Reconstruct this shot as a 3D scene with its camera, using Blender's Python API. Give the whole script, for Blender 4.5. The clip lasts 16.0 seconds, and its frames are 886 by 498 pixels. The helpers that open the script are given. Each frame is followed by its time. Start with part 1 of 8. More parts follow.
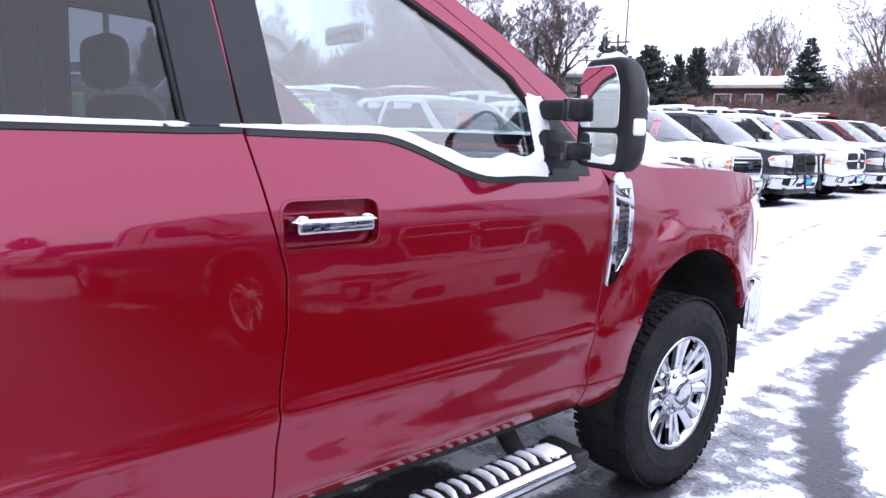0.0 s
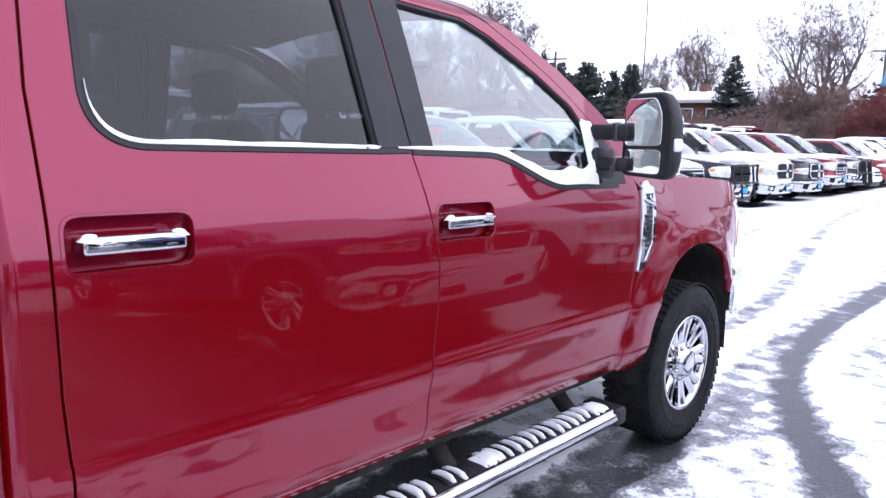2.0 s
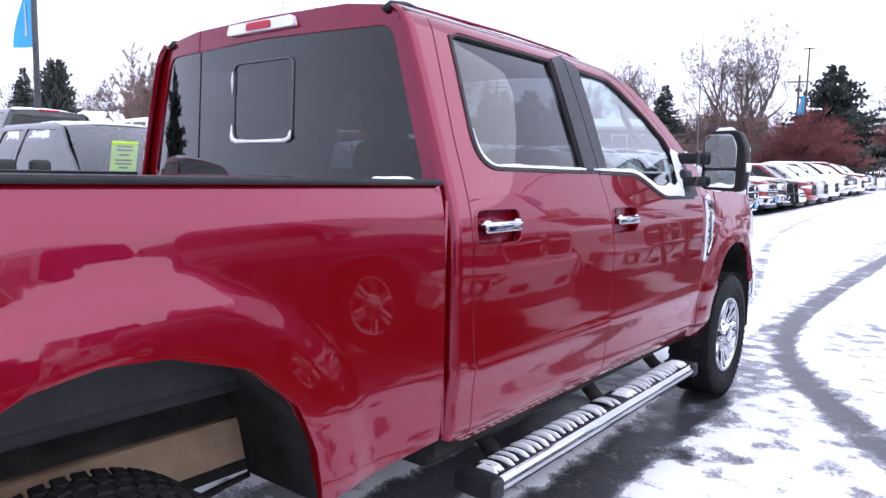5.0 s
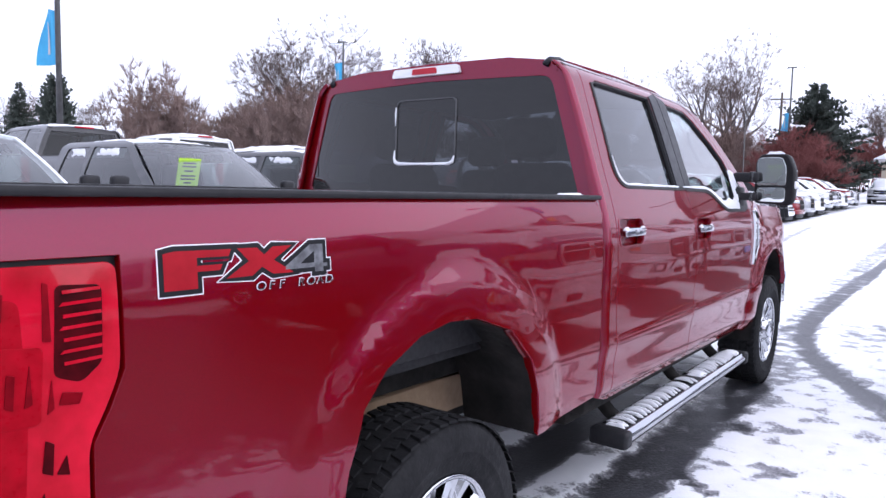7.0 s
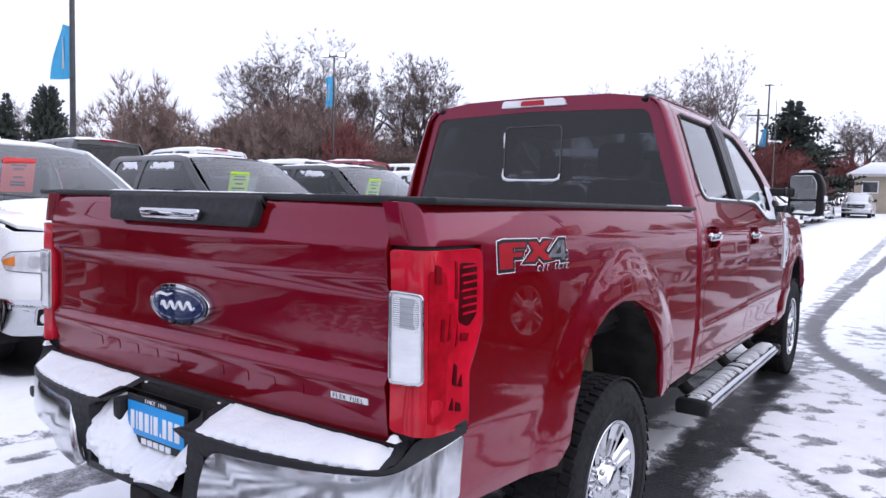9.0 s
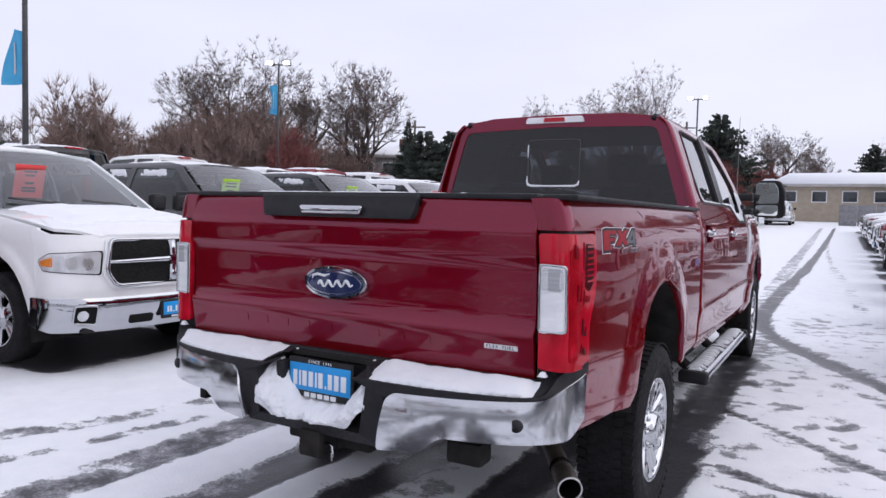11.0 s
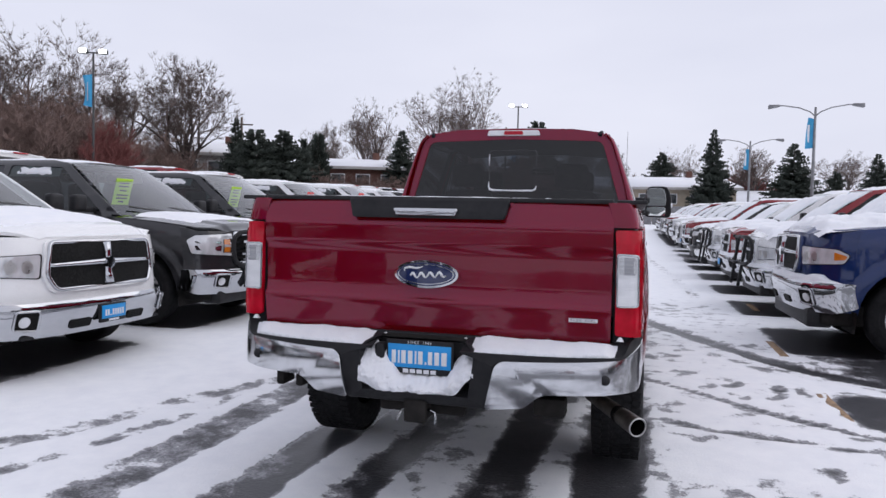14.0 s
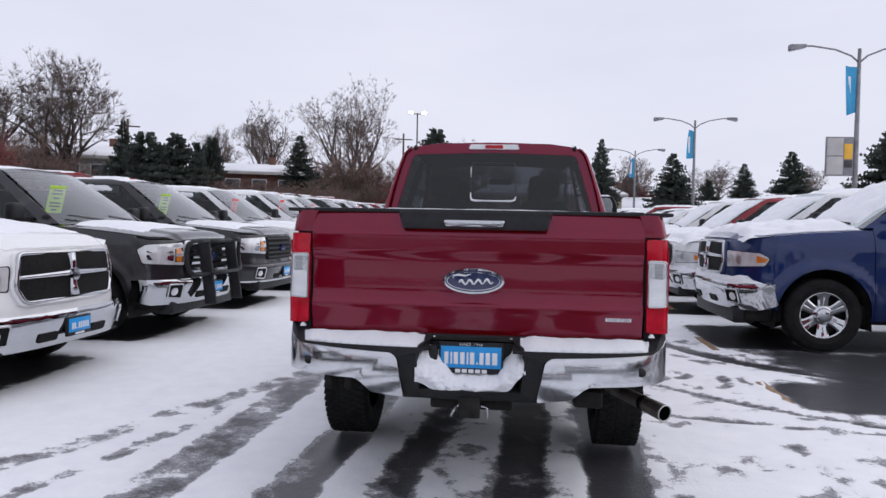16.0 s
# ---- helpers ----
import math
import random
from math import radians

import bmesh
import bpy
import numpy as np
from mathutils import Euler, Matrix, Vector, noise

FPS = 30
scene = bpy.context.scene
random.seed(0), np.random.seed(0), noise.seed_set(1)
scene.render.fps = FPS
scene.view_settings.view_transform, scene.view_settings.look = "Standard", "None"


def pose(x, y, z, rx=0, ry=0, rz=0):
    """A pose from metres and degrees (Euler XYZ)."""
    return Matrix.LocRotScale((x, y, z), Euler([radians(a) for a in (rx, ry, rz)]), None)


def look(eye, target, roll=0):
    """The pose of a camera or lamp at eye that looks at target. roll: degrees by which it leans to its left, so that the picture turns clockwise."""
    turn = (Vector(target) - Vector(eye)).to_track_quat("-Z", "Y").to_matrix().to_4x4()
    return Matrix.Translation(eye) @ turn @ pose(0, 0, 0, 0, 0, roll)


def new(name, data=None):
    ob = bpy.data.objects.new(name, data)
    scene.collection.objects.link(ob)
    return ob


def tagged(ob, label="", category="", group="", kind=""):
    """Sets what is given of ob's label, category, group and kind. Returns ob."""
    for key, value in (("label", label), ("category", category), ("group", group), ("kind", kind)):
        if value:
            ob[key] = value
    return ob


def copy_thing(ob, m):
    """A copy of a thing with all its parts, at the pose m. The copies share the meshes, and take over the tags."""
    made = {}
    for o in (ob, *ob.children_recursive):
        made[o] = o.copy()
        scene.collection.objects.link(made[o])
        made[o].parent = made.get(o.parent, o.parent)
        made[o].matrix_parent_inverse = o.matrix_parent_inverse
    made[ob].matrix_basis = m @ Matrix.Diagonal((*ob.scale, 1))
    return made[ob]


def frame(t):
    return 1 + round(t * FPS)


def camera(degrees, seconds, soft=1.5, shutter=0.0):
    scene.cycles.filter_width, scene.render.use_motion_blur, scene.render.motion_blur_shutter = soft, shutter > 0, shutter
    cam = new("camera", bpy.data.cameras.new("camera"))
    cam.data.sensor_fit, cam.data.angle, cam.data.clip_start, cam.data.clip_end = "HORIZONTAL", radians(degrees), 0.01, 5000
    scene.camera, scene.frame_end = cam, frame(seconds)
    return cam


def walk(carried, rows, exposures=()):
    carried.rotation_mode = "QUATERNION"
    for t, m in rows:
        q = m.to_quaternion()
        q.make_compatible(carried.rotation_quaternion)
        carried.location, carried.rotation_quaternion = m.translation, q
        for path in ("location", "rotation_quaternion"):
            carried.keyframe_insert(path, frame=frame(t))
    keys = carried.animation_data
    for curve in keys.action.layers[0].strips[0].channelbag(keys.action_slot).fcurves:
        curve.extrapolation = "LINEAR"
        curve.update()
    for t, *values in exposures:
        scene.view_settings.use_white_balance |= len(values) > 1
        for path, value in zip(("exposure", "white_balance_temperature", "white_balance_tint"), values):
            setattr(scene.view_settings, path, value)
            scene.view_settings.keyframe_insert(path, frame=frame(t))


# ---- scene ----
EXPO = [(0, 1.12, 5780, 17), (4.0, 1.06, 5780, 17), (7.0, 0.80, 5880, 16), (9.5, 0.43, 6060, 15), (12.0, 0.07, 6310, 13), (16.0, 0.02, 6310, 12)]
cam = camera(64.9, 16.0)
PATH = [
    (0, (2.362, 2.66, 1.456), (0.89, 3.974, 1.125), 2.0),
    (0.5, (2.361, 2.466, 1.467), (0.925, 3.82, 1.144), 2.0),
    (1, (2.375, 2.293, 1.468), (0.967, 3.68, 1.16), 1.8),
    (1.5, (2.399, 2.116, 1.459), (1.01, 3.524, 1.164), 1.6),
    (2, (2.4, 1.927, 1.454), (1.041, 3.367, 1.169), 1.5),
    (2.5, (2.383, 1.723, 1.457), (1.07, 3.207, 1.185), 1.5),
    (3, (2.367, 1.513, 1.462), (1.088, 3.029, 1.205), 1.4),
    (3.5, (2.355, 1.277, 1.456), (1.094, 2.811, 1.215), 1.4),
    (4, (2.333, 1.031, 1.438), (1.085, 2.577, 1.209), 1.3),
    (6.5, (2.143, -0.14, 1.407), (0.943, 1.45, 1.228), 1.3),
    (7, (2.112, -0.378, 1.408), (0.919, 1.218, 1.24), 1.3),
    (7.5, (2.068, -0.628, 1.4), (0.883, 0.975, 1.24), 1.3),
    (8, (2.016, -0.868, 1.393), (0.842, 0.744, 1.243), 1.3),
    (8.5, (1.951, -1.096, 1.389), (0.79, 0.527, 1.249), 1.4),
    (9, (1.904, -1.307, 1.388), (0.76, 0.328, 1.257), 1.5),
    (9.5, (1.875, -1.528, 1.378), (0.743, 0.116, 1.257), 1.4),
    (12, (1.48, -2.482, 1.313), (0.642, -0.669, 1.222), 1.4),
    (12.5, (1.349, -2.637, 1.314), (0.592, -0.788, 1.226), 1.3),
    (13, (1.193, -2.767, 1.319), (0.523, -0.885, 1.23), 1.4),
    (13.5, (1.042, -2.901, 1.322), (0.454, -0.992, 1.234), 1.4),
    (14, (0.889, -3.032, 1.308), (0.37, -1.103, 1.22), 1.3),
    (14.5, (0.728, -3.147, 1.313), (0.28, -1.2, 1.226), 1.3),
    (15, (0.54, -3.243, 1.314), (0.178, -1.278, 1.232), 1.2),
    (15.5, (0.357, -3.328, 1.326), (0.083, -1.348, 1.252), 1.2),
    (16, (0.217, -3.422, 1.321), (0.001, -1.435, 1.255), 1.1),
]
walk(cam, [(t, look(eye, target, roll)) for t, eye, target, roll in PATH], EXPO)

# ---------------------------------------------------------------- light
SUN_EL, SUN_AZ = 36.0, 112.0
world = bpy.data.worlds.new("overcast_sky")
scene.world = world
world.use_nodes = True
wt = world.node_tree
wt.nodes.clear()
w_out = wt.nodes.new("ShaderNodeOutputWorld")
w_bg = wt.nodes.new("ShaderNodeBackground")
w_sky = wt.nodes.new("ShaderNodeTexSky")
w_sky.sky_type, w_sky.sun_disc = "NISHITA", False
w_sky.sun_elevation, w_sky.sun_rotation = radians(SUN_EL), radians(SUN_AZ)
w_sky.dust_density = 4.0
w_dim = wt.nodes.new("ShaderNodeVectorMath")
w_dim.operation = "SCALE"
w_dim.inputs["Scale"].default_value = 0.08
w_co = wt.nodes.new("ShaderNodeTexCoord")
w_map = wt.nodes.new("ShaderNodeMapping")
w_map.inputs["Scale"].default_value = (1.0, 1.0, 3.5)
w_noise = wt.nodes.new("ShaderNodeTexNoise")
w_noise.inputs["Scale"].default_value = 1.6
w_noise.inputs["Detail"].default_value = 4.0
w_ramp = wt.nodes.new("ShaderNodeValToRGB")
w_ramp.color_ramp.elements[0].position, w_ramp.color_ramp.elements[1].position = 0.3, 0.75
w_ramp.color_ramp.elements[0].color = (0.73, 0.745, 0.85, 1)
w_ramp.color_ramp.elements[1].color = (0.85, 0.86, 0.95, 1)
w_mix = wt.nodes.new("ShaderNodeMix")
w_mix.data_type = "RGBA"
w_mix.inputs["Factor"].default_value = 0.92
wt.links.new(w_sky.outputs[0], w_dim.inputs[0])
wt.links.new(w_co.outputs["Generated"], w_map.inputs[0])
wt.links.new(w_map.outputs[0], w_noise.inputs["Vector"])
wt.links.new(w_noise.outputs["Fac"], w_ramp.inputs[0])
wt.links.new(w_dim.outputs[0], w_mix.inputs["A"])
wt.links.new(w_ramp.outputs[0], w_mix.inputs["B"])
wt.links.new(w_mix.outputs["Result"], w_bg.inputs["Color"])
wt.links.new(w_bg.outputs[0], w_out.inputs[0])
w_bg.inputs["Strength"].default_value = 1.0

sun = new("sun", bpy.data.lights.new("sun", "SUN"))
sun.data.energy, sun.data.angle, sun.data.color = 1.0, radians(80), (1.0, 0.97, 0.93)
sun.matrix_world = pose(0, 0, 30, 90 - SUN_EL, 0, SUN_AZ)

# ---------------------------------------------------------------- materials
def node_mat(name):
    m = bpy.data.materials.new(name)
    m.use_nodes = True
    return m, m.node_tree, m.node_tree.nodes["Principled BSDF"]


def noise_node(nt, scale, detail=3.0, stretch=None, rough=0.55):
    co = nt.nodes.new("ShaderNodeTexCoord")
    n = nt.nodes.new("ShaderNodeTexNoise")
    n.inputs["Scale"].default_value, n.inputs["Detail"].default_value = scale, detail
    n.inputs["Roughness"].default_value = rough
    if stretch:
        mp = nt.nodes.new("ShaderNodeMapping")
        mp.inputs["Scale"].default_value = stretch
        nt.links.new(co.outputs["Object"], mp.inputs[0])
        nt.links.new(mp.outputs[0], n.inputs["Vector"])
    else:
        nt.links.new(co.outputs["Object"], n.inputs["Vector"])
    return n


def ramp_node(nt, src, stops):
    r = nt.nodes.new("ShaderNodeValToRGB")
    el = r.color_ramp.elements
    while len(el) < len(stops):
        el.new(0.5)
    for e, (p, c) in zip(el, stops):
        e.position, e.color = p, (*c, 1) if len(c) == 3 else c
    nt.links.new(src, r.inputs[0])
    return r


def bump_node(nt, bsdf, src, strength, distance=0.01):
    b = nt.nodes.new("ShaderNodeBump")
    b.inputs["Strength"].default_value, b.inputs["Distance"].default_value = strength, distance
    nt.links.new(src, b.inputs["Height"])
    nt.links.new(b.outputs[0], bsdf.inputs["Normal"])
    return b


def surface(name, a, b, scale=6.0, rough=(0.4, 0.6), metal=0.0, coat=0.0, bump=0.0, bump_scale=60.0, stretch=None, spec=0.5, coat_rough=0.03):
    """Two colours mixed by noise, roughness by a second noise, fine relief by a third."""
    m, nt, p = node_mat(name)
    n1 = noise_node(nt, scale, 5.0, stretch)
    r = ramp_node(nt, n1.outputs["Fac"], [(0.3, a), (0.7, b)])
    nt.links.new(r.outputs[0], p.inputs["Base Color"])
    n2 = noise_node(nt, scale * 4.3, 3.0)
    mr = nt.nodes.new("ShaderNodeMapRange")
    mr.inputs["To Min"].default_value, mr.inputs["To Max"].default_value = rough
    mr.inputs["From Min"].default_value, mr.inputs["From Max"].default_value = 0.3, 0.7
    nt.links.new(n2.outputs["Fac"], mr.inputs["Value"])
    nt.links.new(mr.outputs[0], p.inputs["Roughness"])
    p.inputs["Metallic"].default_value = metal
    p.inputs["Coat Weight"].default_value, p.inputs["Coat Roughness"].default_value = coat, coat_rough
    p.inputs["Specular IOR Level"].default_value = spec
    if bump:
        n3 = noise_node(nt, bump_scale, 4.0, stretch)
        bump_node(nt, p, n3.outputs["Fac"], bump)
    return m


def car_paint(name, col, metal=0.35, dirt=0.25, rough=0.38, coat=1.0):
    """Clear-coated paint with fine flake and a dull film of road salt near the ground."""
    m, nt, p = node_mat(name)
    flake = noise_node(nt, 900.0, 1.0)
    hi = tuple(min(1, c * 1.35 + 0.0006) for c in col)
    lo = tuple(c * 0.8 for c in col)
    r = ramp_node(nt, flake.outputs["Fac"], [(0.35, lo), (0.65, hi)])
    film = noise_node(nt, 3.5, 6.0, (1, 0.6, 1.6))
    fr = ramp_node(nt, film.outputs["Fac"], [(0.52, (0, 0, 0)), (0.78, (dirt * 0.35,) * 3)])
    mix = nt.nodes.new("ShaderNodeMix")
    mix.data_type = "RGBA"
    nt.links.new(fr.outputs[0], mix.inputs["Factor"])
    nt.links.new(r.outputs[0], mix.inputs["A"])
    mix.inputs["B"].default_value = (0.30, 0.28, 0.28, 1)
    nt.links.new(mix.outputs["Result"], p.inputs["Base Color"])
    p.inputs["Metallic"].default_value, p.inputs["Roughness"].default_value = metal, rough
    p.inputs["Coat Weight"].default_value = coat
    p.inputs["Specular IOR Level"].default_value = 0.12
    cr = nt.nodes.new("ShaderNodeMapRange")
    cr.inputs["From Min"].default_value, cr.inputs["From Max"].default_value = 0.4, 0.8
    cr.inputs["To Min"].default_value, cr.inputs["To Max"].default_value = 0.015, 0.015 + dirt * 0.12
    nt.links.new(film.outputs["Fac"], cr.inputs["Value"])
    nt.links.new(cr.outputs[0], p.inputs["Coat Roughness"])
    wave = noise_node(nt, 2.2, 2.0)
    b = nt.nodes.new("ShaderNodeBump")
    b.inputs["Strength"].default_value, b.inputs["Distance"].default_value = 0.05, 0.02
    nt.links.new(wave.outputs["Fac"], b.inputs["Height"])
    nt.links.new(b.outputs[0], p.inputs["Coat Normal"])
    return m


def pearl_paint(name, ground, pearl, share, coat=0.85):
    """Candy paint: a solid ground colour and bright pearl flakes of another hue under one clear coat."""
    m, nt, p = node_mat(name)
    q = nt.nodes.new("ShaderNodeBsdfPrincipled")
    mx = nt.nodes.new("ShaderNodeMixShader")
    mx.inputs[0].default_value = share
    film = noise_node(nt, 3.5, 6.0, (1, 0.6, 1.6))
    flake = noise_node(nt, 900.0, 1.0)
    wave = noise_node(nt, 2.2, 2.0)
    b = nt.nodes.new("ShaderNodeBump")
    b.inputs["Strength"].default_value, b.inputs["Distance"].default_value = 0.05, 0.02
    nt.links.new(wave.outputs["Fac"], b.inputs["Height"])
    cr = nt.nodes.new("ShaderNodeMapRange")
    cr.inputs["From Min"].default_value, cr.inputs["From Max"].default_value = 0.4, 0.8
    cr.inputs["To Min"].default_value, cr.inputs["To Max"].default_value = 0.012, 0.022
    nt.links.new(film.outputs["Fac"], cr.inputs["Value"])
    for s, col, metal, rough in ((p, ground, 0.0, 0.5), (q, pearl, 1.0, 0.20)):
        r = ramp_node(nt, flake.outputs["Fac"], [(0.35, tuple(c * 0.85 for c in col)), (0.65, tuple(c * 1.2 for c in col))])
        nt.links.new(r.outputs[0], s.inputs["Base Color"])
        s.inputs["Metallic"].default_value, s.inputs["Roughness"].default_value = metal, rough
        s.inputs["Specular IOR Level"].default_value = 0.0 if not metal else 0.5
        s.inputs["Coat Weight"].default_value, s.inputs["Coat IOR"].default_value = coat, 1.5
        nt.links.new(cr.outputs[0], s.inputs["Coat Roughness"])
        nt.links.new(b.outputs[0], s.inputs["Coat Normal"])
    nt.links.new(p.outputs[0], mx.inputs[1])
    nt.links.new(q.outputs[0], mx.inputs[2])
    nt.links.new(mx.outputs[0], nt.nodes["Material Output"].inputs["Surface"])
    return m


def glass_mat(name, tint, gloss=1.0, rough=0.0, base=0.07, power=3.6):
    """Thin pane: clear tint with a Fresnel sheen."""
    m, nt, p = node_mat(name)
    nt.nodes.remove(p)
    out = nt.nodes["Material Output"]
    tr, gl, mx, lw, pw, ad = (nt.nodes.new("ShaderNode" + k) for k in ("BsdfTransparent", "BsdfGlossy", "MixShader", "LayerWeight", "Math", "Math"))
    tr.inputs[0].default_value = (*tint, 1)
    gl.inputs["Roughness"].default_value = rough
    gl.inputs["Color"].default_value = (gloss, gloss, gloss, 1)
    lw.inputs["Blend"].default_value = 0.5
    pw.operation, ad.operation = "POWER", "MULTIPLY_ADD"
    pw.inputs[1].default_value = power
    ad.inputs[1].default_value, ad.inputs[2].default_value = 0.92, base
    nt.links.new(lw.outputs["Facing"], pw.inputs[0])
    nt.links.new(pw.outputs[0], ad.inputs[0])
    nt.links.new(ad.outputs[0], mx.inputs[0])
    nt.links.new(tr.outputs[0], mx.inputs[1])
    nt.links.new(gl.outputs[0], mx.inputs[2])
    nt.links.new(mx.outputs[0], out.inputs["Surface"])
    return m


def snow_mat(name="snow", tone=0.86):
    m, nt, p = node_mat(name)
    n = noise_node(nt, 9.0, 6.0)
    r = ramp_node(nt, n.outputs["Fac"], [(0.3, (tone * 0.93, tone * 0.95, tone)), (0.7, (tone, tone * 1.005, tone * 1.03))])
    nt.links.new(r.outputs[0], p.inputs["Base Color"])
    p.inputs["Roughness"].default_value = 0.75
    p.inputs["Specular IOR Level"].default_value = 0.25
    n3 = noise_node(nt, 55.0, 6.0)
    bump_node(nt, p, n3.outputs["Fac"], 0.45, 0.012)
    return m


SNOW = snow_mat()
RED = pearl_paint("ruby_pearl_paint", (0.235, 0.0026, 0.0032), (0.122, 0.006, 0.050), 0.48)
CHROME = surface("chrome", (0.50, 0.51, 0.53), (0.58, 0.59, 0.61), 3, (0.02, 0.05), 1.0)
SALTED_CHROME = surface("salted_chrome", (0.50, 0.51, 0.53), (0.66, 0.67, 0.69), 7, (0.07, 0.20), 1.0, stretch=(1, 1, 2.5))
DULL_STEEL = surface("dull_steel", (0.45, 0.45, 0.45), (0.62, 0.61, 0.60), 12, (0.25, 0.5), 1.0, bump=0.1)
BLACK_PLASTIC = surface("black_plastic", (0.012, 0.012, 0.014), (0.022, 0.022, 0.024), 14, (0.42, 0.62), bump=0.10, bump_scale=420, spec=0.28)
GLOSS_BLACK = surface("gloss_black", (0.010, 0.010, 0.012), (0.014, 0.014, 0.016), 6, (0.12, 0.25), coat=0.6)
PILLAR_BLACK = surface("satin_black_pillar", (0.012, 0.012, 0.016), (0.018, 0.018, 0.022), 8, (0.34, 0.45), coat=0.05, coat_rough=0.12, spec=0.22)
RUBBER = surface("rubber", (0.007, 0.007, 0.008), (0.018, 0.018, 0.019), 9, (0.65, 0.9), bump=0.35, bump_scale=90, spec=0.2)
UNDERBODY = surface("underbody", (0.010, 0.010, 0.010), (0.035, 0.032, 0.030), 7, (0.7, 0.9), bump=0.4, bump_scale=40, spec=0.12)
RUSTY = surface("rusty_frame", (0.20, 0.13, 0.075), (0.34, 0.24, 0.15), 7, (0.7, 0.9), bump=0.3)
PALE_STEEL = surface("pale_steel", (0.40, 0.41, 0.42), (0.55, 0.56, 0.57), 9, (0.4, 0.6))
BORE_BLACK = surface("bore_black", (0.004, 0.004, 0.004), (0.010, 0.009, 0.009), 20, (0.8, 0.95), spec=0.05)
CLOTH = surface("grey_cloth", (0.05, 0.05, 0.055), (0.08, 0.08, 0.085), 20, (0.8, 0.95), bump=0.3, bump_scale=300)
DASH = surface("dash_plastic", (0.07, 0.07, 0.075), (0.10, 0.10, 0.10), 8, (0.5, 0.7), bump=0.2, bump_scale=200)
GLASS_FRONT = glass_mat("green_tinted_glass", (0.66, 0.75, 0.74), base=0.12)
GLASS_DARK = glass_mat("privacy_glass", (0.14, 0.145, 0.165), base=0.030)
GLASS_REAR = glass_mat("dark_rear_glass", (0.085, 0.085, 0.10), base=0.040, power=3.2)
GLASS_CAR = glass_mat("car_glass", (0.17, 0.21, 0.21), base=0.035)
MIRROR = surface("mirror_glass", (0.80, 0.83, 0.82), (0.84, 0.86, 0.85), 3, (0.0, 0.02), 1.0)
LAMP_RED = surface("red_lens", (0.34, 0.003, 0.011), (0.58, 0.007, 0.028), 11, (0.08, 0.16), coat=0.5, spec=0.15)
LAMP_MID = surface("deep_red_lens", (0.24, 0.001, 0.006), (0.40, 0.003, 0.014), 22, (0.25, 0.4), spec=0.08)
LAMP_DEEP = surface("shaded_red_lens", (0.10, 0.001, 0.004), (0.22, 0.002, 0.008), 22, (0.3, 0.4), spec=0.06)
LAMP_DARK = surface("dark_red_lens", (0.022, 0.001, 0.002), (0.075, 0.002, 0.005), 25, (0.3, 0.4), spec=0.06)
LAMP_CLEAR = surface("clear_lens", (0.74, 0.75, 0.77), (0.92, 0.93, 0.94), 12, (0.06, 0.15), coat=1.0, stretch=(0.5, 0.5, 2.0), bump=0.15, bump_scale=70)
LAMP_RIB = surface("ribbed_lens", (0.26, 0.265, 0.28), (0.46, 0.47, 0.49), 14, (0.08, 0.2), coat=1.0, stretch=(0.3, 0.3, 9.0), bump=0.3, bump_scale=30)
LAMP_AMBER = surface("amber_lens", (0.55, 0.14, 0.01), (0.75, 0.24, 0.03), 20, (0.1, 0.2), coat=1.0)
PLATE_BLUE = surface("blue_plate", (0.012, 0.27, 0.66), (0.018, 0.32, 0.74), 10, (0.3, 0.45))
WHITE_INK = surface("white_ink", (0.74, 0.75, 0.77), (0.80, 0.80, 0.82), 10, (0.4, 0.5))
BADGE_BLUE = surface("badge_navy", (0.006, 0.014, 0.07), (0.009, 0.02, 0.09), 10, (0.12, 0.2), coat=1.0)
DECAL_RED = surface("decal_red", (0.27, 0.004, 0.011), (0.36, 0.007, 0.016), 18, (0.3, 0.4), spec=0.15)
DECAL_BLACK = surface("decal_black", (0.010, 0.010, 0.012), (0.016, 0.016, 0.018), 10, (0.3, 0.4), spec=0.15)
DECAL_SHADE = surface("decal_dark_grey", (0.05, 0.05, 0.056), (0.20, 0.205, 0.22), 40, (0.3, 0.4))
CARD_LIME = surface("lime_card", (0.42, 0.70, 0.03), (0.50, 0.78, 0.05), 9, (0.5, 0.6))
CARD_RED = surface("coral_card", (0.80, 0.06, 0.06), (0.85, 0.09, 0.08), 9, (0.5, 0.6))


# ---------------------------------------------------------------- mesh helpers
def thing(name, label, category, group="", kind="", m=None):
    ob = new(name)
    ob.empty_display_size = 0.2
    if m is not None:
        ob.matrix_basis = m
    return tagged(ob, label, category, group, kind)


def link_mesh(name, me, mat, parent=None, label=""):
    for k in (mat if isinstance(mat, (list, tuple)) else [mat]):
        me.materials.append(k)
    ob = new(name, me)
    if parent is not None:
        ob.parent = parent
    if label:
        ob["label"] = label
    return ob


def part(name, bm, mat, parent=None, label="", smooth=True, angle=38):
    """A bmesh as one mesh object under a thing or a part; edges sharper than the angle stay crisp."""
    me = bpy.data.meshes.new(name)
    if smooth:
        for f in bm.faces:
            f.smooth = True
        lim = radians(angle)
        for e in bm.edges:
            if len(e.link_faces) == 2 and e.calc_face_angle(0) > lim:
                e.smooth = False
    bm.to_mesh(me)
    bm.free()
    return link_mesh(name, me, mat, parent, label)


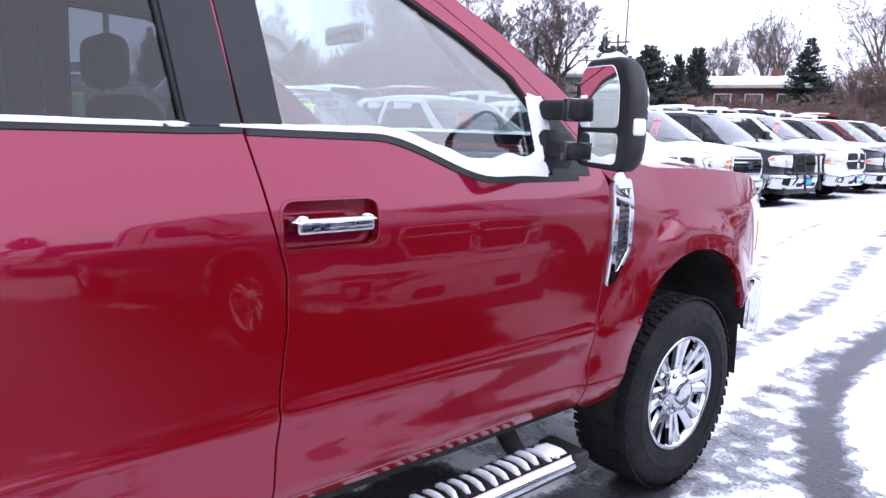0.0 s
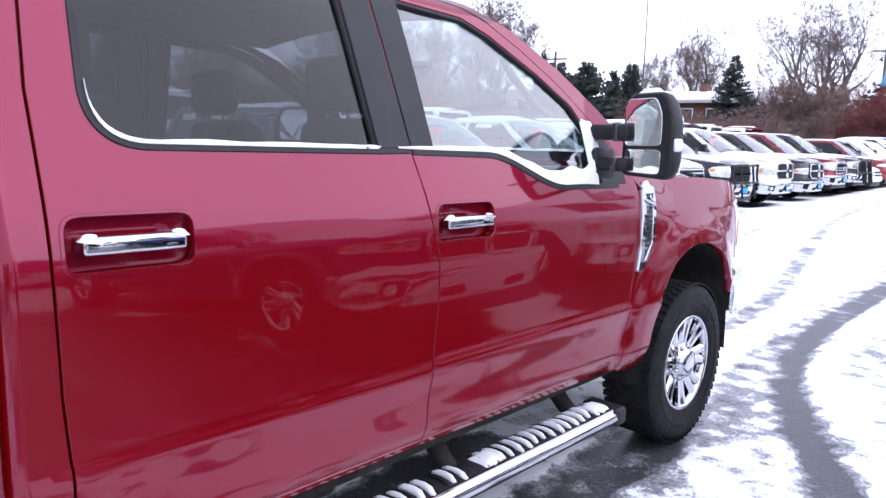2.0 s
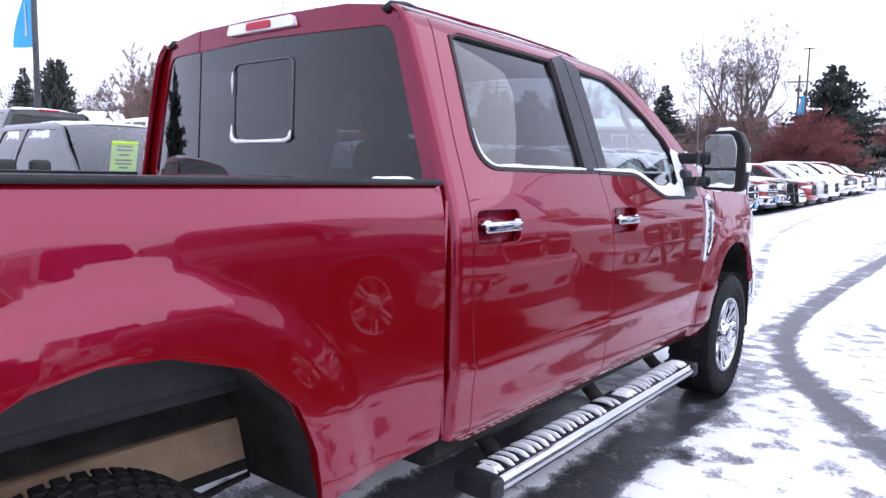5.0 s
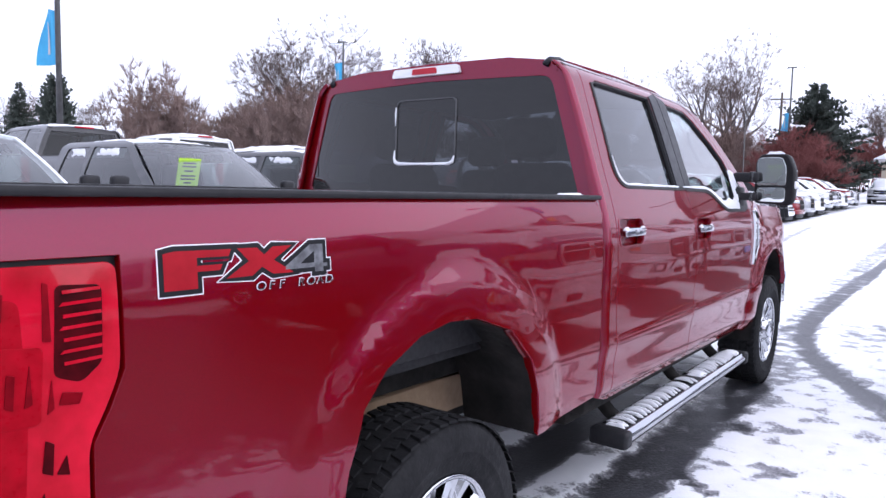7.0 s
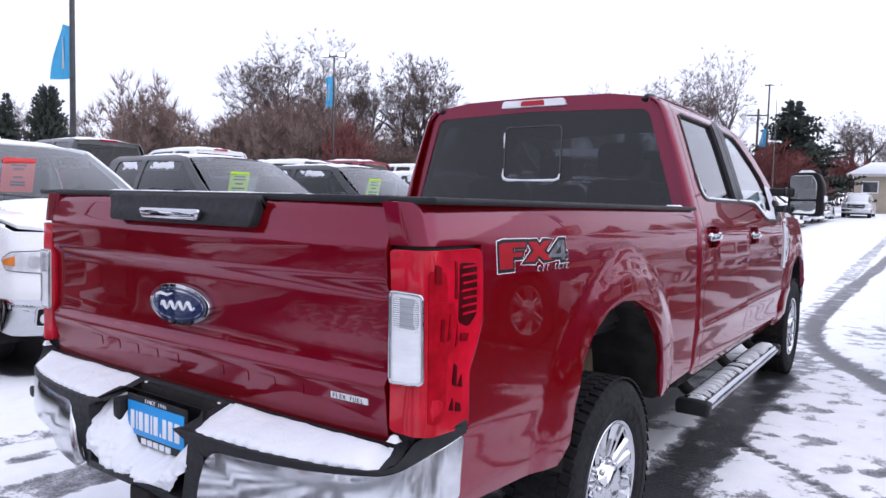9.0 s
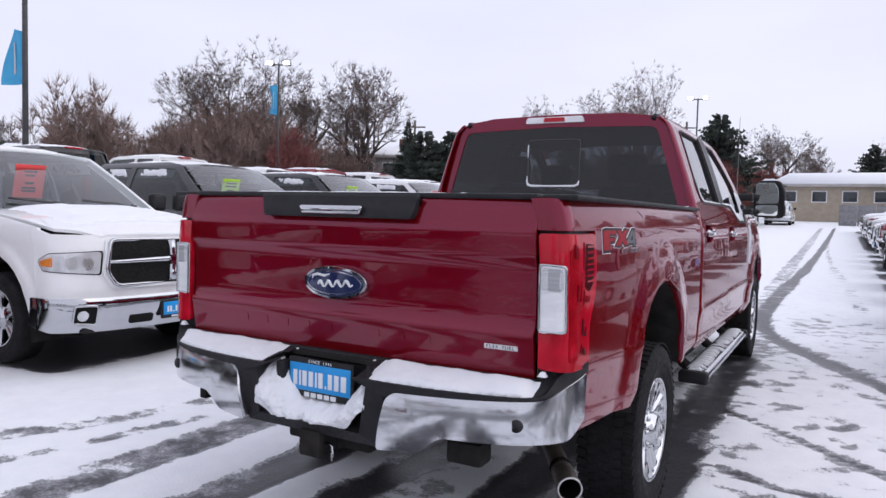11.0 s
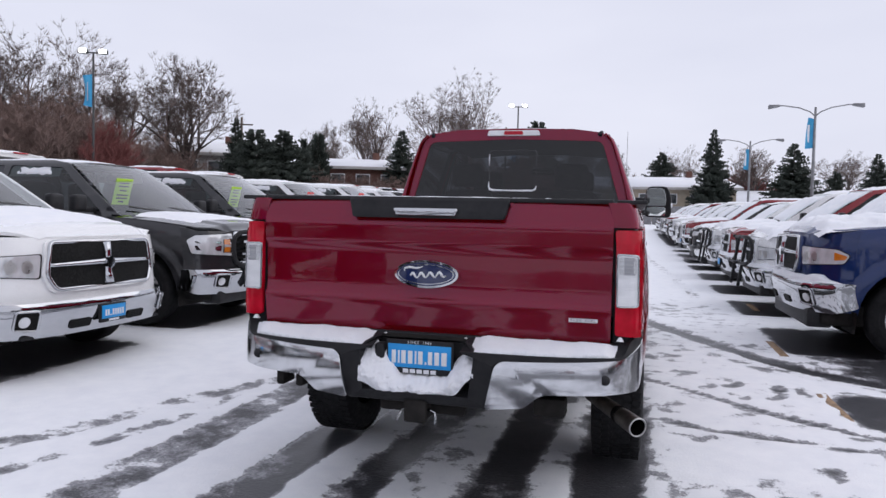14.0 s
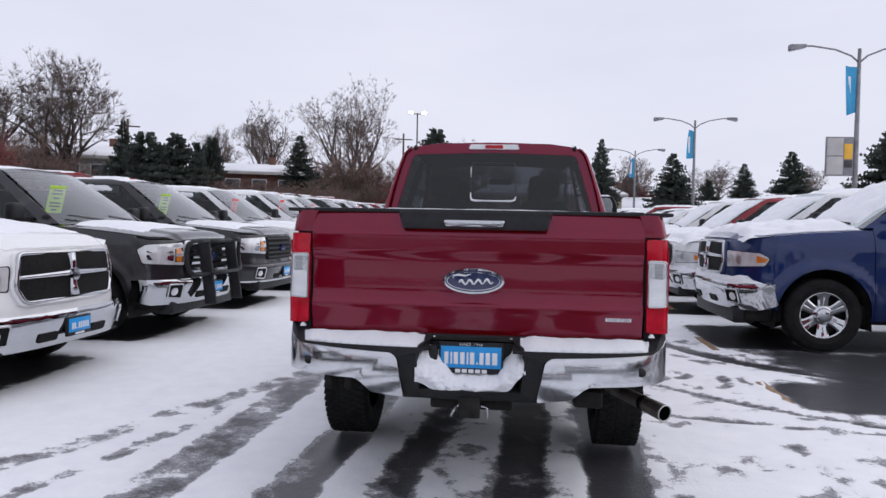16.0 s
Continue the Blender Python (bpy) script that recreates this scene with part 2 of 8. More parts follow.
def add_box(bm, x0, x1, y0, y1, z0, z1, bevel=0.0, seg=2, m=None):
    vs = [bm.verts.new((x, y, z)) for x in (x0, x1) for y in (y0, y1) for z in (z0, z1)]
    fs = [bm.faces.new([vs[i] for i in q]) for q in ((0, 1, 3, 2), (4, 6, 7, 5), (0, 4, 5, 1), (2, 3, 7, 6), (0, 2, 6, 4), (1, 5, 7, 3))]
    if bevel:
        es = list({e for f in fs for e in f.edges})
        got = bmesh.ops.bevel(bm, geom=es, offset=bevel, segments=seg, affect="EDGES", profile=0.5)
        vs = list({v for f in got["faces"] for v in f.verts} | {v for v in vs if v.is_valid})
    if m is not None:
        bmesh.ops.transform(bm, matrix=m, verts=[v for v in vs if v.is_valid])
    return bm


def box(*a, **k):
    return add_box(bmesh.new(), *a, **k)


def add_tube(bm, pts, radius, n=8, cap=True):
    """A round bar along a line of points; radius may be a list."""
    pts = [Vector(p) for p in pts]
    rad = radius if isinstance(radius, (list, tuple)) else [radius] * len(pts)
    rings, up = [], None
    for i, p in enumerate(pts):
        d = (pts[min(i + 1, len(pts) - 1)] - pts[max(i - 1, 0)]).normalized()
        if up is None:
            up = d.orthogonal().normalized()
        up = (up - d * up.dot(d)).normalized()
        side = d.cross(up)
        rings.append([bm.verts.new(p + rad[i] * (math.cos(a) * up + math.sin(a) * side)) for a in (2 * math.pi * k / n for k in range(n))])
    for a, b in zip(rings, rings[1:]):
        for k in range(n):
            bm.faces.new((a[k], a[(k + 1) % n], b[(k + 1) % n], b[k]))
    if cap:
        bm.faces.new(rings[0][::-1])
        bm.faces.new(rings[-1])
    return bm


def tube(pts, radius, n=8, cap=True):
    return add_tube(bmesh.new(), pts, radius, n, cap)


def add_lathe(bm, prof, n=32, m=None, closed=False):
    """A profile of (along, radius) turned round the x axis."""
    rings = []
    for x, r in prof:
        rings.append([bm.verts.new((x, r * math.cos(a), r * math.sin(a))) for a in (2 * math.pi * k / n for k in range(n))])
    pairs = list(zip(rings, rings[1:])) + ([(rings[-1], rings[0])] if closed else [])
    for a, b in pairs:
        for k in range(n):
            bm.faces.new((a[k], b[k], b[(k + 1) % n], a[(k + 1) % n]))
    if m is not None:
        bmesh.ops.transform(bm, matrix=m, verts=[v for r in rings for v in r])
    return bm


def grid_mesh(f, nu, nv, close=None):
    """A sheet f(u, v), u and v from 0 to 1."""
    bm = bmesh.new()
    g = [[bm.verts.new(f(i / nu, j / nv)) for j in range(nv + 1)] for i in range(nu + 1)]
    for i in range(nu):
        for j in range(nv):
            bm.faces.new((g[i][j], g[i + 1][j], g[i + 1][j + 1], g[i][j + 1]))
    return bm


def smooth01(t):
    t = min(1.0, max(0.0, t))
    return t * t * (3 - 2 * t)


def spline_table(points, lo, hi, sigma, step=0.004):
    """Straight runs through (a, b) points, rounded by a Gaussian: returns a function."""
    xs = np.arange(lo - 0.2, hi + 0.2, step)
    ys = np.interp(xs, [p[0] for p in points], [p[1] for p in points])
    k = np.arange(-int(4 * sigma / step), int(4 * sigma / step) + 1) * step
    g = np.exp(-0.5 * (k / sigma) ** 2)
    pad = len(k) // 2
    ys = np.convolve(np.pad(ys, pad, mode="edge"), g / g.sum(), mode="valid")
    return lambda a: float(np.interp(a, xs, ys))


def resample(loop, step):
    out = []
    for a, b in zip(loop, loop[1:] + loop[:1]):
        d = math.dist(a, b)
        n = max(1, round(d / step))
        out += [(a[0] + (b[0] - a[0]) * i / n, a[1] + (b[1] - a[1]) * i / n) for i in range(n)]
    return out


def rounded(loop, r, seg=4):
    """A polygon with its corners rounded by radius r (one number or one for each corner)."""
    out, n = [], len(loop)
    for i, p in enumerate(loop):
        rr = r[i] if isinstance(r, (list, tuple)) else r
        a, b, c = Vector(loop[i - 1]), Vector(p), Vector(loop[(i + 1) % n])
        u, v = (a - b), (c - b)
        cut = min(rr, u.length * 0.45, v.length * 0.45)
        if cut < 1e-4:
            out.append(tuple(p))
            continue
        s, e = b + u.normalized() * cut, b + v.normalized() * cut
        for k in range(seg + 1):
            t = k / seg
            q = s * (1 - t) ** 2 + b * 2 * t * (1 - t) + e * t * t
            out.append((q.x, q.y))
    return out


def inside(px, py, loop):
    x, y = np.array([p[0] for p in loop]), np.array([p[1] for p in loop])
    x2, y2 = np.roll(x, -1), np.roll(y, -1)
    px, py = np.asarray(px)[:, None], np.asarray(py)[:, None]
    with np.errstate(divide="ignore", invalid="ignore"):
        cross = ((y > py) != (y2 > py)) & (px < (x2 - x) * (py - y) / (y2 - y) + x)
    return cross.sum(1) % 2 == 1


def panel(name, loop, f, mat, parent, res=0.04, edge=None, holes=(), thick=0.018, flip=False, label="", rim=True):
    """A sheet-metal panel: outline (and holes) in (u, v), bent over the surface f(u, v), with folded edges.
    Normals come from the surface itself, so reflections run clean over it."""
    from mathutils.geometry import delaunay_2d_cdt
    edge = edge or res * 0.6
    loops = [resample(list(l), edge) for l in (loop, *holes)]
    pts, cons = [], []
    for l in loops:
        n0 = len(pts)
        pts += l
        cons += [(n0 + i, n0 + (i + 1) % len(l)) for i in range(len(l))]
    us, vs = [p[0] for p in loop], [p[1] for p in loop]
    gu, gv = np.meshgrid(np.arange(min(us) + res / 2, max(us), res), np.arange(min(vs) + res / 2, max(vs), res))
    gu, gv = gu.ravel(), gv.ravel()
    ok = inside(gu, gv, loops[0])
    for l in loops[1:]:
        ok &= ~inside(gu, gv, l)
    bp = np.array(pts)
    gu, gv = gu[ok], gv[ok]
    if len(gu):
        near = np.array([((bp[:, 0] - a) ** 2 + (bp[:, 1] - b) ** 2).min() for a, b in zip(gu, gv)])
        keep = near > (0.45 * res) ** 2
        pts = pts + list(zip(gu[keep].tolist(), gv[keep].tolist()))
    vco, _, faces, ov, _, _ = delaunay_2d_cdt([Vector(p) for p in pts], cons, [], 0, 1e-6)
    cx = [sum(vco[i].x for i in q) / 3 for q in faces]
    cy = [sum(vco[i].y for i in q) / 3 for q in faces]
    ok = inside(cx, cy, loops[0])
    for l in loops[1:]:
        ok &= ~inside(cx, cy, l)
    h = 0.004
    co, nor = [], []
    for v in vco:
        p = Vector(f(v.x, v.y))
        n = (Vector(f(v.x + h, v.y)) - Vector(f(v.x - h, v.y))).cross(Vector(f(v.x, v.y + h)) - Vector(f(v.x, v.y - h)))
        n.normalize()
        co.append(p)
        nor.append(-n if flip else n)
    tris = []
    for q, k in zip(faces, ok):
        if k:
            a, b, c = (vco[i] for i in q)
            ccw = (b.x - a.x) * (c.y - a.y) - (b.y - a.y) * (c.x - a.x) > 0
            tris.append(tuple(q) if ccw != flip else tuple(q)[::-1])
    if rim:
        new_of = {}
        for i, os in enumerate(ov):
            for o in os:
                new_of.setdefault(o, i)
        base = 0
        for li, l in enumerate(loops):
            idx = [new_of[base + i] for i in range(len(l))]
            base += len(l)
            area = sum(a[0] * b[1] - b[0] * a[1] for a, b in zip(l, l[1:] + l[:1]))
            m = len(idx)
            start = len(co)
            for i in range(m):
                d = co[idx[(i + 1) % m]] - co[idx[i - 1]]
                n = nor[idx[i]]
                o = d.cross(n)
                if (area < 0) != flip:
                    o = -o
                if li:
                    o = -o
                o = o.normalized() if o.length > 1e-9 else n
                p = co[idx[i]]
                co += [p, p - n * 0.004 + o * 0.0015, p - n * thick]
                nor += [(n + 0.8 * o).normalized(), (o + 0.3 * n).normalized(), o]
            fwd = (area > 0) != flip
            if li:
                fwd = not fwd
            for i in range(m):
                a, b = start + 3 * i, start + 3 * ((i + 1) % m)
                for k in (0, 1):
                    q = (a + k, a + k + 1, b + k + 1, b + k)
                    tris.append(q if fwd else q[::-1])
    me = bpy.data.meshes.new(name)
    me.from_pydata([tuple(c) for c in co], [], tris)
    me.polygons.foreach_set("use_smooth", [True] * len(me.polygons))
    me.normals_split_custom_set_from_vertices([tuple(n) for n in nor])
    return link_mesh(name, me, mat, parent, label)


def offset_surface(f, d, flip=False):
    """The surface f moved out along its normal."""
    def g(u, v):
        h = 0.004
        p = Vector(f(u, v))
        n = (Vector(f(u + h, v)) - Vector(f(u - h, v))).cross(Vector(f(u, v + h)) - Vector(f(u, v - h))).normalized()
        return p + (-d if flip else d) * n
    return g


def snow_sheet(name, f, parent, u0, u1, v0, v1, thick=0.02, nu=30, nv=14, seed=0.0, flip=False, rag=0.35, label="", edge=0.12, sink=0.008):
    """Lying snow over f, thinning to a ragged edge."""
    def g(a, b):
        u, v = u0 + (u1 - u0) * a, v0 + (v1 - v0) * b
        h = 0.004
        p = Vector(f(u, v))
        n = (Vector(f(u + h, v)) - Vector(f(u - h, v))).cross(Vector(f(u, v + h)) - Vector(f(u, v - h))).normalized()
        if flip:
            n = -n
        q = p * 7 + Vector((seed, seed, seed))
        fade = min(a, 1 - a, b, 1 - b) / edge
        w = smooth01(fade - rag * (0.5 + noise.noise(q * 2)))
        lump = 0.75 + 0.45 * noise.noise(q) + 0.25 * noise.noise(q * 3)
        return p + n * (thick * w * lump - sink * (1 - w))
    return part(name, grid_mesh(g, nu, nv), SNOW, parent, label, angle=80)


def plate_poly(loop, f, depth, flip=False):
    """A small flat piece with thickness standing on the surface f."""
    bm = bmesh.new()
    lo = [bm.verts.new(offset_surface(f, -0.001, flip)(*p)) for p in loop]
    hi = [bm.verts.new(offset_surface(f, depth, flip)(*p)) for p in loop]
    n = len(loop)
    bm.faces.new(hi)
    for i in range(n):
        bm.faces.new((lo[i], lo[(i + 1) % n], hi[(i + 1) % n], hi[i]))
    bmesh.ops.recalc_face_normals(bm, faces=bm.faces)
    return bm


def lettering(name, text, size, m, mat, parent, depth=0.001, align="CENTER", shear=0.0, label="", spacing=1.0):
    """Words as solid letters in the built-in font, turned into a mesh."""
    cu = bpy.data.curves.new(name, "FONT")
    cu.body, cu.size, cu.align_x, cu.align_y, cu.extrude, cu.shear = text, size, align, "CENTER", depth, shear
    cu.resolution_u, cu.space_character = 3, spacing
    tmp = bpy.data.objects.new(name, cu)
    scene.collection.objects.link(tmp)
    me = bpy.data.meshes.new_from_object(tmp.evaluated_get(bpy.context.evaluated_depsgraph_get()))
    bpy.data.objects.remove(tmp)
    me.transform(m)
    me.materials.clear()
    return link_mesh(name, me, mat, parent, label)


def word(name, text, size, m, mat, parent, step, depth=0.0006):
    """A word set letter by letter, each letter a part."""
    for k, c in enumerate(text):
        if c != " ":
            lettering(name, c, size, m @ Matrix.Translation(((k - (len(text) - 1) / 2) * step, 0, 0)), mat, parent, depth)


# ---------------------------------------------------------------- ground
def ground_z(y):
    """The car park falls towards the tail of the pickup and rises gently ahead of it."""
    d = 5.2 - max(y, -16.0)
    return -0.021 * (math.sqrt(d * d + 0.5) + d) / 2 + 0.014 * (math.sqrt((y - 7) ** 2 + 9) + (y - 7)) / 2 + 0.0002 * min(120.0, max(0.0, y - 20)) ** 2


def bank(x):
    """Beyond the left-hand row the car park lies half a metre higher."""
    return 0.55 * smooth01((-9.7 - x) / 1.8)


LEFT_ROW = [2.10, 4.72, 7.40, 10.15, 12.90, 15.40, 18.00, 20.90, 23.60, 26.10, 28.40, 30.80, 33.10, 35.7, 38.4, 41.2, 44.0, 46.8, 49.6, 52.4]
RIGHT_ROW = [5.55, 8.45, 11.2, 13.9, 16.6, 19.3, 22.0, 24.8, 27.6, 30.4, 33.2, 36.0, 38.8, 41.6, 44.4, 47.2, 50.0]
# wheel tracks: points on the ground, half width, depth of clearing
TRACKS = [
    # left behind by the pickup and by earlier vehicles, side by side
    ([(0.74, -9.0), (0.78, 0.2), (0.82, 0.9), (0.86, 1.6), (0.86, 2.2)], 0.20, 1.10), ([(0.86, 2.0), (0.87, 3.6), (0.86, 5.3)], 0.19, 0.84), ([(-1.02, -8.0), (-0.97, 0.1), (-0.93, 0.7), (-0.86, 1.2), (-0.86, 5.3)], 0.15, 1.0),
    ([(-3.3, -1.6), (-2.80, 0.15), (-2.50, 0.60), (-2.33, 1.20), (-2.05, 1.85), (-1.80, 2.3), (-1.40, 4.0)], 0.10, 0.60),
    ([(-1.9, -6.0), (-1.70, 0.0), (-1.65, 0.7), (-1.63, 1.4), (-1.60, 2.3), (-1.45, 4.5)], 0.16, 0.76),
    ([(-0.52, -6.0), (-0.44, 0.12), (-0.40, 0.72), (-0.27, 1.46), (-0.1, 4.0)], 0.13, 0.86), ([(0.18, -6.0), (0.23, 0.15), (0.27, 0.75), (0.29, 1.5), (0.3, 4.5)], 0.16, 0.98),
    ([(-2.9, -1.6), (-2.35, -0.2), (-2.02, 1.0), (-1.9, 1.9)], 0.06, 0.52),
    # the turn out of the bay and the lane ahead
    ([(4.5, 3.1), (2.95, 3.52), (2.3, 4.15), (1.90, 4.85), (1.62, 5.38), (1.37, 5.85), (1.12, 6.42), (0.94, 7.0), (0.80, 8.0), (0.76, 9.3), (0.82, 13.0), (1.0, 20.0), (1.2, 60.0)], 0.12, 0.92),
    ([(0.98, 5.3), (0.90, 6.1), (0.78, 7.1), (0.70, 8.4), (0.66, 12.0), (0.5, 20.0), (0.3, 60.0)], 0.19, 0.54),
    ([(0.30, 6.8), (0.05, 9.6), (-0.6, 12.5), (-1.9, 19.0), (-2.6, 30.0)], 0.13, 0.58), ([(0.1, 6.8), (-0.5, 9.0), (-1.6, 12.0), (-2.4, 16.0), (-2.9, 26.0)], 0.10, 0.5),
    # sweeps across the bay beside the pickup
    ([(0.85, 3.35), (1.1, 3.1), (1.4, 2.87), (1.75, 2.52), (2.1, 2.22), (3.0, 1.75)], 0.065, 0.84), ([(0.9, 2.15), (1.3, 1.9), (1.62, 1.82), (2.0, 1.77), (2.5, 1.68), (4.5, 1.5)], 0.065, 0.80),
    ([(1.0, 3.52), (1.4, 3.38), (1.9, 3.28), (2.4, 3.2), (4.0, 3.1)], 0.045, 0.66), ([(1.25, 4.95), (1.75, 4.45), (2.4, 3.75), (3.3, 3.3)], 0.04, 0.55), ([(2.0, 9.5), (1.9, 13.0), (1.4, 20.0), (1.0, 40.0)], 0.11, 0.45)]


def track_distance(px, py, pts):
    best = np.full(px.shape, 9e9)
    fine = []
    for a, b in zip(pts, pts[1:]):
        fine.append((*a, *b))
    for ax, ay, bx, by in fine:
        dx, dy = bx - ax, by - ay
        t = np.clip(((px - ax) * dx + (py - ay) * dy) / (dx * dx + dy * dy), 0, 1)
        best = np.minimum(best, np.hypot(px - ax - t * dx, py - ay - t * dy))
    return best


def soften(pts, n=3):
    """Corners of a line cut back until it runs smooth."""
    for _ in range(n):
        out = [pts[0]]
        for a, b in zip(pts, pts[1:]):
            out += [(a[0] * 0.75 + b[0] * 0.25, a[1] * 0.75 + b[1] * 0.25), (a[0] * 0.25 + b[0] * 0.75, a[1] * 0.25 + b[1] * 0.75)]
        pts = out + [pts[-1]]
    return pts


def spread(lo, hi, step, far, grow=1.13):
    mid = list(np.arange(lo, hi + step / 2, step))
    a, b, d = [], [], step
    x = lo
    while x > -far:
        d *= grow
        x -= d
        a.append(x)
    d, x = step, hi
    while x < far:
        d *= grow
        x += d
        b.append(x)
    return np.array(a[::-1] + mid + b)


def build_ground():
    xs, ys = spread(-6.5, 5.5, 0.055, 900), spread(-3.2, 13.0, 0.06, 900)
    X, Y = np.meshgrid(xs, ys, indexing="ij")
    nx, ny = X.shape
    rs = np.random.RandomState(3)
    # smooth wobble from a few long waves
    wob = np.zeros_like(X)
    for k in range(14):
        a, fr, ph = rs.uniform(0, 6.28), rs.uniform(0.5, 3.2), rs.uniform(0, 6.28)
        wob += np.sin((X * np.cos(a) + Y * np.sin(a)) * fr + ph) / fr ** 0.7
    wob /= 5
    streak = np.zeros_like(X)
    for k in range(16):
        a, fr, ph = rs.normal(0, 0.22), rs.uniform(3.0, 9.0), rs.uniform(0, 6.28)
        streak += np.sin((X * np.sin(a) + Y * np.cos(a)) * fr + ph + 0.8 * wob) / 5
    # crumbs and clods
    crumb = np.zeros_like(X)
    for k in range(26):
        a, fr, ph = rs.uniform(0, 6.28), rs.uniform(7.0, 26.0), rs.uniform(0, 6.28)
        crumb += np.sin((X * np.cos(a) + Y * np.sin(a)) * fr + ph + 1.2 * wob) / 3.6
    crumb *= np.exp(-((np.maximum(np.abs(X + 0.5) - 6.0, 0) + np.maximum(np.abs(Y - 4.9) - 8.1, 0)) / 1.0) ** 2)
    cover = np.ones_like(X) * 1.02

    def zone(lo, hi, v, soft):
        return np.clip((v - lo) / soft + 0.5, 0, 1) * np.clip((hi - v) / soft + 0.5, 0, 1)
    # half-thawed strip behind and under the pickup
    cover -= 0.36 * zone(-0.70, 1.05, X, 0.5) * zone(-14.0, 6.2, Y, 1.5)
    # patchy bay to the right, swept by turning wheels
    bay = zone(1.05, 9.0, X, 0.5) * zone(-14.0, 5.0, Y, 2.5)
    cover -= 0.25 * bay
    cover += (0.09 * streak + 0.07 * crumb) * bay
    cover += 0.07 * crumb * zone(-0.4, 1.2, X, 0.5) * zone(0.0, 6.2, Y, 1.0)
    # bare asphalt between the bay lines where vehicles stood
    cover -= 0.66 * zone(2.46, 9.0, X, 0.22) * zone(2.15, 3.12, Y, 0.22)
    XW, YW = X + 0.25 * np.sin(1.9 * Y + 2 * wob), Y + 0.35 * wob + 0.22 * np.sin(2.3 * X)
    cover -= 0.66 * zone(2.95, 8.3, XW, 0.8) * zone(0.9, 3.65, YW, 0.6)
    # unseen strip along the aisle, assumed bare to darken the red side's reflections
    cover -= 0.34 * zone(2.70, 8.6, XW, 0.9) * zone(-12.0, 1.2, YW, 0.9)
    cover -= 0.62 * zone(3.15, 8.0, XW, 0.7) * zone(3.45, 4.9, YW, 0.5)
    cover -= 0.21 * zone(1.0, 4.5, X, 0.8) * zone(4.0, 9.0, Y, 2.5)
    # far lane, lightly driven
    cover -= 0.22 * zone(-1.5, 2.6, X, 1.5) * zone(6.0, 40.0, Y, 4.0)
    sink = np.zeros_like(X)
    for pts, w, depth in TRACKS:
        d = track_distance(X, Y, soften(pts)) + 0.035 * wob + 0.010 * crumb
        k = np.clip((w + 0.05 - d) / 0.09, 0, 1)
        cover = np.minimum(cover, 1 - depth * k * (0.88 + 0.10 * wob + 0.09 * crumb))
        sink = np.maximum(sink, k * depth)
        edge = np.exp(-((d - w - 0.07) / 0.05) ** 2)
        sink -= 0.35 * edge * (sink < 0.3)
    # unseen ground behind the pickup, assumed nearly bare so the tailgate reflects it dark
    cover -= 0.52 * zone(-12.0, 14.0, X, 3.0) * zone(-15.0, -4.2, Y, 1.2)
    # footprints beside and behind the pickup
    for k in range(64):
        fx, fy, fa = rs.uniform(1.08, 2.45), rs.uniform(-1.6, 1.75) if k < 44 else rs.uniform(1.9, 5.2), rs.normal(0.3, 0.6)
        du, dv = (X - fx) * np.cos(fa) + (Y - fy) * np.sin(fa), (Y - fy) * np.cos(fa) - (X - fx) * np.sin(fa)
        d = np.hypot(du / 0.065, dv / 0.15)
        cover = np.minimum(cover, 1 - rs.uniform(0.35, 0.65) * np.clip((1.25 - d) / 0.4, 0, 1))
        sink = np.maximum(sink, 0.6 * np.clip((1.2 - d) / 0.4, 0, 1))
    for y in LEFT_ROW:
        k = np.clip((1.0 - np.abs(Y - y)) / 0.18, 0, 1) * np.clip((-3.75 - X) / 0.3, 0, 1) * np.clip((X + 9.3) / 0.3, 0, 1)
        cover = np.minimum(cover, 1 - 0.95 * k)
    for y in RIGHT_ROW:
        k = np.clip((1.0 - np.abs(Y - y)) / 0.25, 0, 1) * np.clip((X - 2.32) / 0.25, 0, 1) * np.clip((8.4 - X) / 0.3, 0, 1)
        cover = np.minimum(cover, 1 - 0.95 * k)
    base = np.vectorize(ground_z)(Y[0])[None, :] + np.vectorize(bank)(X[:, 0])[:, None]
    Z = base + 0.016 * np.clip(cover, 0, 1) - 0.012 * np.clip(sink, -0.6, 1) + 0.004 * wob * (np.abs(Y) < 30)
    co = np.stack([X, Y, Z], -1).reshape(-1, 3)
    i = np.arange((nx - 1) * (ny - 1))
    r, c = i // (ny - 1), i % (ny - 1)
    v0 = r * ny + c
    quads = np.stack([v0, v0 + ny, v0 + ny + 1, v0 + 1], -1)
    me = bpy.data.meshes.new("ground")
    me.vertices.add(len(co))
    me.vertices.foreach_set("co", co.ravel())
    me.loops.add(quads.size)
    me.loops.foreach_set("vertex_index", quads.ravel().astype(np.int32))
    me.polygons.add(len(quads))
    me.polygons.foreach_set("loop_start", (np.arange(len(quads)) * 4).astype(np.int32))
    me.update(calc_edges=True)
    me.polygons.foreach_set("use_smooth", np.ones(len(quads), bool))
    at = me.attributes.new("snow_cover", "FLOAT", "POINT")
    at.data.foreach_set("value", cover.ravel().astype(np.float32))
    return me


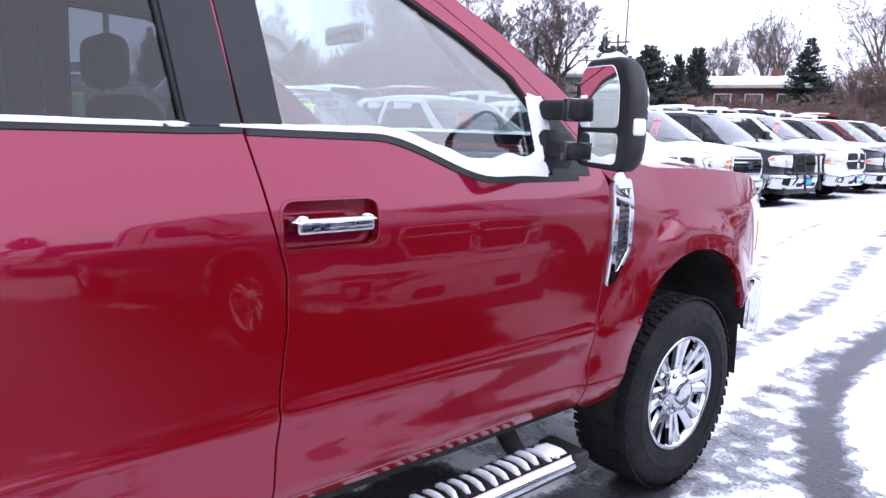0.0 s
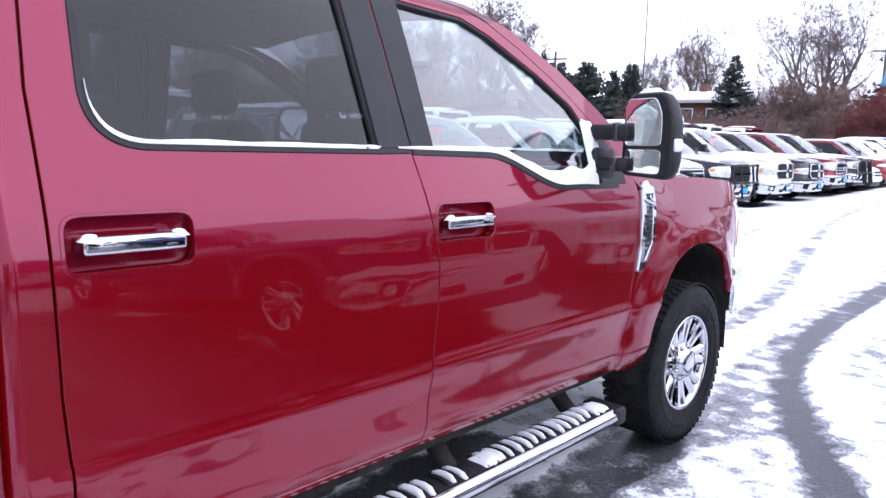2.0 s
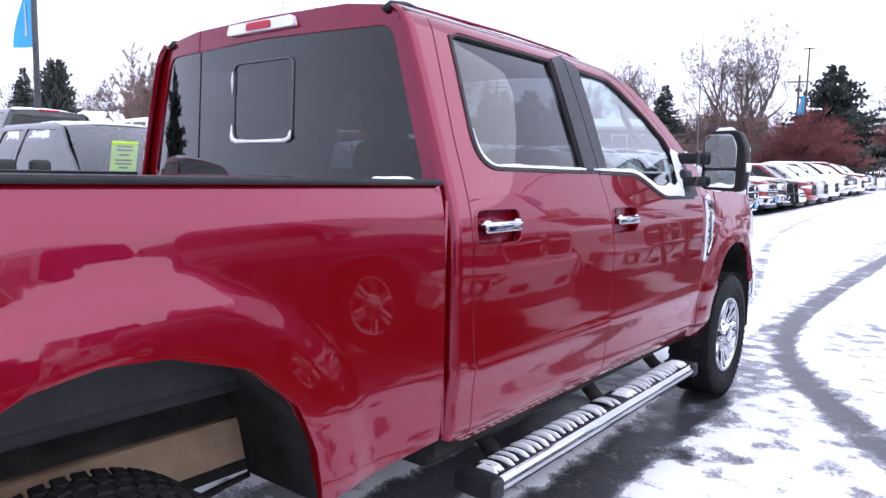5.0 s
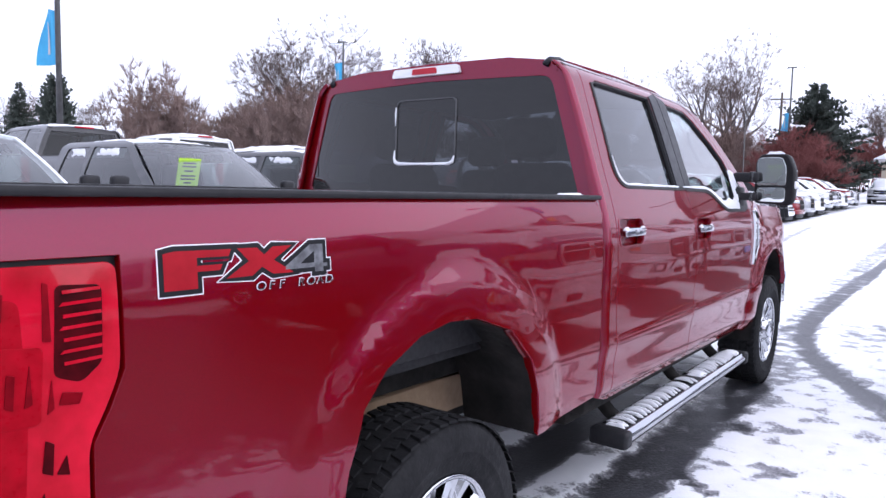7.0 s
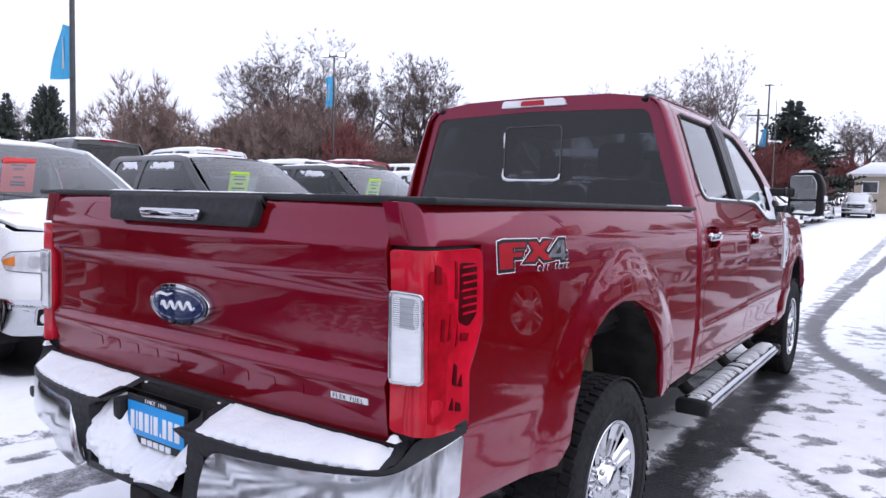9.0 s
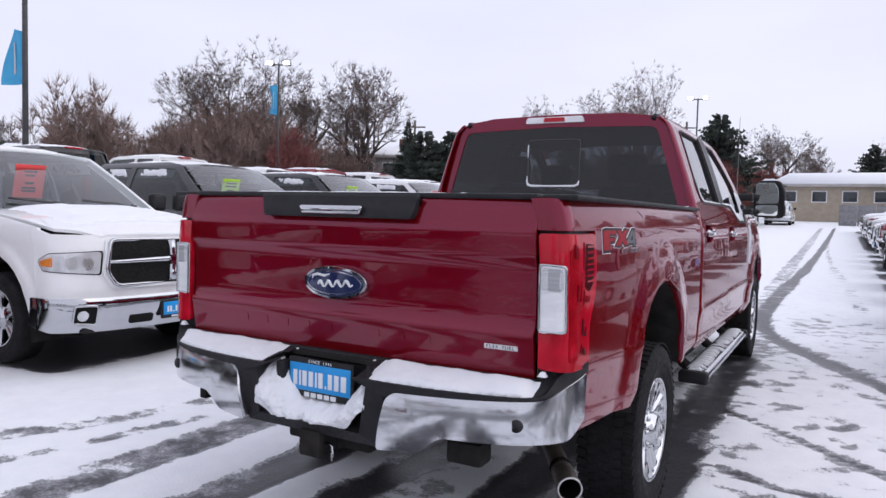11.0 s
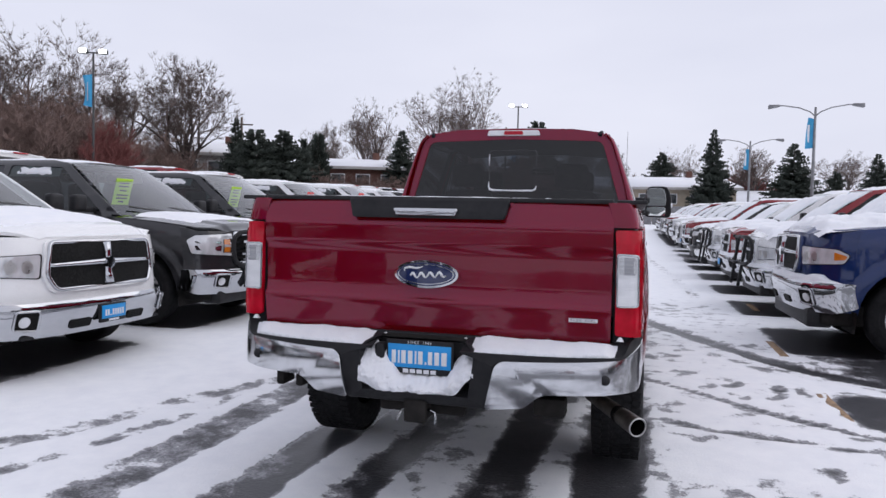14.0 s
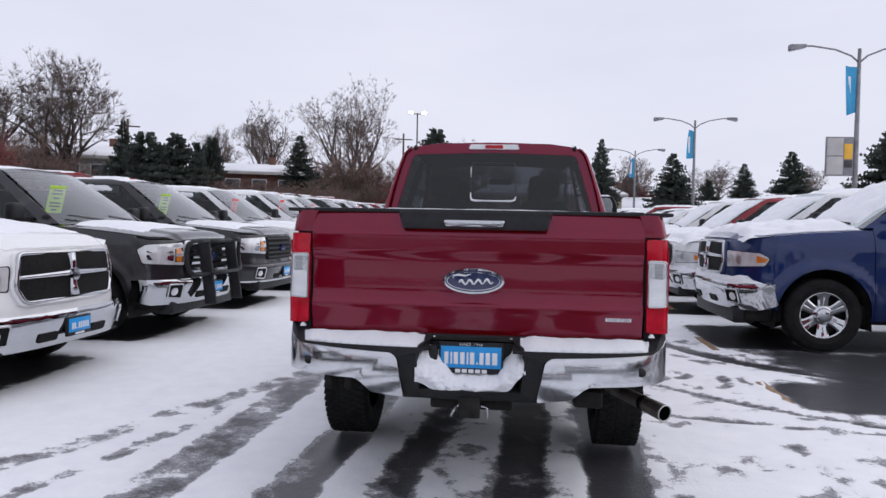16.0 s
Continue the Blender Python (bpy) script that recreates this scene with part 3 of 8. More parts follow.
def ground_mat():
    m, nt, p = node_mat("snowy_asphalt")
    at = nt.nodes.new("ShaderNodeAttribute")
    at.attribute_name = "snow_cover"
    big, mid, fine = noise_node(nt, 1.3, 4.0), noise_node(nt, 6.0, 5.0, rough=0.62), noise_node(nt, 60.0, 4.0)

    def math_node(op, a, b):
        n = nt.nodes.new("ShaderNodeMath")
        n.operation = op
        for s, v in zip(n.inputs, (a, b)):
            if isinstance(v, (int, float)):
                s.default_value = v
            else:
                nt.links.new(v, s)
        return n.outputs[0]
    s = math_node("ADD", math_node("MULTIPLY", math_node("SUBTRACT", big.outputs["Fac"], 0.5), 0.45), math_node("MULTIPLY", math_node("SUBTRACT", mid.outputs["Fac"], 0.5), 1.05))
    s = math_node("ADD", s, math_node("MULTIPLY", math_node("SUBTRACT", fine.outputs["Fac"], 0.5), 0.25))
    s = math_node("ADD", at.outputs["Fac"], s)
    mask = nt.nodes.new("ShaderNodeMapRange")
    mask.interpolation_type = "SMOOTHSTEP"
    mask.inputs["From Min"].default_value, mask.inputs["From Max"].default_value = 0.47, 0.60
    thaw = nt.nodes.new("ShaderNodeMapRange")
    thaw.interpolation_type = "SMOOTHSTEP"
    thaw.inputs["From Min"].default_value, thaw.inputs["From Max"].default_value = 0.28, 0.48
    nt.links.new(s, thaw.inputs["Value"])
    nt.links.new(s, mask.inputs["Value"])
    # wet asphalt with grit and slush
    grit = noise_node(nt, 140.0, 3.0)
    asphalt = ramp_node(nt, grit.outputs["Fac"], [(0.30, (0.022, 0.022, 0.025)), (0.56, (0.060, 0.060, 0.066)), (0.74, (0.16, 0.16, 0.17))])
    slush = ramp_node(nt, fine.outputs["Fac"], [(0.32, (0.20, 0.20, 0.22)), (0.68, (0.38, 0.38, 0.40))])
    wet = nt.nodes.new("ShaderNodeMix")
    wet.data_type = "RGBA"
    nt.links.new(thaw.outputs[0], wet.inputs["Factor"])
    nt.links.new(asphalt.outputs[0], wet.inputs["A"])
    nt.links.new(slush.outputs[0], wet.inputs["B"])
    snow = ramp_node(nt, mid.outputs["Fac"], [(0.30, (0.84, 0.855, 0.89)), (0.68, (0.91, 0.92, 0.94))])
    mix = nt.nodes.new("ShaderNodeMix")
    mix.data_type = "RGBA"
    nt.links.new(mask.outputs[0], mix.inputs["Factor"])
    nt.links.new(wet.outputs["Result"], mix.inputs["A"])
    nt.links.new(snow.outputs[0], mix.inputs["B"])
    nt.links.new(mix.outputs["Result"], p.inputs["Base Color"])
    rr = nt.nodes.new("ShaderNodeMapRange")
    rr.inputs["To Min"].default_value, rr.inputs["To Max"].default_value = 0.30, 0.85
    nt.links.new(mask.outputs[0], rr.inputs["Value"])
    nt.links.new(rr.outputs[0], p.inputs["Roughness"])
    p.inputs["Specular IOR Level"].default_value = 0.35
    h = math_node("ADD", math_node("MULTIPLY", mask.outputs[0], 1.0), math_node("MULTIPLY", fine.outputs["Fac"], 0.35))
    bump_node(nt, p, h, 0.7, 0.014)
    return m


ground = link_mesh("ground", build_ground(), ground_mat())
tagged(ground, "snow-covered asphalt car park crossed by dark wheel tracks", "ground", kind="structure")
LINE = surface("worn_yellow_line", (0.16, 0.11, 0.07), (0.46, 0.30, 0.17), 24, (0.6, 0.8), bump=0.2)
for x0, ya, yb in ((2.40, 2.36, 3.12), (2.42, 4.55, 5.40), (2.75, 8.2, 9.0)):
    bm = box(x0 - 0.042, x0 + 0.042, ya, yb, -0.01, 0.012, 0.003)
    for v in bm.verts:
        v.co.z += ground_z(v.co.y)
    ln = part("parking_line", bm, LINE)
    tagged(ln, "worn orange-yellow parking line showing through the snow", "road marking", "parking lines", "structure")

# ---------------------------------------------------------------- the red pickup
# Its own axis runs along +y, the tailgate stands at y = 0, the middle at x = 0.
truck = thing("pickup_truck", "ruby red metallic crew cab pickup truck dusted with snow", "truck")

CAB_X = spline_table([(0.46, 0.885), (0.53, 0.930), (0.59, 0.957), (0.66, 0.960), (0.74, 0.964), (0.80, 0.972), (0.90, 0.970), (1.00, 0.971), (1.10, 0.971),
                      (1.20, 0.968), (1.27, 0.960), (1.33, 0.947), (1.38, 0.932), (1.43, 0.917), (1.46, 0.907), (1.60, 0.862), (1.75, 0.812),
                      (1.88, 0.765), (1.92, 0.748), (1.955, 0.715), (1.98, 0.67), (2.02, 0.60)], 0.4, 2.1, 0.014)
BED_X = spline_table([(0.46, 0.90), (0.55, 0.945), (0.62, 0.960), (0.74, 0.964), (0.80, 0.970), (1.00, 0.968), (1.20, 0.965), (1.30, 0.957), (1.36, 0.945),
                      (1.385, 0.936), (1.41, 0.92)], 0.4, 1.5, 0.012)
R_HUB, F_HUB, HUB_Z, R_HUB_Z = 1.212, 5.270, 0.414, 0.338
R_ARCH = [(0.755, 0.62), (0.775, 0.74), (0.82, 0.878), (0.90, 0.962), (1.033, 1.025), (1.16, 1.046), (1.297, 1.037), (1.49, 0.974), (1.625, 0.855), (1.69, 0.72), (1.72, 0.565)]
F_ARCH = [(4.79, 0.50), (4.815, 0.64), (4.865, 0.800), (4.930, 0.890), (5.00, 0.960), (5.11, 1.010), (5.225, 1.032), (5.37, 1.022), (5.52, 0.975), (5.63, 0.90), (5.69, 0.82), (5.72, 0.72)]


def side_x(y, z):
    if y < 2.245:
        x = BED_X(z)
    else:
        k = smooth01((y - 4.62) / 0.45) * smooth01((z - 0.95) / 0.3)
        x = CAB_X(z + 0.095 * k)
        if z < 1.0:
            x += 0.0075 * smooth01((0.806 - z) / 0.010) * smooth01((z - 0.68) / 0.1)
    if y < 0.9:
        x -= 0.032 * ((0.9 - y) / 0.9) ** 1.6
    if y > 5.55:
        x -= 0.16 * ((y - 5.55) / 0.6) ** 2
    for yc, zc in ((1.235, 0.53), (5.245, 0.50)):
        r = math.hypot((y - yc) * 0.99, z - zc)
        if r < 0.74 and z > 0.3:
            x += 0.026 * smooth01((0.70 - r) / 0.10) * (1 - 0.5 * smooth01((r - 0.5) / 0.16))
    return x


def side_f(s):
    return lambda y, z: (s * side_x(y, z), y, z)


def wrap_f(s, y0, r):
    """The side, turned round a rear corner of radius r into a face at y0."""
    def f(u, z):
        if u >= y0 + r:
            return (s * side_x(u, z), u, z)
        x0, a = side_x(y0 + r, z), (y0 + r - u) / r
        if a < math.pi / 2:
            return (s * (x0 - r + r * math.cos(a)), y0 + r - r * math.sin(a), z)
        return (s * (x0 - r - r * (a - math.pi / 2)), y0, z)
    return f


BC_SEAM = [(3.305, 1.960), (3.330, 1.82), (3.345, 1.60), (3.357, 1.44), (3.395, 1.265), (3.430, 1.126), (3.430, 1.0), (3.412, 0.853), (3.405, 0.70), (3.400, 0.53)]
C_SEAM = [(2.395, 1.935), (2.375, 1.75), (2.360, 1.55), (2.362, 1.40), (2.364, 1.27), (2.371, 0.95), (2.388, 0.70), (2.395, 0.53)]
A_SEAM = [(3.72, 1.928), (3.85, 1.895), (4.02, 1.815), (4.22, 1.700), (4.42, 1.555), (4.56, 1.430), (4.63, 1.345)]
F_SEAM = [(4.668, 1.29), (4.660, 1.10), (4.648, 0.99), (4.622, 0.836), (4.605, 0.70), (4.606, 0.56), (4.600, 0.512)]
REAR_SWEEP = rounded([(2.476, 1.72), (2.463, 1.449), (3.235, 1.449)], [0, 0.19, 0], 10)[:]
REAR_WIN = [(2.488, 1.89)] + REAR_SWEEP + [(3.195, 1.912), (2.54, 1.912)]
FRONT_DIP = [(3.70 + 0.42 * k / 10, 1.448 - 0.113 * smooth01(k / 10)) for k in range(11)]
FRONT_WIN = [(3.42, 1.905), (3.45, 1.452)] + FRONT_DIP + [(4.39, 1.332), (4.38, 1.50), (4.27, 1.632), (4.09, 1.735), (3.85, 1.850), (3.72, 1.893)]


def band(pts, w):
    """A strip of width w along the outer, lower side of a line."""
    out = []
    for i, p in enumerate(pts):
        d = Vector(pts[min(i + 1, len(pts) - 1)]) - Vector(pts[max(i - 1, 0)])
        d.normalize()
        out.append((p[0] + d.y * w, p[1] - d.x * w))
    return list(pts) + out[::-1]


def shift(pts, dy, dz=0.0):
    return [(a + dy, b + dz) for a, b in pts]


def door(s, front):
    f = side_f(s)
    flip = s < 0
    if front:
        loop = shift(BC_SEAM[::-1], 0.0035) + [(3.52, 1.952)] + A_SEAM[:-1] + [(4.645, 1.335)] + shift(F_SEAM, -0.0035)
        win = FRONT_WIN
        hy, hz = 3.556, 1.232
    else:
        loop = shift(BC_SEAM, -0.0035)[:] + shift(C_SEAM[::-1], 0.0035) + [(2.48, 1.952)]
        win = REAR_WIN
        hy, hz = 2.522, 1.247
    pocket = rounded([(hy - 0.135, hz - 0.058), (hy + 0.135, hz - 0.058), (hy + 0.135, hz + 0.058), (hy - 0.135, hz + 0.058)], 0.035)
    d = panel("door", loop, f, RED, truck, 0.028, 0.016, [win, pocket], 0.03, flip, "ruby red door with recessed handle")
    # window surround, sill strip and pane
    cy, cz = sum(p[0] for p in win) / len(win), sum(p[1] for p in win) / len(win)
    small = [(cy + (p[0] - cy) * 0.985, cz + (p[1] - cz) * 0.974) for p in win]
    panel("window_seal", win, offset_surface(f, -0.004, flip), BLACK_PLASTIC, d, 0.05, 0.02, [small], 0.02, flip, "black rubber window seal")
    panel("window_pane", [(cy + (p[0] - cy) * 0.985, cz + (p[1] - cz) * 0.975) for p in win], offset_surface(f, -0.018, flip), GLASS_FRONT if front else GLASS_DARK, d, 0.08, 0.03,
          (), 0.004, flip, "lightly tinted glass" if front else "dark privacy glass", rim=False)
    # black strip along the belt, below the glass
    if front:
        low = band([(3.362, 1.453)] + FRONT_DIP + [(4.39, 1.334), (4.50, 1.334)], 0.019)
        pil = [(3.310, 1.942), (3.418, 1.908), (3.45, 1.453), (3.360, 1.453)]
    else:
        low = band([(2.488, 1.89)] + REAR_SWEEP + [(3.352, 1.452)], 0.014)
        pil = [(3.195, 1.915), (3.300, 1.942), (3.352, 1.453), (3.232, 1.451)]
    panel("belt_moulding", low, offset_surface(f, 0.005, flip), BLACK_PLASTIC, d, 0.05, 0.02, (), 0.012, flip)
    panel("pillar_cover", pil, offset_surface(f, 0.004, flip), PILLAR_BLACK, d, 0.06, 0.03, (), 0.012, flip, "satin black pillar cover")
    # handle pocket and chrome grip
    cup = lambda u, v: (s * (side_x(hy, hz) - 0.030 - 0.010 * math.cos((u - hy) * 9)), u, v)
    panel("handle_pocket", [(hy - 0.145, hz - 0.066), (hy + 0.145, hz - 0.066), (hy + 0.145, hz + 0.066), (hy - 0.145, hz + 0.066)], cup, RED, d, 0.04, 0.03, (), 0.004, flip)
    ring = rounded([(hy - 0.139, hz - 0.062), (hy + 0.139, hz - 0.062), (hy + 0.139, hz + 0.062), (hy - 0.139, hz + 0.062)], 0.036)
    panel("handle_bezel", ring, offset_surface(f, 0.003, flip), RED, d, 0.03, 0.02, [[(hy + (a - hy) * 0.955, hz + (b - hz) * 0.91) for a, b in ring]], 0.03, flip)
    x0 = side_x(hy, hz)
    bm = bmesh.new()
    add_box(bm, s * x0 if s > 0 else s * (x0 + 0.026), s * (x0 + 0.026) if s > 0 else s * x0, hy - 0.106, hy + 0.106, hz - 0.019, hz + 0.019, 0.009, 3)
    for k in (-1, 1):
        a, b = sorted((s * (x0 - 0.035), s * (x0 + 0.016)))
        add_box(bm, a, b, hy + k * 0.088 - 0.016, hy + k * 0.088 + 0.016, hz - 0.015, hz + 0.015, 0.005, 2)
    grip = part("handle", bm, CHROME, d, "chrome handle")
    for k in (-1, 1):
        snow_sheet("snow", lambda u, v, k=k: (s * (x0 + 0.002 + u), hy + k * 0.09 + v, hz + 0.018), grip, 0.0, 0.022, -0.022, 0.022, 0.008, 6, 8, k, s < 0, 0.1, "small cap of snow", 0.3)
    return d


def cab_side(s):
    f = wrap_f(s, 2.268, 0.035)
    loop = [(2.245, 0.57), (2.233, 0.83), (2.233, 1.395), (2.25, 1.60), (2.262, 1.90), (2.27, 1.965), (2.60, 1.977), (3.32, 1.977), (3.78, 1.950), (4.00, 1.880), (4.24, 1.765), (4.46, 1.63),
            (4.70, 1.46), (4.80, 1.385), (4.69, 1.31)] + shift(A_SEAM[::-1], 0.002, 0.003) + [(3.52, 1.955), (3.305, 1.964), (2.48, 1.956)] + shift(C_SEAM, -0.004)
    panel("cab_side", loop, f, RED, truck, 0.03, 0.02, (), 0.02, s < 0)
    # roof rail seam with a thin black drip strip
    strip = [(2.30, 1.957), (3.32, 1.966), (3.75, 1.938), (3.88, 1.902), (3.872, 1.895), (3.745, 1.931), (3.32, 1.959), (2.30, 1.950)]
    panel("drip_strip", strip, offset_surface(f, 0.002, s < 0), GLOSS_BLACK, truck, 0.05, 0.03, (), 0.008, s < 0)


for s in (1, -1):
    door(s, True)
    door(s, False)
    cab_side(s)

# rear wall of the cab with its sliding window
def cab_back(x, z):
    return (x, 2.268 + 0.035 * (z - 1.4) + 0.025 * (abs(x) / 0.8) ** 4, z)


def back_edge(z, inset):
    return side_x(2.31, z) - inset


zs = [1.30, 1.40, 1.55, 1.70, 1.85, 1.93, 1.97]
outer = [(back_edge(z, 0.028), z) for z in zs] + [(0.45, 1.998), (0.0, 2.006), (-0.45, 1.998)] + [(-back_edge(z, 0.028), z) for z in zs[::-1]]
hole = rounded([(0.815, 1.395), (0.663, 1.908), (0.0, 1.925), (-0.663, 1.908), (-0.815, 1.395)], [0.03, 0.05, 0, 0.05, 0.03])
back = panel("cab_back", outer, cab_back, RED, truck, 0.04, 0.03, [hole], 0.02, False)
pane = [(p[0] * 0.998, 1.65 + (p[1] - 1.65) * 0.998) for p in hole]
slide = rounded([(-0.178, 1.535), (0.178, 1.535), (0.178, 1.838), (-0.178, 1.838)], 0.03)
glass = panel("rear_window", pane, offset_surface(cab_back, -0.006), GLASS_REAR, truck, 0.09, 0.04, (), 0.004, False, "dark sliding rear window", rim=False)
panel("slider_frame", [(a * 1.035, 1.687 + (b - 1.687) * 1.04) for a, b in slide], offset_surface(cab_back, 0.001), GLOSS_BLACK, glass, 0.03, 0.02, [slide], 0.012, False)
bm = bmesh.new()
add_tube(bm, [offset_surface(cab_back, 0.004)(x, z) for x, z in [(-0.183, 1.60), (-0.184, 1.56), (-0.175, 1.541), (-0.15, 1.533), (-0.05, 1.532), (0.06, 1.532), (0.15, 1.533), (0.176, 1.543), (0.183, 1.57)]],
         [0.002, 0.006, 0.009, 0.009, 0.006, 0.007, 0.008, 0.008, 0.003], 8)
add_tube(bm, [offset_surface(cab_back, 0.004)(x, z) for x, z in [(-0.183, 1.72), (-0.184, 1.78), (-0.182, 1.81)]], [0.002, 0.005, 0.002], 8)
part("snow", bm, SNOW, glass, "thin snow caught in the slider frame")

part("cab_back_lower", box(-0.935, 0.935, 2.258, 2.285, 0.58, 1.34, 0.012), RED, truck)

# roof, windscreen, bonnet
def roof_f(x, y):
    return (x, y, 2.038 - 0.070 * (abs(x) / 0.70) ** 2.6 - 0.022 * ((y - 3.15) / 0.85) ** 2 - 0.025 * smooth01((2.37 - y) / 0.09))


panel("roof", [(-0.695, 2.30), (0.695, 2.30), (0.70, 3.3), (0.695, 3.81), (0.40, 3.89), (0.0, 3.93), (-0.40, 3.89), (-0.695, 3.81), (-0.70, 3.3)], roof_f, RED, truck, 0.05, 0.04, (), 0.03)
for s in (1, -1):
    part("roof_ditch", tube([(s * 0.640, 2.288, 1.950), (s * 0.650, 2.305, 1.972), (s * 0.656, 2.38, 1.985), (s * 0.657, 2.44, 1.984)], [0.016, 0.014, 0.010, 0.004], 8), PILLAR_BLACK, truck)
    part("roof_seam", tube([(s * 0.657, 2.44, 1.984), (s * 0.660, 3.0, 1.993), (s * 0.660, 3.5, 1.987), (s * 0.65, 3.79, 1.963)], [0.006, 0.006, 0.006, 0.005], 8), RED, truck)
    part("third_brake_light" if s > 0 else "brake_light_shell", plate_poly(rounded([(-0.075, 1.956), (0.075, 1.956), (0.07, 1.984), (-0.07, 1.984)], 0.008) if s > 0 else
         rounded([(-0.205, 1.950), (0.205, 1.950), (0.192, 1.990), (-0.192, 1.990)], 0.012), cab_back, 0.026 if s > 0 else 0.020, False), LAMP_RED if s > 0 else LAMP_CLEAR, truck,
         "red centre brake lens" if s > 0 else "clear cargo lamp lens")


def screen_f(x, t):
    w = 0.69 + 0.12 * t
    bow = 0.11 * (1 - (x / w) ** 2)
    return (x, 3.82 + 1.08 * t + bow, 1.958 - 0.585 * t + 0.02 * math.sin(math.pi * t))


panel("windscreen", [(-0.69, 0.0), (0.69, 0.0), (0.81, 1.0), (-0.81, 1.0)], screen_f, GLASS_FRONT, truck, 0.1, 0.06, (), 0.005, False, rim=False)
snow_sheet("windscreen_snow", screen_f, truck, -0.74, 0.74, 0.86, 1.0, 0.03, 40, 8, 3.0, False, 0.5, "snow banked at the foot of the windscreen")


def hood_f(x, y):
    t = max(0.0, (y - 4.85) / 1.25)
    crown = 1.405 - 0.075 * t ** 2.2
    dome = 0.012 * smooth01((0.62 - abs(x)) / 0.08)
    return (x, y, crown - 0.080 * (abs(x) / 0.86) ** 3.2 + dome - 0.05 * smooth01((y - 5.98) / 0.14))


panel("bonnet", [(-0.87, 4.83), (0.87, 4.83), (0.865, 5.4), (0.845, 5.8), (0.78, 6.03), (0.4, 6.09), (0.0, 6.10), (-0.4, 6.09), (-0.78, 6.03), (-0.845, 5.8), (-0.865, 5.4)], hood_f, RED, truck, 0.05, 0.03, (), 0.03)
snow_sheet("bonnet_snow", hood_f, truck, -0.72, 0.72, 4.90, 5.9, 0.012, 40, 30, 9.0, False, 0.6, "thin snow on the bonnet")
part("cowl", box(-0.86, 0.86, 4.70, 4.87, 1.30, 1.375, 0.02), BLACK_PLASTIC, truck)

for s in (1, -1):
    f, flip = side_f(s), s < 0
    top = [(4.80, 1.378), (5.0, 1.352), (5.4, 1.343), (5.75, 1.322), (5.95, 1.285), (6.03, 1.22)]
    loop = shift(F_SEAM[::-1], 0.0035) + [(4.69, 1.31)] + top + [(6.06, 1.05), (6.05, 0.80), (5.75, 0.76)] + F_ARCH[::-1] + [(4.66, 0.49)]
    fender = panel("front_fender", loop, f, RED, truck, 0.028, 0.016, (), 0.035, flip)
    # side vent badge: chrome frame round a dark louvre
    v_out = [(4.684, 1.318), (4.790, 1.312), (4.792, 1.235), (4.778, 1.07), (4.695, 0.957), (4.655, 0.948), (4.670, 1.05)]
    v_in = [(4.698, 1.235), (4.770, 1.228), (4.762, 1.070), (4.708, 1.000), (4.690, 0.998)]
    vent = panel("side_vent", rounded(v_out, 0.012), offset_surface(f, 0.016, flip), CHROME, fender, 0.02, 0.012, [v_in], 0.02, flip, "chrome side vent frame")
    panel("vent_louvre", v_in, offset_surface(f, 0.004, flip), GLOSS_BLACK, vent, 0.03, 0.02, (), 0.01, flip)
    for k in range(9):
        z = 1.20 - 0.021 * k
        part("louvre", plate_poly([(4.698, z), (4.764, z + 0.004), (4.764, z + 0.010), (4.698, z + 0.006)], offset_surface(f, 0.005, flip), 0.006, flip), BLACK_PLASTIC, vent)
    turn = Matrix(((0, 0, s, s * (side_x(4.738, 1.272) + 0.0165)), (s, 0, 0, 4.738), (0, 1, 0, 1.272), (0, 0, 0, 1)))
    word("letter", "XLT", 0.036, turn, DECAL_BLACK, vent, 0.024, 0.0012)
    snow_sheet("snow", lambda u, v: (s * (side_x(4.73, 1.315) + u), v, 1.316), vent, -0.01, 0.018, 4.684, 4.77, 0.035, 6, 12, 2.0, flip, 0.2, "snow cap on the vent", 0.3)
    # arch lining
    bm = bmesh.new()
    for (arch, yc) in ((F_ARCH, 5.30),):
        rows = [[bm.verts.new((s * x, y + (0.0 if x > 0.8 else 0.0), z)) for y, z in [(arch[0][0], 0.40)] + arch + [(arch[-1][0] + 0.02, 0.40)]] for x in (0.965, 0.55)]
        for i in range(len(rows[0]) - 1):
            bm.faces.new((rows[0][i], rows[0][i + 1], rows[1][i + 1], rows[1][i]))
        bm.faces.new(rows[1])
    part("wheel_housing", bm, UNDERBODY, truck)
    # headlamp and front corner
    lamp = [(5.80, 1.20), (5.98, 1.215), (6.035, 1.17), (6.05, 0.90), (5.93, 0.88)]
    panel("headlight", rounded(lamp, 0.02), offset_surface(f, 0.006, flip), LAMP_CLEAR, truck, 0.03, 0.02, (), 0.02, flip)
    panel("marker_light", rounded([(5.935, 1.10), (5.985, 1.10), (5.99, 0.95), (5.94, 0.95)], 0.01), offset_surface(f, 0.010, flip), LAMP_AMBER, truck, 0.03, 0.02, (), 0.01, flip)

# front end
part("grille", box(-0.70, 0.70, 5.95, 6.10, 0.82, 1.24, 0.03), CHROME, truck)
for k in range(3):
    part("grille_bar", box(-0.66, 0.66, 6.09, 6.12, 0.90 + 0.11 * k, 0.95 + 0.11 * k, 0.012), BLACK_PLASTIC, truck)


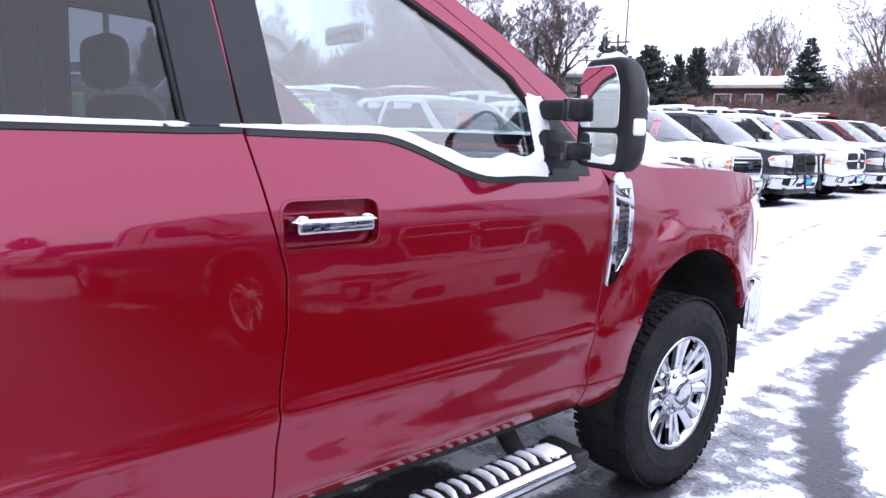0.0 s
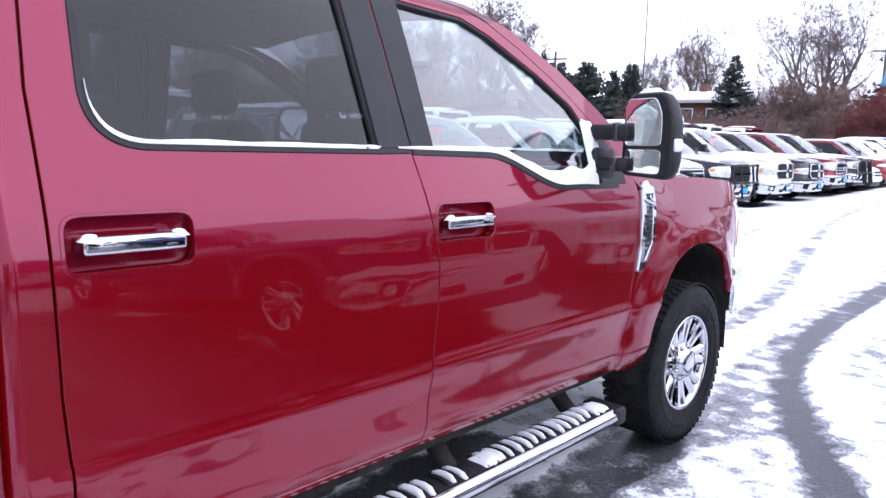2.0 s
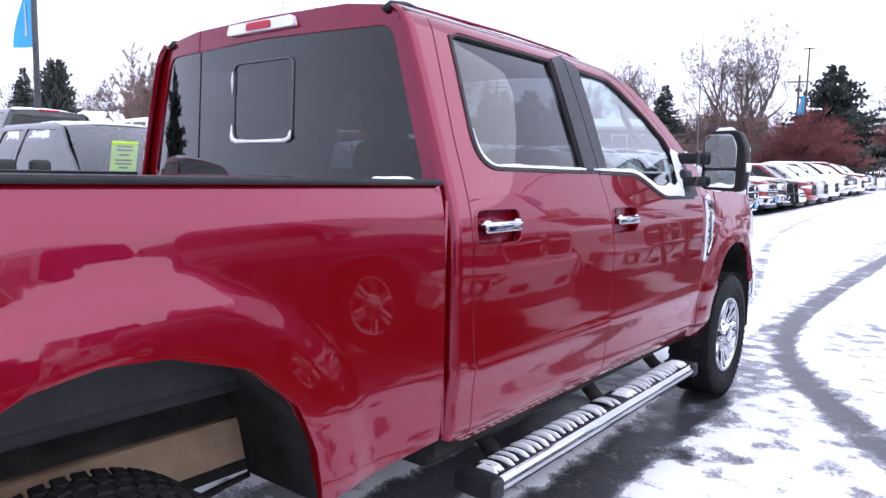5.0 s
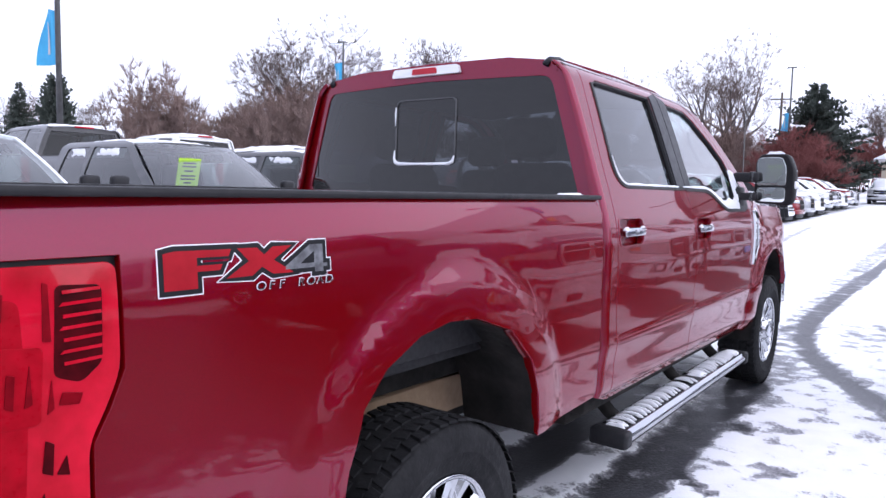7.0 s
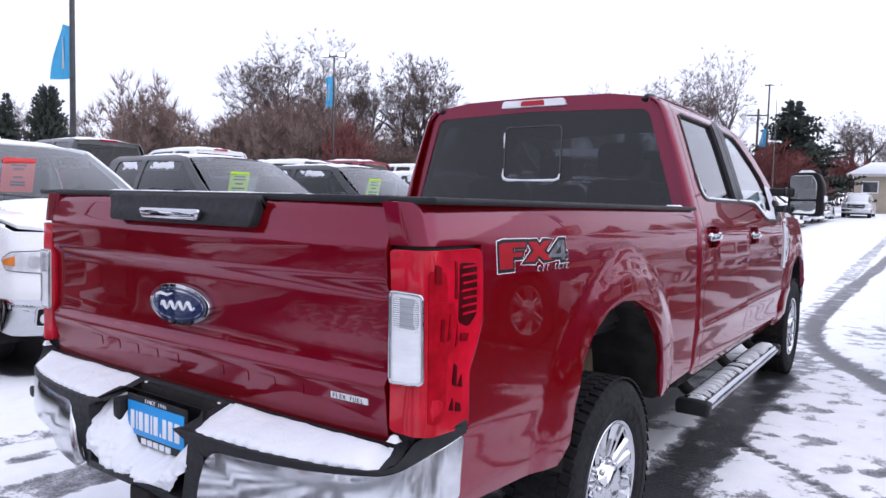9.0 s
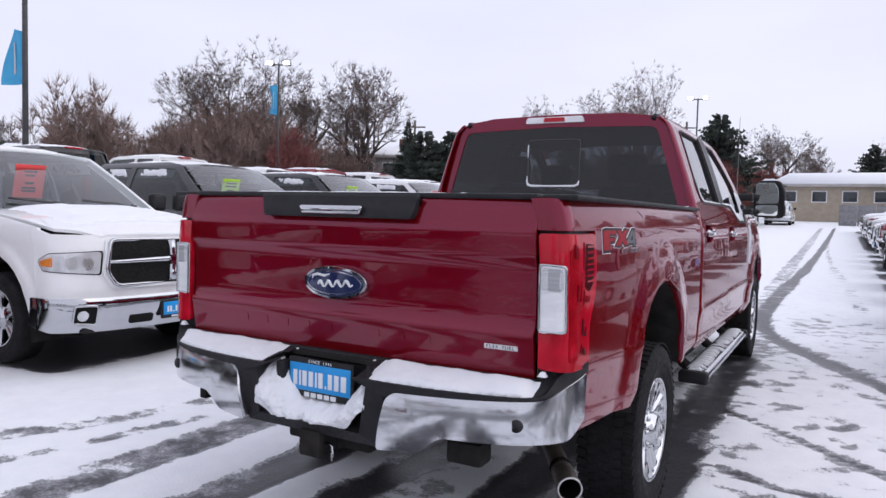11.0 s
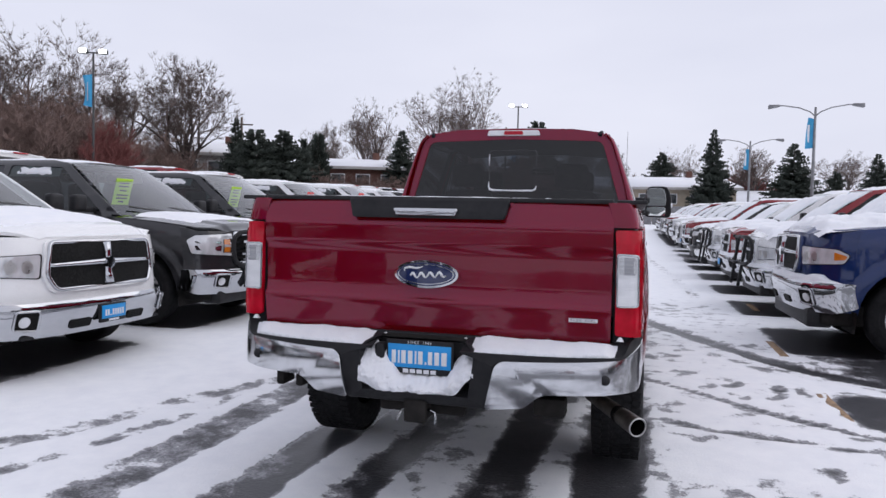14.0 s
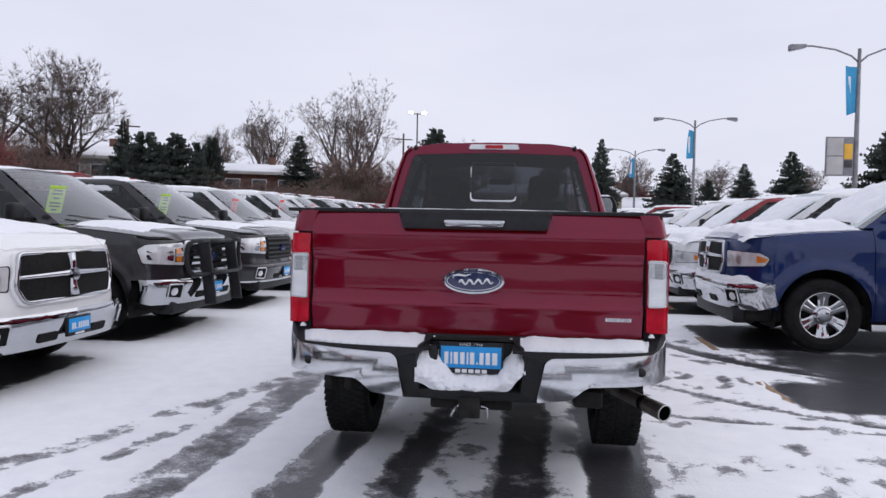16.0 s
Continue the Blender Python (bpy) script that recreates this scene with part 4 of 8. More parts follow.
def arc_table(pts, n=200):
    """A smooth plan curve through points, by its length."""
    p = [Vector(a) for a in pts]
    p = [p[0] * 2 - p[1]] + p + [p[-1] * 2 - p[-2]]
    out = []
    for i in range(1, len(p) - 2):
        for k in range(24):
            t = k / 24
            out.append(0.5 * ((2 * p[i]) + (-p[i - 1] + p[i + 1]) * t + (2 * p[i - 1] - 5 * p[i] + 4 * p[i + 1] - p[i + 2]) * t * t + (-p[i - 1] + 3 * p[i] - 3 * p[i + 1] + p[i + 2]) * t ** 3))
    out.append(p[-2])
    d = np.concatenate([[0], np.cumsum([(b - a).length for a, b in zip(out, out[1:])])])
    xs, ys = [v.x for v in out], [v.y for v in out]
    return (lambda u: (float(np.interp(u, d, xs)), float(np.interp(u, d, ys)))), float(d[-1])


FB, FB_LEN = arc_table([(0.0, 6.25), (0.45, 6.235), (0.78, 6.16), (0.93, 6.02), (0.965, 5.82)])
for s in (1, -1):
    fb = lambda u, z, s=s: (s * FB(u)[0], FB(u)[1] - 0.02 * ((z - 0.68) / 0.14) ** 2, z)
    panel("front_bumper", [(0.0, 0.55), (FB_LEN * 0.8, 0.53), (FB_LEN, 0.60), (FB_LEN, 0.76), (FB_LEN * 0.85, 0.80), (0.0, 0.80)], fb, CHROME, truck, 0.05, 0.03, (), 0.03, s > 0, "chrome front bumper")

# floor pan and chassis
bm = box(-0.80, 0.80, 2.30, 4.80, 0.50, 0.62, 0.02)
add_box(bm, -0.50, 0.50, 0.10, 6.0, 0.48, 0.66, 0.02)
add_box(bm, -0.88, 0.88, 2.30, 4.70, 0.46, 0.56, 0.03)
add_box(bm, 0.44, 0.72, 2.45, 3.25, 0.34, 0.52, 0.03)
part("chassis", bm, UNDERBODY, truck)
for y, z in ((R_HUB, R_HUB_Z), (F_HUB, HUB_Z)):
    part("axle", tube([(-0.75, y, z), (-0.14, y, z), (-0.1, y, z), (0.1, y, z), (0.14, y, z), (0.75, y, z)], [0.05, 0.06, 0.15, 0.15, 0.06, 0.05], 14), UNDERBODY, truck)

# ---- load bed
TAIL_LOOP = [(0.240, 1.272), (0.243, 1.085), (0.215, 1.02), (0.186, 0.965), (0.186, 0.815), (-0.070, 0.825), (-0.070, 1.272)]
for s in (1, -1):
    f, flip = wrap_f(s, 0.012, 0.05), s < 0
    cut = [(0.252, 1.284), (0.255, 1.083), (0.226, 1.013), (0.198, 0.962), (0.198, 0.80)]
    loop = [(2.222, 0.585), (2.222, 1.388), (-0.078, 1.388), (-0.078, 1.284)] + cut + [(0.09, 0.80), (0.09, 0.60), (0.70, 0.56)] + R_ARCH
    bs = panel("bedside", loop, f, RED, truck, 0.028, 0.016, (), 0.035, flip, "ruby red load bed side with flared arch")
    # dark recess behind the lamp, lens and its inner structure
    panel("lamp_recess", [(0.262, 1.295), (0.262, 0.79), (-0.078, 0.79), (-0.078, 1.295)], offset_surface(f, -0.020, flip), DECAL_BLACK, bs, 0.04, 0.03, (), 0.01, flip)
    tl = panel("tail_light", rounded(TAIL_LOOP, [0.02, 0.04, 0.05, 0.04, 0.015, 0.012, 0.012]), offset_surface(f, 0.006, flip), LAMP_RED, truck, 0.025, 0.012, (), 0.03, flip, "red tail light lens with clear reverse lamp")
    rl = panel("reverse_lens", rounded([(-0.066, 1.172), (0.016, 1.168), (0.018, 0.952), (-0.066, 0.948)], 0.012), offset_surface(f, 0.011, flip), LAMP_CLEAR, tl, 0.02, 0.012, (), 0.01, flip, "clear ribbed reverse lens")
    rim = [offset_surface(f, 0.013, flip)(*q) for q in rounded([(-0.066, 1.172), (0.016, 1.168), (0.018, 0.952), (-0.066, 0.948)], 0.012)]
    part("lens_bezel", tube(rim + rim[:1], 0.0042, 6, False), CHROME, tl, "bright lens surround")
    panel("lens_rib", rounded([(-0.058, 1.160), (0.008, 1.157), (0.009, 1.085), (-0.058, 1.086)], 0.012), offset_surface(f, 0.0122, flip), LAMP_RIB, tl, 0.03, 0.015, (), 0.002, flip, "finely ribbed upper lens")
    panel("deep_lens", rounded([(0.030, 1.225), (0.085, 1.220), (0.095, 1.05), (0.085, 0.855), (0.032, 0.850)], 0.015), offset_surface(f, 0.0075, flip), LAMP_MID, tl, 0.03, 0.015, (), 0.004, flip)
    panel("lamp_chamber", rounded([(0.134, 1.092), (0.176, 1.075), (0.212, 1.105), (0.214, 1.236), (0.140, 1.240)], 0.012), offset_surface(f, 0.0072, flip), LAMP_DARK, tl, 0.03, 0.015, (), 0.003, flip, "dark reflector chamber")
    for k in range(7):
        z = 1.108 + 0.0195 * k
        part("red_fin", plate_poly([(0.150 - 0.006 * (k % 2), z), (0.211, z + 0.003), (0.211, z + 0.0085), (0.150, z + 0.006)], offset_surface(f, 0.0075, flip), 0.0022, flip), LAMP_RED, tl)
    panel("lamp_block", rounded([(0.040, 1.022), (0.112, 1.018), (0.118, 1.142), (0.046, 1.150)], 0.01), offset_surface(f, 0.0088, flip), LAMP_MID, tl, 0.03, 0.015, (), 0.003, flip)
    cells = [((0.118, 1.152), (0.131, 1.150), (0.129, 1.243), (0.121, 1.246)), ((0.044, 1.196), (0.060, 1.190), (0.064, 1.232), (0.046, 1.240)), ((0.122, 1.032), (0.133, 1.040), (0.130, 1.088)),
             ((0.140, 1.044), (0.172, 1.040), (0.178, 1.058), (0.146, 1.064)), ((0.112, 0.938), (0.128, 0.930), (0.131, 0.982), (0.118, 0.990)), ((0.134, 0.930), (0.154, 0.924), (0.150, 0.958)),
             ((0.100, 0.876), (0.118, 0.870), (0.114, 0.904)), ((0.126, 0.868), (0.150, 0.862), (0.146, 0.884), (0.130, 0.890)), ((0.060, 1.056), (0.072, 1.050), (0.076, 1.104), (0.064, 1.108)), ((0.088, 1.050), (0.100, 1.054), (0.097, 1.118))]
    for q in cells:
        a, c = q[0]
        part("reflector_cell", plate_poly(rounded(list(q), 0.0015), offset_surface(f, 0.0100 if a < 0.10 and c > 1.01 else 0.0078, flip), 0.0008, flip), LAMP_DARK if c < 1.0 else LAMP_DEEP, tl)
    for k in range(17):
        z = 1.076 + 0.0053 * k
        part("lens_flute", plate_poly([(-0.058, z), (0.008, z), (0.008, z + 0.0024), (-0.058, z + 0.0024)], offset_surface(f, 0.0130, flip), 0.0014, flip), LAMP_CLEAR, tl)
    # rail cap, inner side, housing
    bm = bmesh.new()
    add_box(bm, *sorted((s * 0.83, s * 0.953)), 0.02, 2.222, 1.384, 1.402, 0.006, 2)
    part("bed_rail", bm, BLACK_PLASTIC, truck, "black plastic rail cap")
    part("bed_inner_wall", box(*sorted((s * 0.80, s * 0.83)), 0.04, 2.21, 0.90, 1.385, 0.008), BLACK_PLASTIC, truck)
    bm = bmesh.new()
    rows = [[bm.verts.new((s * x, y, z)) for y, z in [(R_ARCH[0][0] - 0.01, 0.52)] + R_ARCH] for x in (0.965, 0.66)]
    for i in range(len(rows[0]) - 1):
        bm.faces.new((rows[0][i], rows[0][i + 1], rows[1][i + 1], rows[1][i]))
    bm.faces.new([bm.verts.new((s * 0.60, y, z)) for y, z in [(0.72, 0.735)] + R_ARCH[2:9] + [(1.90, 0.715)]])
    part("wheel_housing", bm, UNDERBODY, truck)
    part("frame_rail", box(*sorted((s * 0.50, s * 0.575)), 0.30, 2.02, 0.56, 0.70, 0.012), RUSTY, truck, "rust-tinged tan frame rail")
    part("shock_absorber", tube([(s * 0.66, 1.02, 0.46), (s * 0.64, 0.99, 0.62), (s * 0.635, 0.985, 0.63), (s * 0.61, 0.95, 0.84)], [0.024, 0.024, 0.034, 0.034], 12), PALE_STEEL, truck, "pale grey shock absorber")
    for k in range(4):
        part("leaf_spring", tube([(s * 0.555, 0.62 + 0.10 * k, 0.50 - 0.012 * k), (s * 0.555, R_HUB - 0.02, 0.452 - 0.014 * k), (s * 0.555, 1.80 - 0.10 * k, 0.50 - 0.012 * k)], 0.010, 6), UNDERBODY, truck)
    part("side_skirt", box(*sorted((s * 0.78, s * 0.905)), 0.10, 0.74, 0.56, 0.66, 0.02), UNDERBODY, truck)

part("bed_floor", box(-0.80, 0.80, 0.05, 2.22, 0.86, 0.92, 0.01), BLACK_PLASTIC, truck)
part("bed_front_wall", box(-0.945, 0.945, 2.19, 2.2215, 0.64, 1.375, 0.01), RED, truck)
snow_sheet("bed_snow", lambda u, v: (u, v, 0.92), truck, -0.78, 0.78, 0.1, 2.15, 0.05, 24, 30, 1.0, False, 0.2, "snow lying in the load bed")
snow_sheet("rail_snow", lambda u, v: (u, v, 1.402), truck, 0.86, 0.92, 1.95, 2.17, 0.008, 8, 24, 4.0, False, 0.4, "thin line of snow on the rail", 0.2)

# ---- tailgate
GATE_Y = spline_table([(0.74, 0.030), (0.79, 0.014), (0.86, 0.004), (0.915, -0.004), (0.936, -0.012), (0.950, 0.010), (1.00, 0.014), (1.15, 0.012), (1.168, 0.010), (1.180, -0.004),
                       (1.27, -0.010), (1.290, -0.010), (1.302, -0.002), (1.335, 0.002), (1.375, 0.010), (1.40, 0.030)], 0.7, 1.45, 0.006)


def gate_f(x, z):
    return (x, GATE_Y(z) + 0.012 * (abs(x) / 0.82) ** 4, z)


gate = panel("tailgate", rounded([(-0.818, 0.775), (0.818, 0.775), (0.818, 1.388), (-0.818, 1.388)], 0.012), gate_f, RED, truck, 0.022, 0.016, (), 0.035, False, "ruby red tailgate, closed")
part("gate_inner", box(-0.81, 0.81, 0.045, 0.085, 0.79, 1.38, 0.01), BLACK_PLASTIC, gate)
part("gate_cap", box(-0.815, 0.815, 0.012, 0.09, 1.384, 1.404, 0.006), BLACK_PLASTIC, gate, "black tailgate top cap")
app = [(-0.375, 1.398), (0.375, 1.398), (0.352, 1.308), (-0.352, 1.308)]
panel("handle_panel", rounded(app, 0.012), lambda x, z: (x, -0.022 - 0.010 * smooth01((1.37 - z) / 0.05) + 0.02 * smooth01((z - 1.385) / 0.015), z), BLACK_PLASTIC, gate, 0.03, 0.015, (), 0.05, False, "black tailgate applique")
bm = bmesh.new()
add_box(bm, -0.142, 0.142, -0.058, -0.030, 1.318, 1.352, 0.010, 3)
for v in bm.verts:
    if v.co.z > 1.335:
        v.co.x *= 1.0 + 0.06
part("gate_handle", bm, CHROME, gate, "chrome tailgate handle")
# oval badge: chrome rim, navy field, a plain pale stroke
def oval(a, b, n=40):
    return [(a * math.cos(2 * math.pi * k / n), 1.054 + b * math.sin(2 * math.pi * k / n)) for k in range(n)]


badge = panel("oval_badge", oval(0.150, 0.0625), lambda x, z: (x, -0.014 - 0.010 * (1 - (x / 0.15) ** 2), z), CHROME, gate, 0.03, 0.012, (), 0.03, False, "oval chrome-rimmed navy badge")
panel("badge_field", oval(0.138, 0.052), lambda x, z: (x, -0.0175 - 0.010 * (1 - (x / 0.15) ** 2), z), BADGE_BLUE, badge, 0.03, 0.012, (), 0.005, False)
panel("badge_line", oval(0.131, 0.046), lambda x, z: (x, -0.0185 - 0.010 * (1 - (x / 0.15) ** 2), z), CHROME, badge, 0.03, 0.012, [oval(0.128, 0.043)], 0.003, False)
sw = lambda x, z: (x, -0.0185 - 0.010 * (1 - (x / 0.15) ** 2), z)
wave = [(-0.070 + 0.165 * k / 40, 1.046 + 0.011 * math.sin(k * 0.62) + 0.010 * k / 40) for k in range(41)]
part("badge_stroke", tube([Vector(sw(x, z)) for x, z in wave], [0.0025 + 0.0042 * abs(math.sin(k * 0.31 + 0.5)) for k in range(41)], 6), WHITE_INK, badge, "pale wavy stroke")
part("badge_stroke", tube([Vector(sw(x, z)) for x, z in [(-0.100, 1.066), (-0.098, 1.078), (-0.075, 1.084), (-0.04, 1.080), (-0.012, 1.088)]], [0.003, 0.0045, 0.0055, 0.0050, 0.002], 6), WHITE_INK, badge)
# raised bars where the embossed writing runs, and a small fuel badge
for k in range(10):
    if k != 5:
        x = -0.505 + 0.112 * k
        part("embossed_bar", plate_poly(rounded([(x - 0.036, 0.860), (x + 0.036, 0.860), (x + 0.036, 0.892), (x - 0.036, 0.892)], 0.006), gate_f, 0.0022, False), RED, gate)
fb = part("fuel_badge", plate_poly([(0.642, 0.874), (0.764, 0.874), (0.764, 0.890), (0.642, 0.890)], gate_f, 0.004, False), WHITE_INK, gate, "small chrome fuel badge")
word("letter", "FLEX FUEL", 0.0165, Matrix(((1, 0, 0, 0.703), (0, 0, -1, GATE_Y(0.882) + 0.012 * (0.642 / 0.82) ** 4 - 0.0062), (0, 1, 0, 0.882), (0, 0, 0, 1))), DECAL_BLACK, fb, 0.0122)
for x in (-0.19, 0.19):
    part("sill_bolt", tube([(x, -0.008, 0.770), (x, 0.004, 0.770)], 0.008, 8), DULL_STEEL, truck)
snow_sheet("gate_snow", lambda u, v: (u, v, 1.402), gate, -0.80, 0.80, 0.012, 0.05, 0.006, 60, 6, 6.0, False, 0.5, "thin line of snow along the tailgate top", 0.2)

# ---- side decal: black-edged letters and words
deco = side_f(1)


def stroke(name, pts, mat, d, k=0.94):
    return panel(name, pts, offset_surface(deco, d), mat, decal, 0.03, 0.012, (), 0.001, False)


decal = thing("bed_decal", "", "")
decal.parent = truck
decal.name = "side_decal"
decal["label"] = "black-edged red and grey four-wheel-drive decal"
F_ = [(0.318, 1.198), (0.318, 1.296), (0.345, 1.302), (0.492, 1.300), (0.482, 1.276), (0.402, 1.277), (0.402, 1.262), (0.468, 1.262), (0.458, 1.241), (0.402, 1.241), (0.402, 1.198)]
X_ = [(0.468, 1.218), (0.532, 1.262), (0.500, 1.300), (0.560, 1.300), (0.580, 1.280), (0.605, 1.300), (0.668, 1.300), (0.612, 1.260), (0.672, 1.218), (0.604, 1.218), (0.572, 1.240), (0.545, 1.218)]
N4 = [(0.735, 1.212), (0.735, 1.226), (0.640, 1.226), (0.640, 1.240), (0.722, 1.300), (0.768, 1.300), (0.768, 1.242), (0.782, 1.242), (0.782, 1.226), (0.768, 1.226), (0.768, 1.212)]


def grow(pts, d):
    c = []
    n = len(pts)
    area = sum(a[0] * b[1] - b[0] * a[1] for a, b in zip(pts, pts[1:] + pts[:1]))
    for i in range(n):
        a, b, e = Vector(pts[i - 1]), Vector(pts[i]), Vector(pts[(i + 1) % n])
        u, v = (b - a).normalized(), (e - b).normalized()
        nn = Vector((u.y + v.y, -u.x - v.x))
        nn = nn.normalized() if nn.length > 1e-6 else Vector((u.y, -u.x))
        k = 1 / max(0.5, abs(nn.dot(Vector((u.y, -u.x)))))
        c.append(tuple(b + nn * d * k * (1 if area > 0 else -1)))
    return c


for pts, mat in ((F_, DECAL_RED), (X_, DECAL_RED), (N4, DECAL_SHADE)):
    pts = [(0.327 + (u - 0.318) * 0.86, 1.219 + (z - 1.212) * 0.74) for u, z in pts]
    stroke("letter_edge", grow(pts, 0.0098), WHITE_INK, 0.0008)
    stroke("letter_edge", grow(pts, 0.0076), DECAL_BLACK, 0.0014)
    stroke("letter", grow(pts, -0.0022), mat, 0.0020)
stroke("letter_hole", [(0.327 + (u - 0.318) * 0.86, 1.219 + (z - 1.212) * 0.74) for u, z in [(0.690, 1.243), (0.735, 1.243), (0.735, 1.276)]], DECAL_BLACK, 0.0026)
for k, c in enumerate("OFF ROAD"):
    if c != " ":
        lettering("letter_edge", c, 0.0265, Matrix(((0, 0, 1, side_x(0.537 + 0.0266 * k, 1.2025) + 0.0058), (1.25, 0, 0, 0.537 + 0.0266 * k), (0, 1, 0, 1.2025), (0, 0, 0, 1))), WHITE_INK, decal, 0.0005, shear=0.1)
        lettering("letter", c, 0.0215, Matrix(((0, 0, 1, side_x(0.537 + 0.0266 * k, 1.2025) + 0.0066), (1.25, 0, 0, 0.537 + 0.0266 * k), (0, 1, 0, 1.2025), (0, 0, 0, 1))), DECAL_BLACK, decal, 0.0008, shear=0.1)

# ---- rear bumper
RB, RB_LEN = arc_table([(0.0, -0.175), (0.30, -0.172), (0.55, -0.150), (0.74, -0.105), (0.86, -0.045), (0.935, 0.04), (0.957, 0.15)])
bumper = thing("rear_bumper", "", "")
bumper.parent = truck
bumper["label"] = "chrome rear bumper with snow on its step pads"
for s in (1, -1):
    # the inner wing turns up below a crease from its top corner to the lower step
    rb = lambda u, z, s=s: (s * RB(u)[0], RB(u)[1] + 0.012 * ((z - 0.645) / 0.09) ** 2 * (1 - 0.6 * smooth01((u - 0.8) / 0.15)) - 0.13 * max(0.0, (0.53 - u) * 0.576 + (0.600 - z) * 0.817), z)
    u1 = RB_LEN
    lo = [(0.315, 0.503), (0.475, 0.517), (0.525, 0.560), (0.56, 0.580), (0.80, 0.582), (1.00, 0.590), (u1, 0.640), (u1, 0.798), (1.0, 0.774), (0.92, 0.738), (0.88, 0.727), (0.60, 0.718), (0.38, 0.712), (0.352, 0.690)]
    panel("chrome_face", rounded(lo, 0.015), rb, SALTED_CHROME, bumper, 0.03, 0.015, (), 0.03, s < 0, "polished chrome bumper end")
    # black cover above the chrome
    cap_f = lambda u, z, s=s: (s * (RB(u)[0] - 0.0), RB(u)[1] + 0.004 + 0.02 * smooth01((z - 0.74) / 0.06), z)
    hi = [(0.20, 0.740), (0.345, 0.690), (0.38, 0.715), (0.60, 0.721), (0.88, 0.730), (0.92, 0.741), (1.0, 0.777), (u1, 0.801), (u1, 0.835), (0.98, 0.822), (0.94, 0.800), (0.91, 0.752), (0.88, 0.738), (0.24, 0.742)]
    panel("bumper_cover", hi, cap_f, BLACK_PLASTIC, bumper, 0.03, 0.015, (), 0.03, s < 0, "black plastic bumper cover")
    # step pad and its snow
    bm = bmesh.new()
    us = [0.20 + (u1 - 0.20) * k / 18 for k in range(19)]
    a = [bm.verts.new((s * RB(u)[0], RB(u)[1] + 0.012, 0.729 + 0.096 * smooth01((u - 0.87) / 0.10))) for u in us]
    b = [bm.verts.new((s * min(RB(u)[0], 0.90), 0.03 + 0.12 * smooth01((u - 0.9) / 0.15), 0.786 + 0.040 * smooth01((u - 0.86) / 0.10))) for u in us]
    for i in range(18):
        bm.faces.new((a[i], a[i + 1], b[i + 1], b[i]) if s > 0 else (a[i], b[i], b[i + 1], a[i + 1]))
    part("step_pad", bm, BLACK_PLASTIC, bumper)
    def pad_f(u, v, s=s):
        x, y = RB(u)
        jag = 0.007 * smooth01(3 * math.sin(u * 150) + 0.5) * max(0.0, 1 - 6 * v)
        return (s * x, y + 0.013 + jag + (0.012 - y - 0.017) * v, 0.731 + 0.055 * v)
    snow_sheet("pad_snow", pad_f, bumper, 0.235, 0.870, 0.0, 0.97, 0.020, 150, 16, 2.0 * s, s < 0, 0.10, "snow on the bumper step", 0.10, 0.004)
    part("parking_sensor", tube([(s * 0.805, RB(0.84)[1] - 0.016, 0.648), (s * 0.803, RB(0.84)[1] + 0.03, 0.648)], 0.021, 16), BLACK_PLASTIC, bumper)
    snow_sheet("corner_snow", lambda u, v: (s * u, v, 0.812), bumper, 0.845, 0.875, -0.015, 0.012, 0.010, 8, 8, 3, s < 0, 0.1, "", 0.3)
# recessed middle with the plate
bm = bmesh.new()
ring_o = [(-0.345, -0.172, 0.690), (-0.215, -0.080, 0.772), (0.215, -0.080, 0.772), (0.345, -0.172, 0.690), (0.318, -0.135, 0.500), (-0.318, -0.135, 0.500)]
ring_m = [(-0.262, -0.160, 0.728), (-0.20, -0.070, 0.770), (0.20, -0.070, 0.770), (0.262, -0.160, 0.728), (0.240, -0.165, 0.545), (-0.240, -0.165, 0.545)]
ring_i = [(-0.225, -0.03, 0.735), (-0.19, -0.03, 0.755), (0.19, -0.03, 0.755), (0.225, -0.03, 0.735), (0.225, -0.05, 0.575), (-0.225, -0.05, 0.575)]
ro, rm, ri = ([bm.verts.new(p) for p in r] for r in (ring_o, ring_m, ring_i))
for k in range(6):
    n = (k + 1) % 6
    if k != 1:
        bm.faces.new((ro[k], ro[n], rm[n], rm[k]))
    bm.faces.new((rm[k], rm[n], ri[n], ri[k]))
bm.faces.new(ri)
bmesh.ops.recalc_face_normals(bm, faces=bm.faces)
part("plate_recess", bm, BLACK_PLASTIC, bumper, "black recess round the plate", angle=20)
part("bumper_beam", box(-0.34, 0.34, -0.13, 0.05, 0.49, 0.56, 0.02), BLACK_PLASTIC, bumper)
part("bumper_core", box(-0.78, 0.78, -0.02, 0.06, 0.60, 0.775, 0.02), UNDERBODY, bumper)
part("gate_sill", box(-0.84, 0.84, 0.0, 0.06, 0.745, 0.785, 0.01), BLACK_PLASTIC, bumper)
plate = part("dealer_plate", box(-0.155, 0.155, -0.092, -0.084, 0.612, 0.764, 0.004), BLACK_PLASTIC, bumper, "blue dealer plate in a black frame")
part("plate_face", box(-0.146, 0.146, -0.0955, -0.0915, 0.640, 0.744, 0.002), PLATE_BLUE, plate, "blue plate face")
word("letter", "SINCE 1946", 0.017, Matrix(((1, 0, 0, 0.0), (0, 0, -1, -0.0930), (0, 1, 0, 0.753), (0, 0, 0, 1))), WHITE_INK, plate, 0.0115)
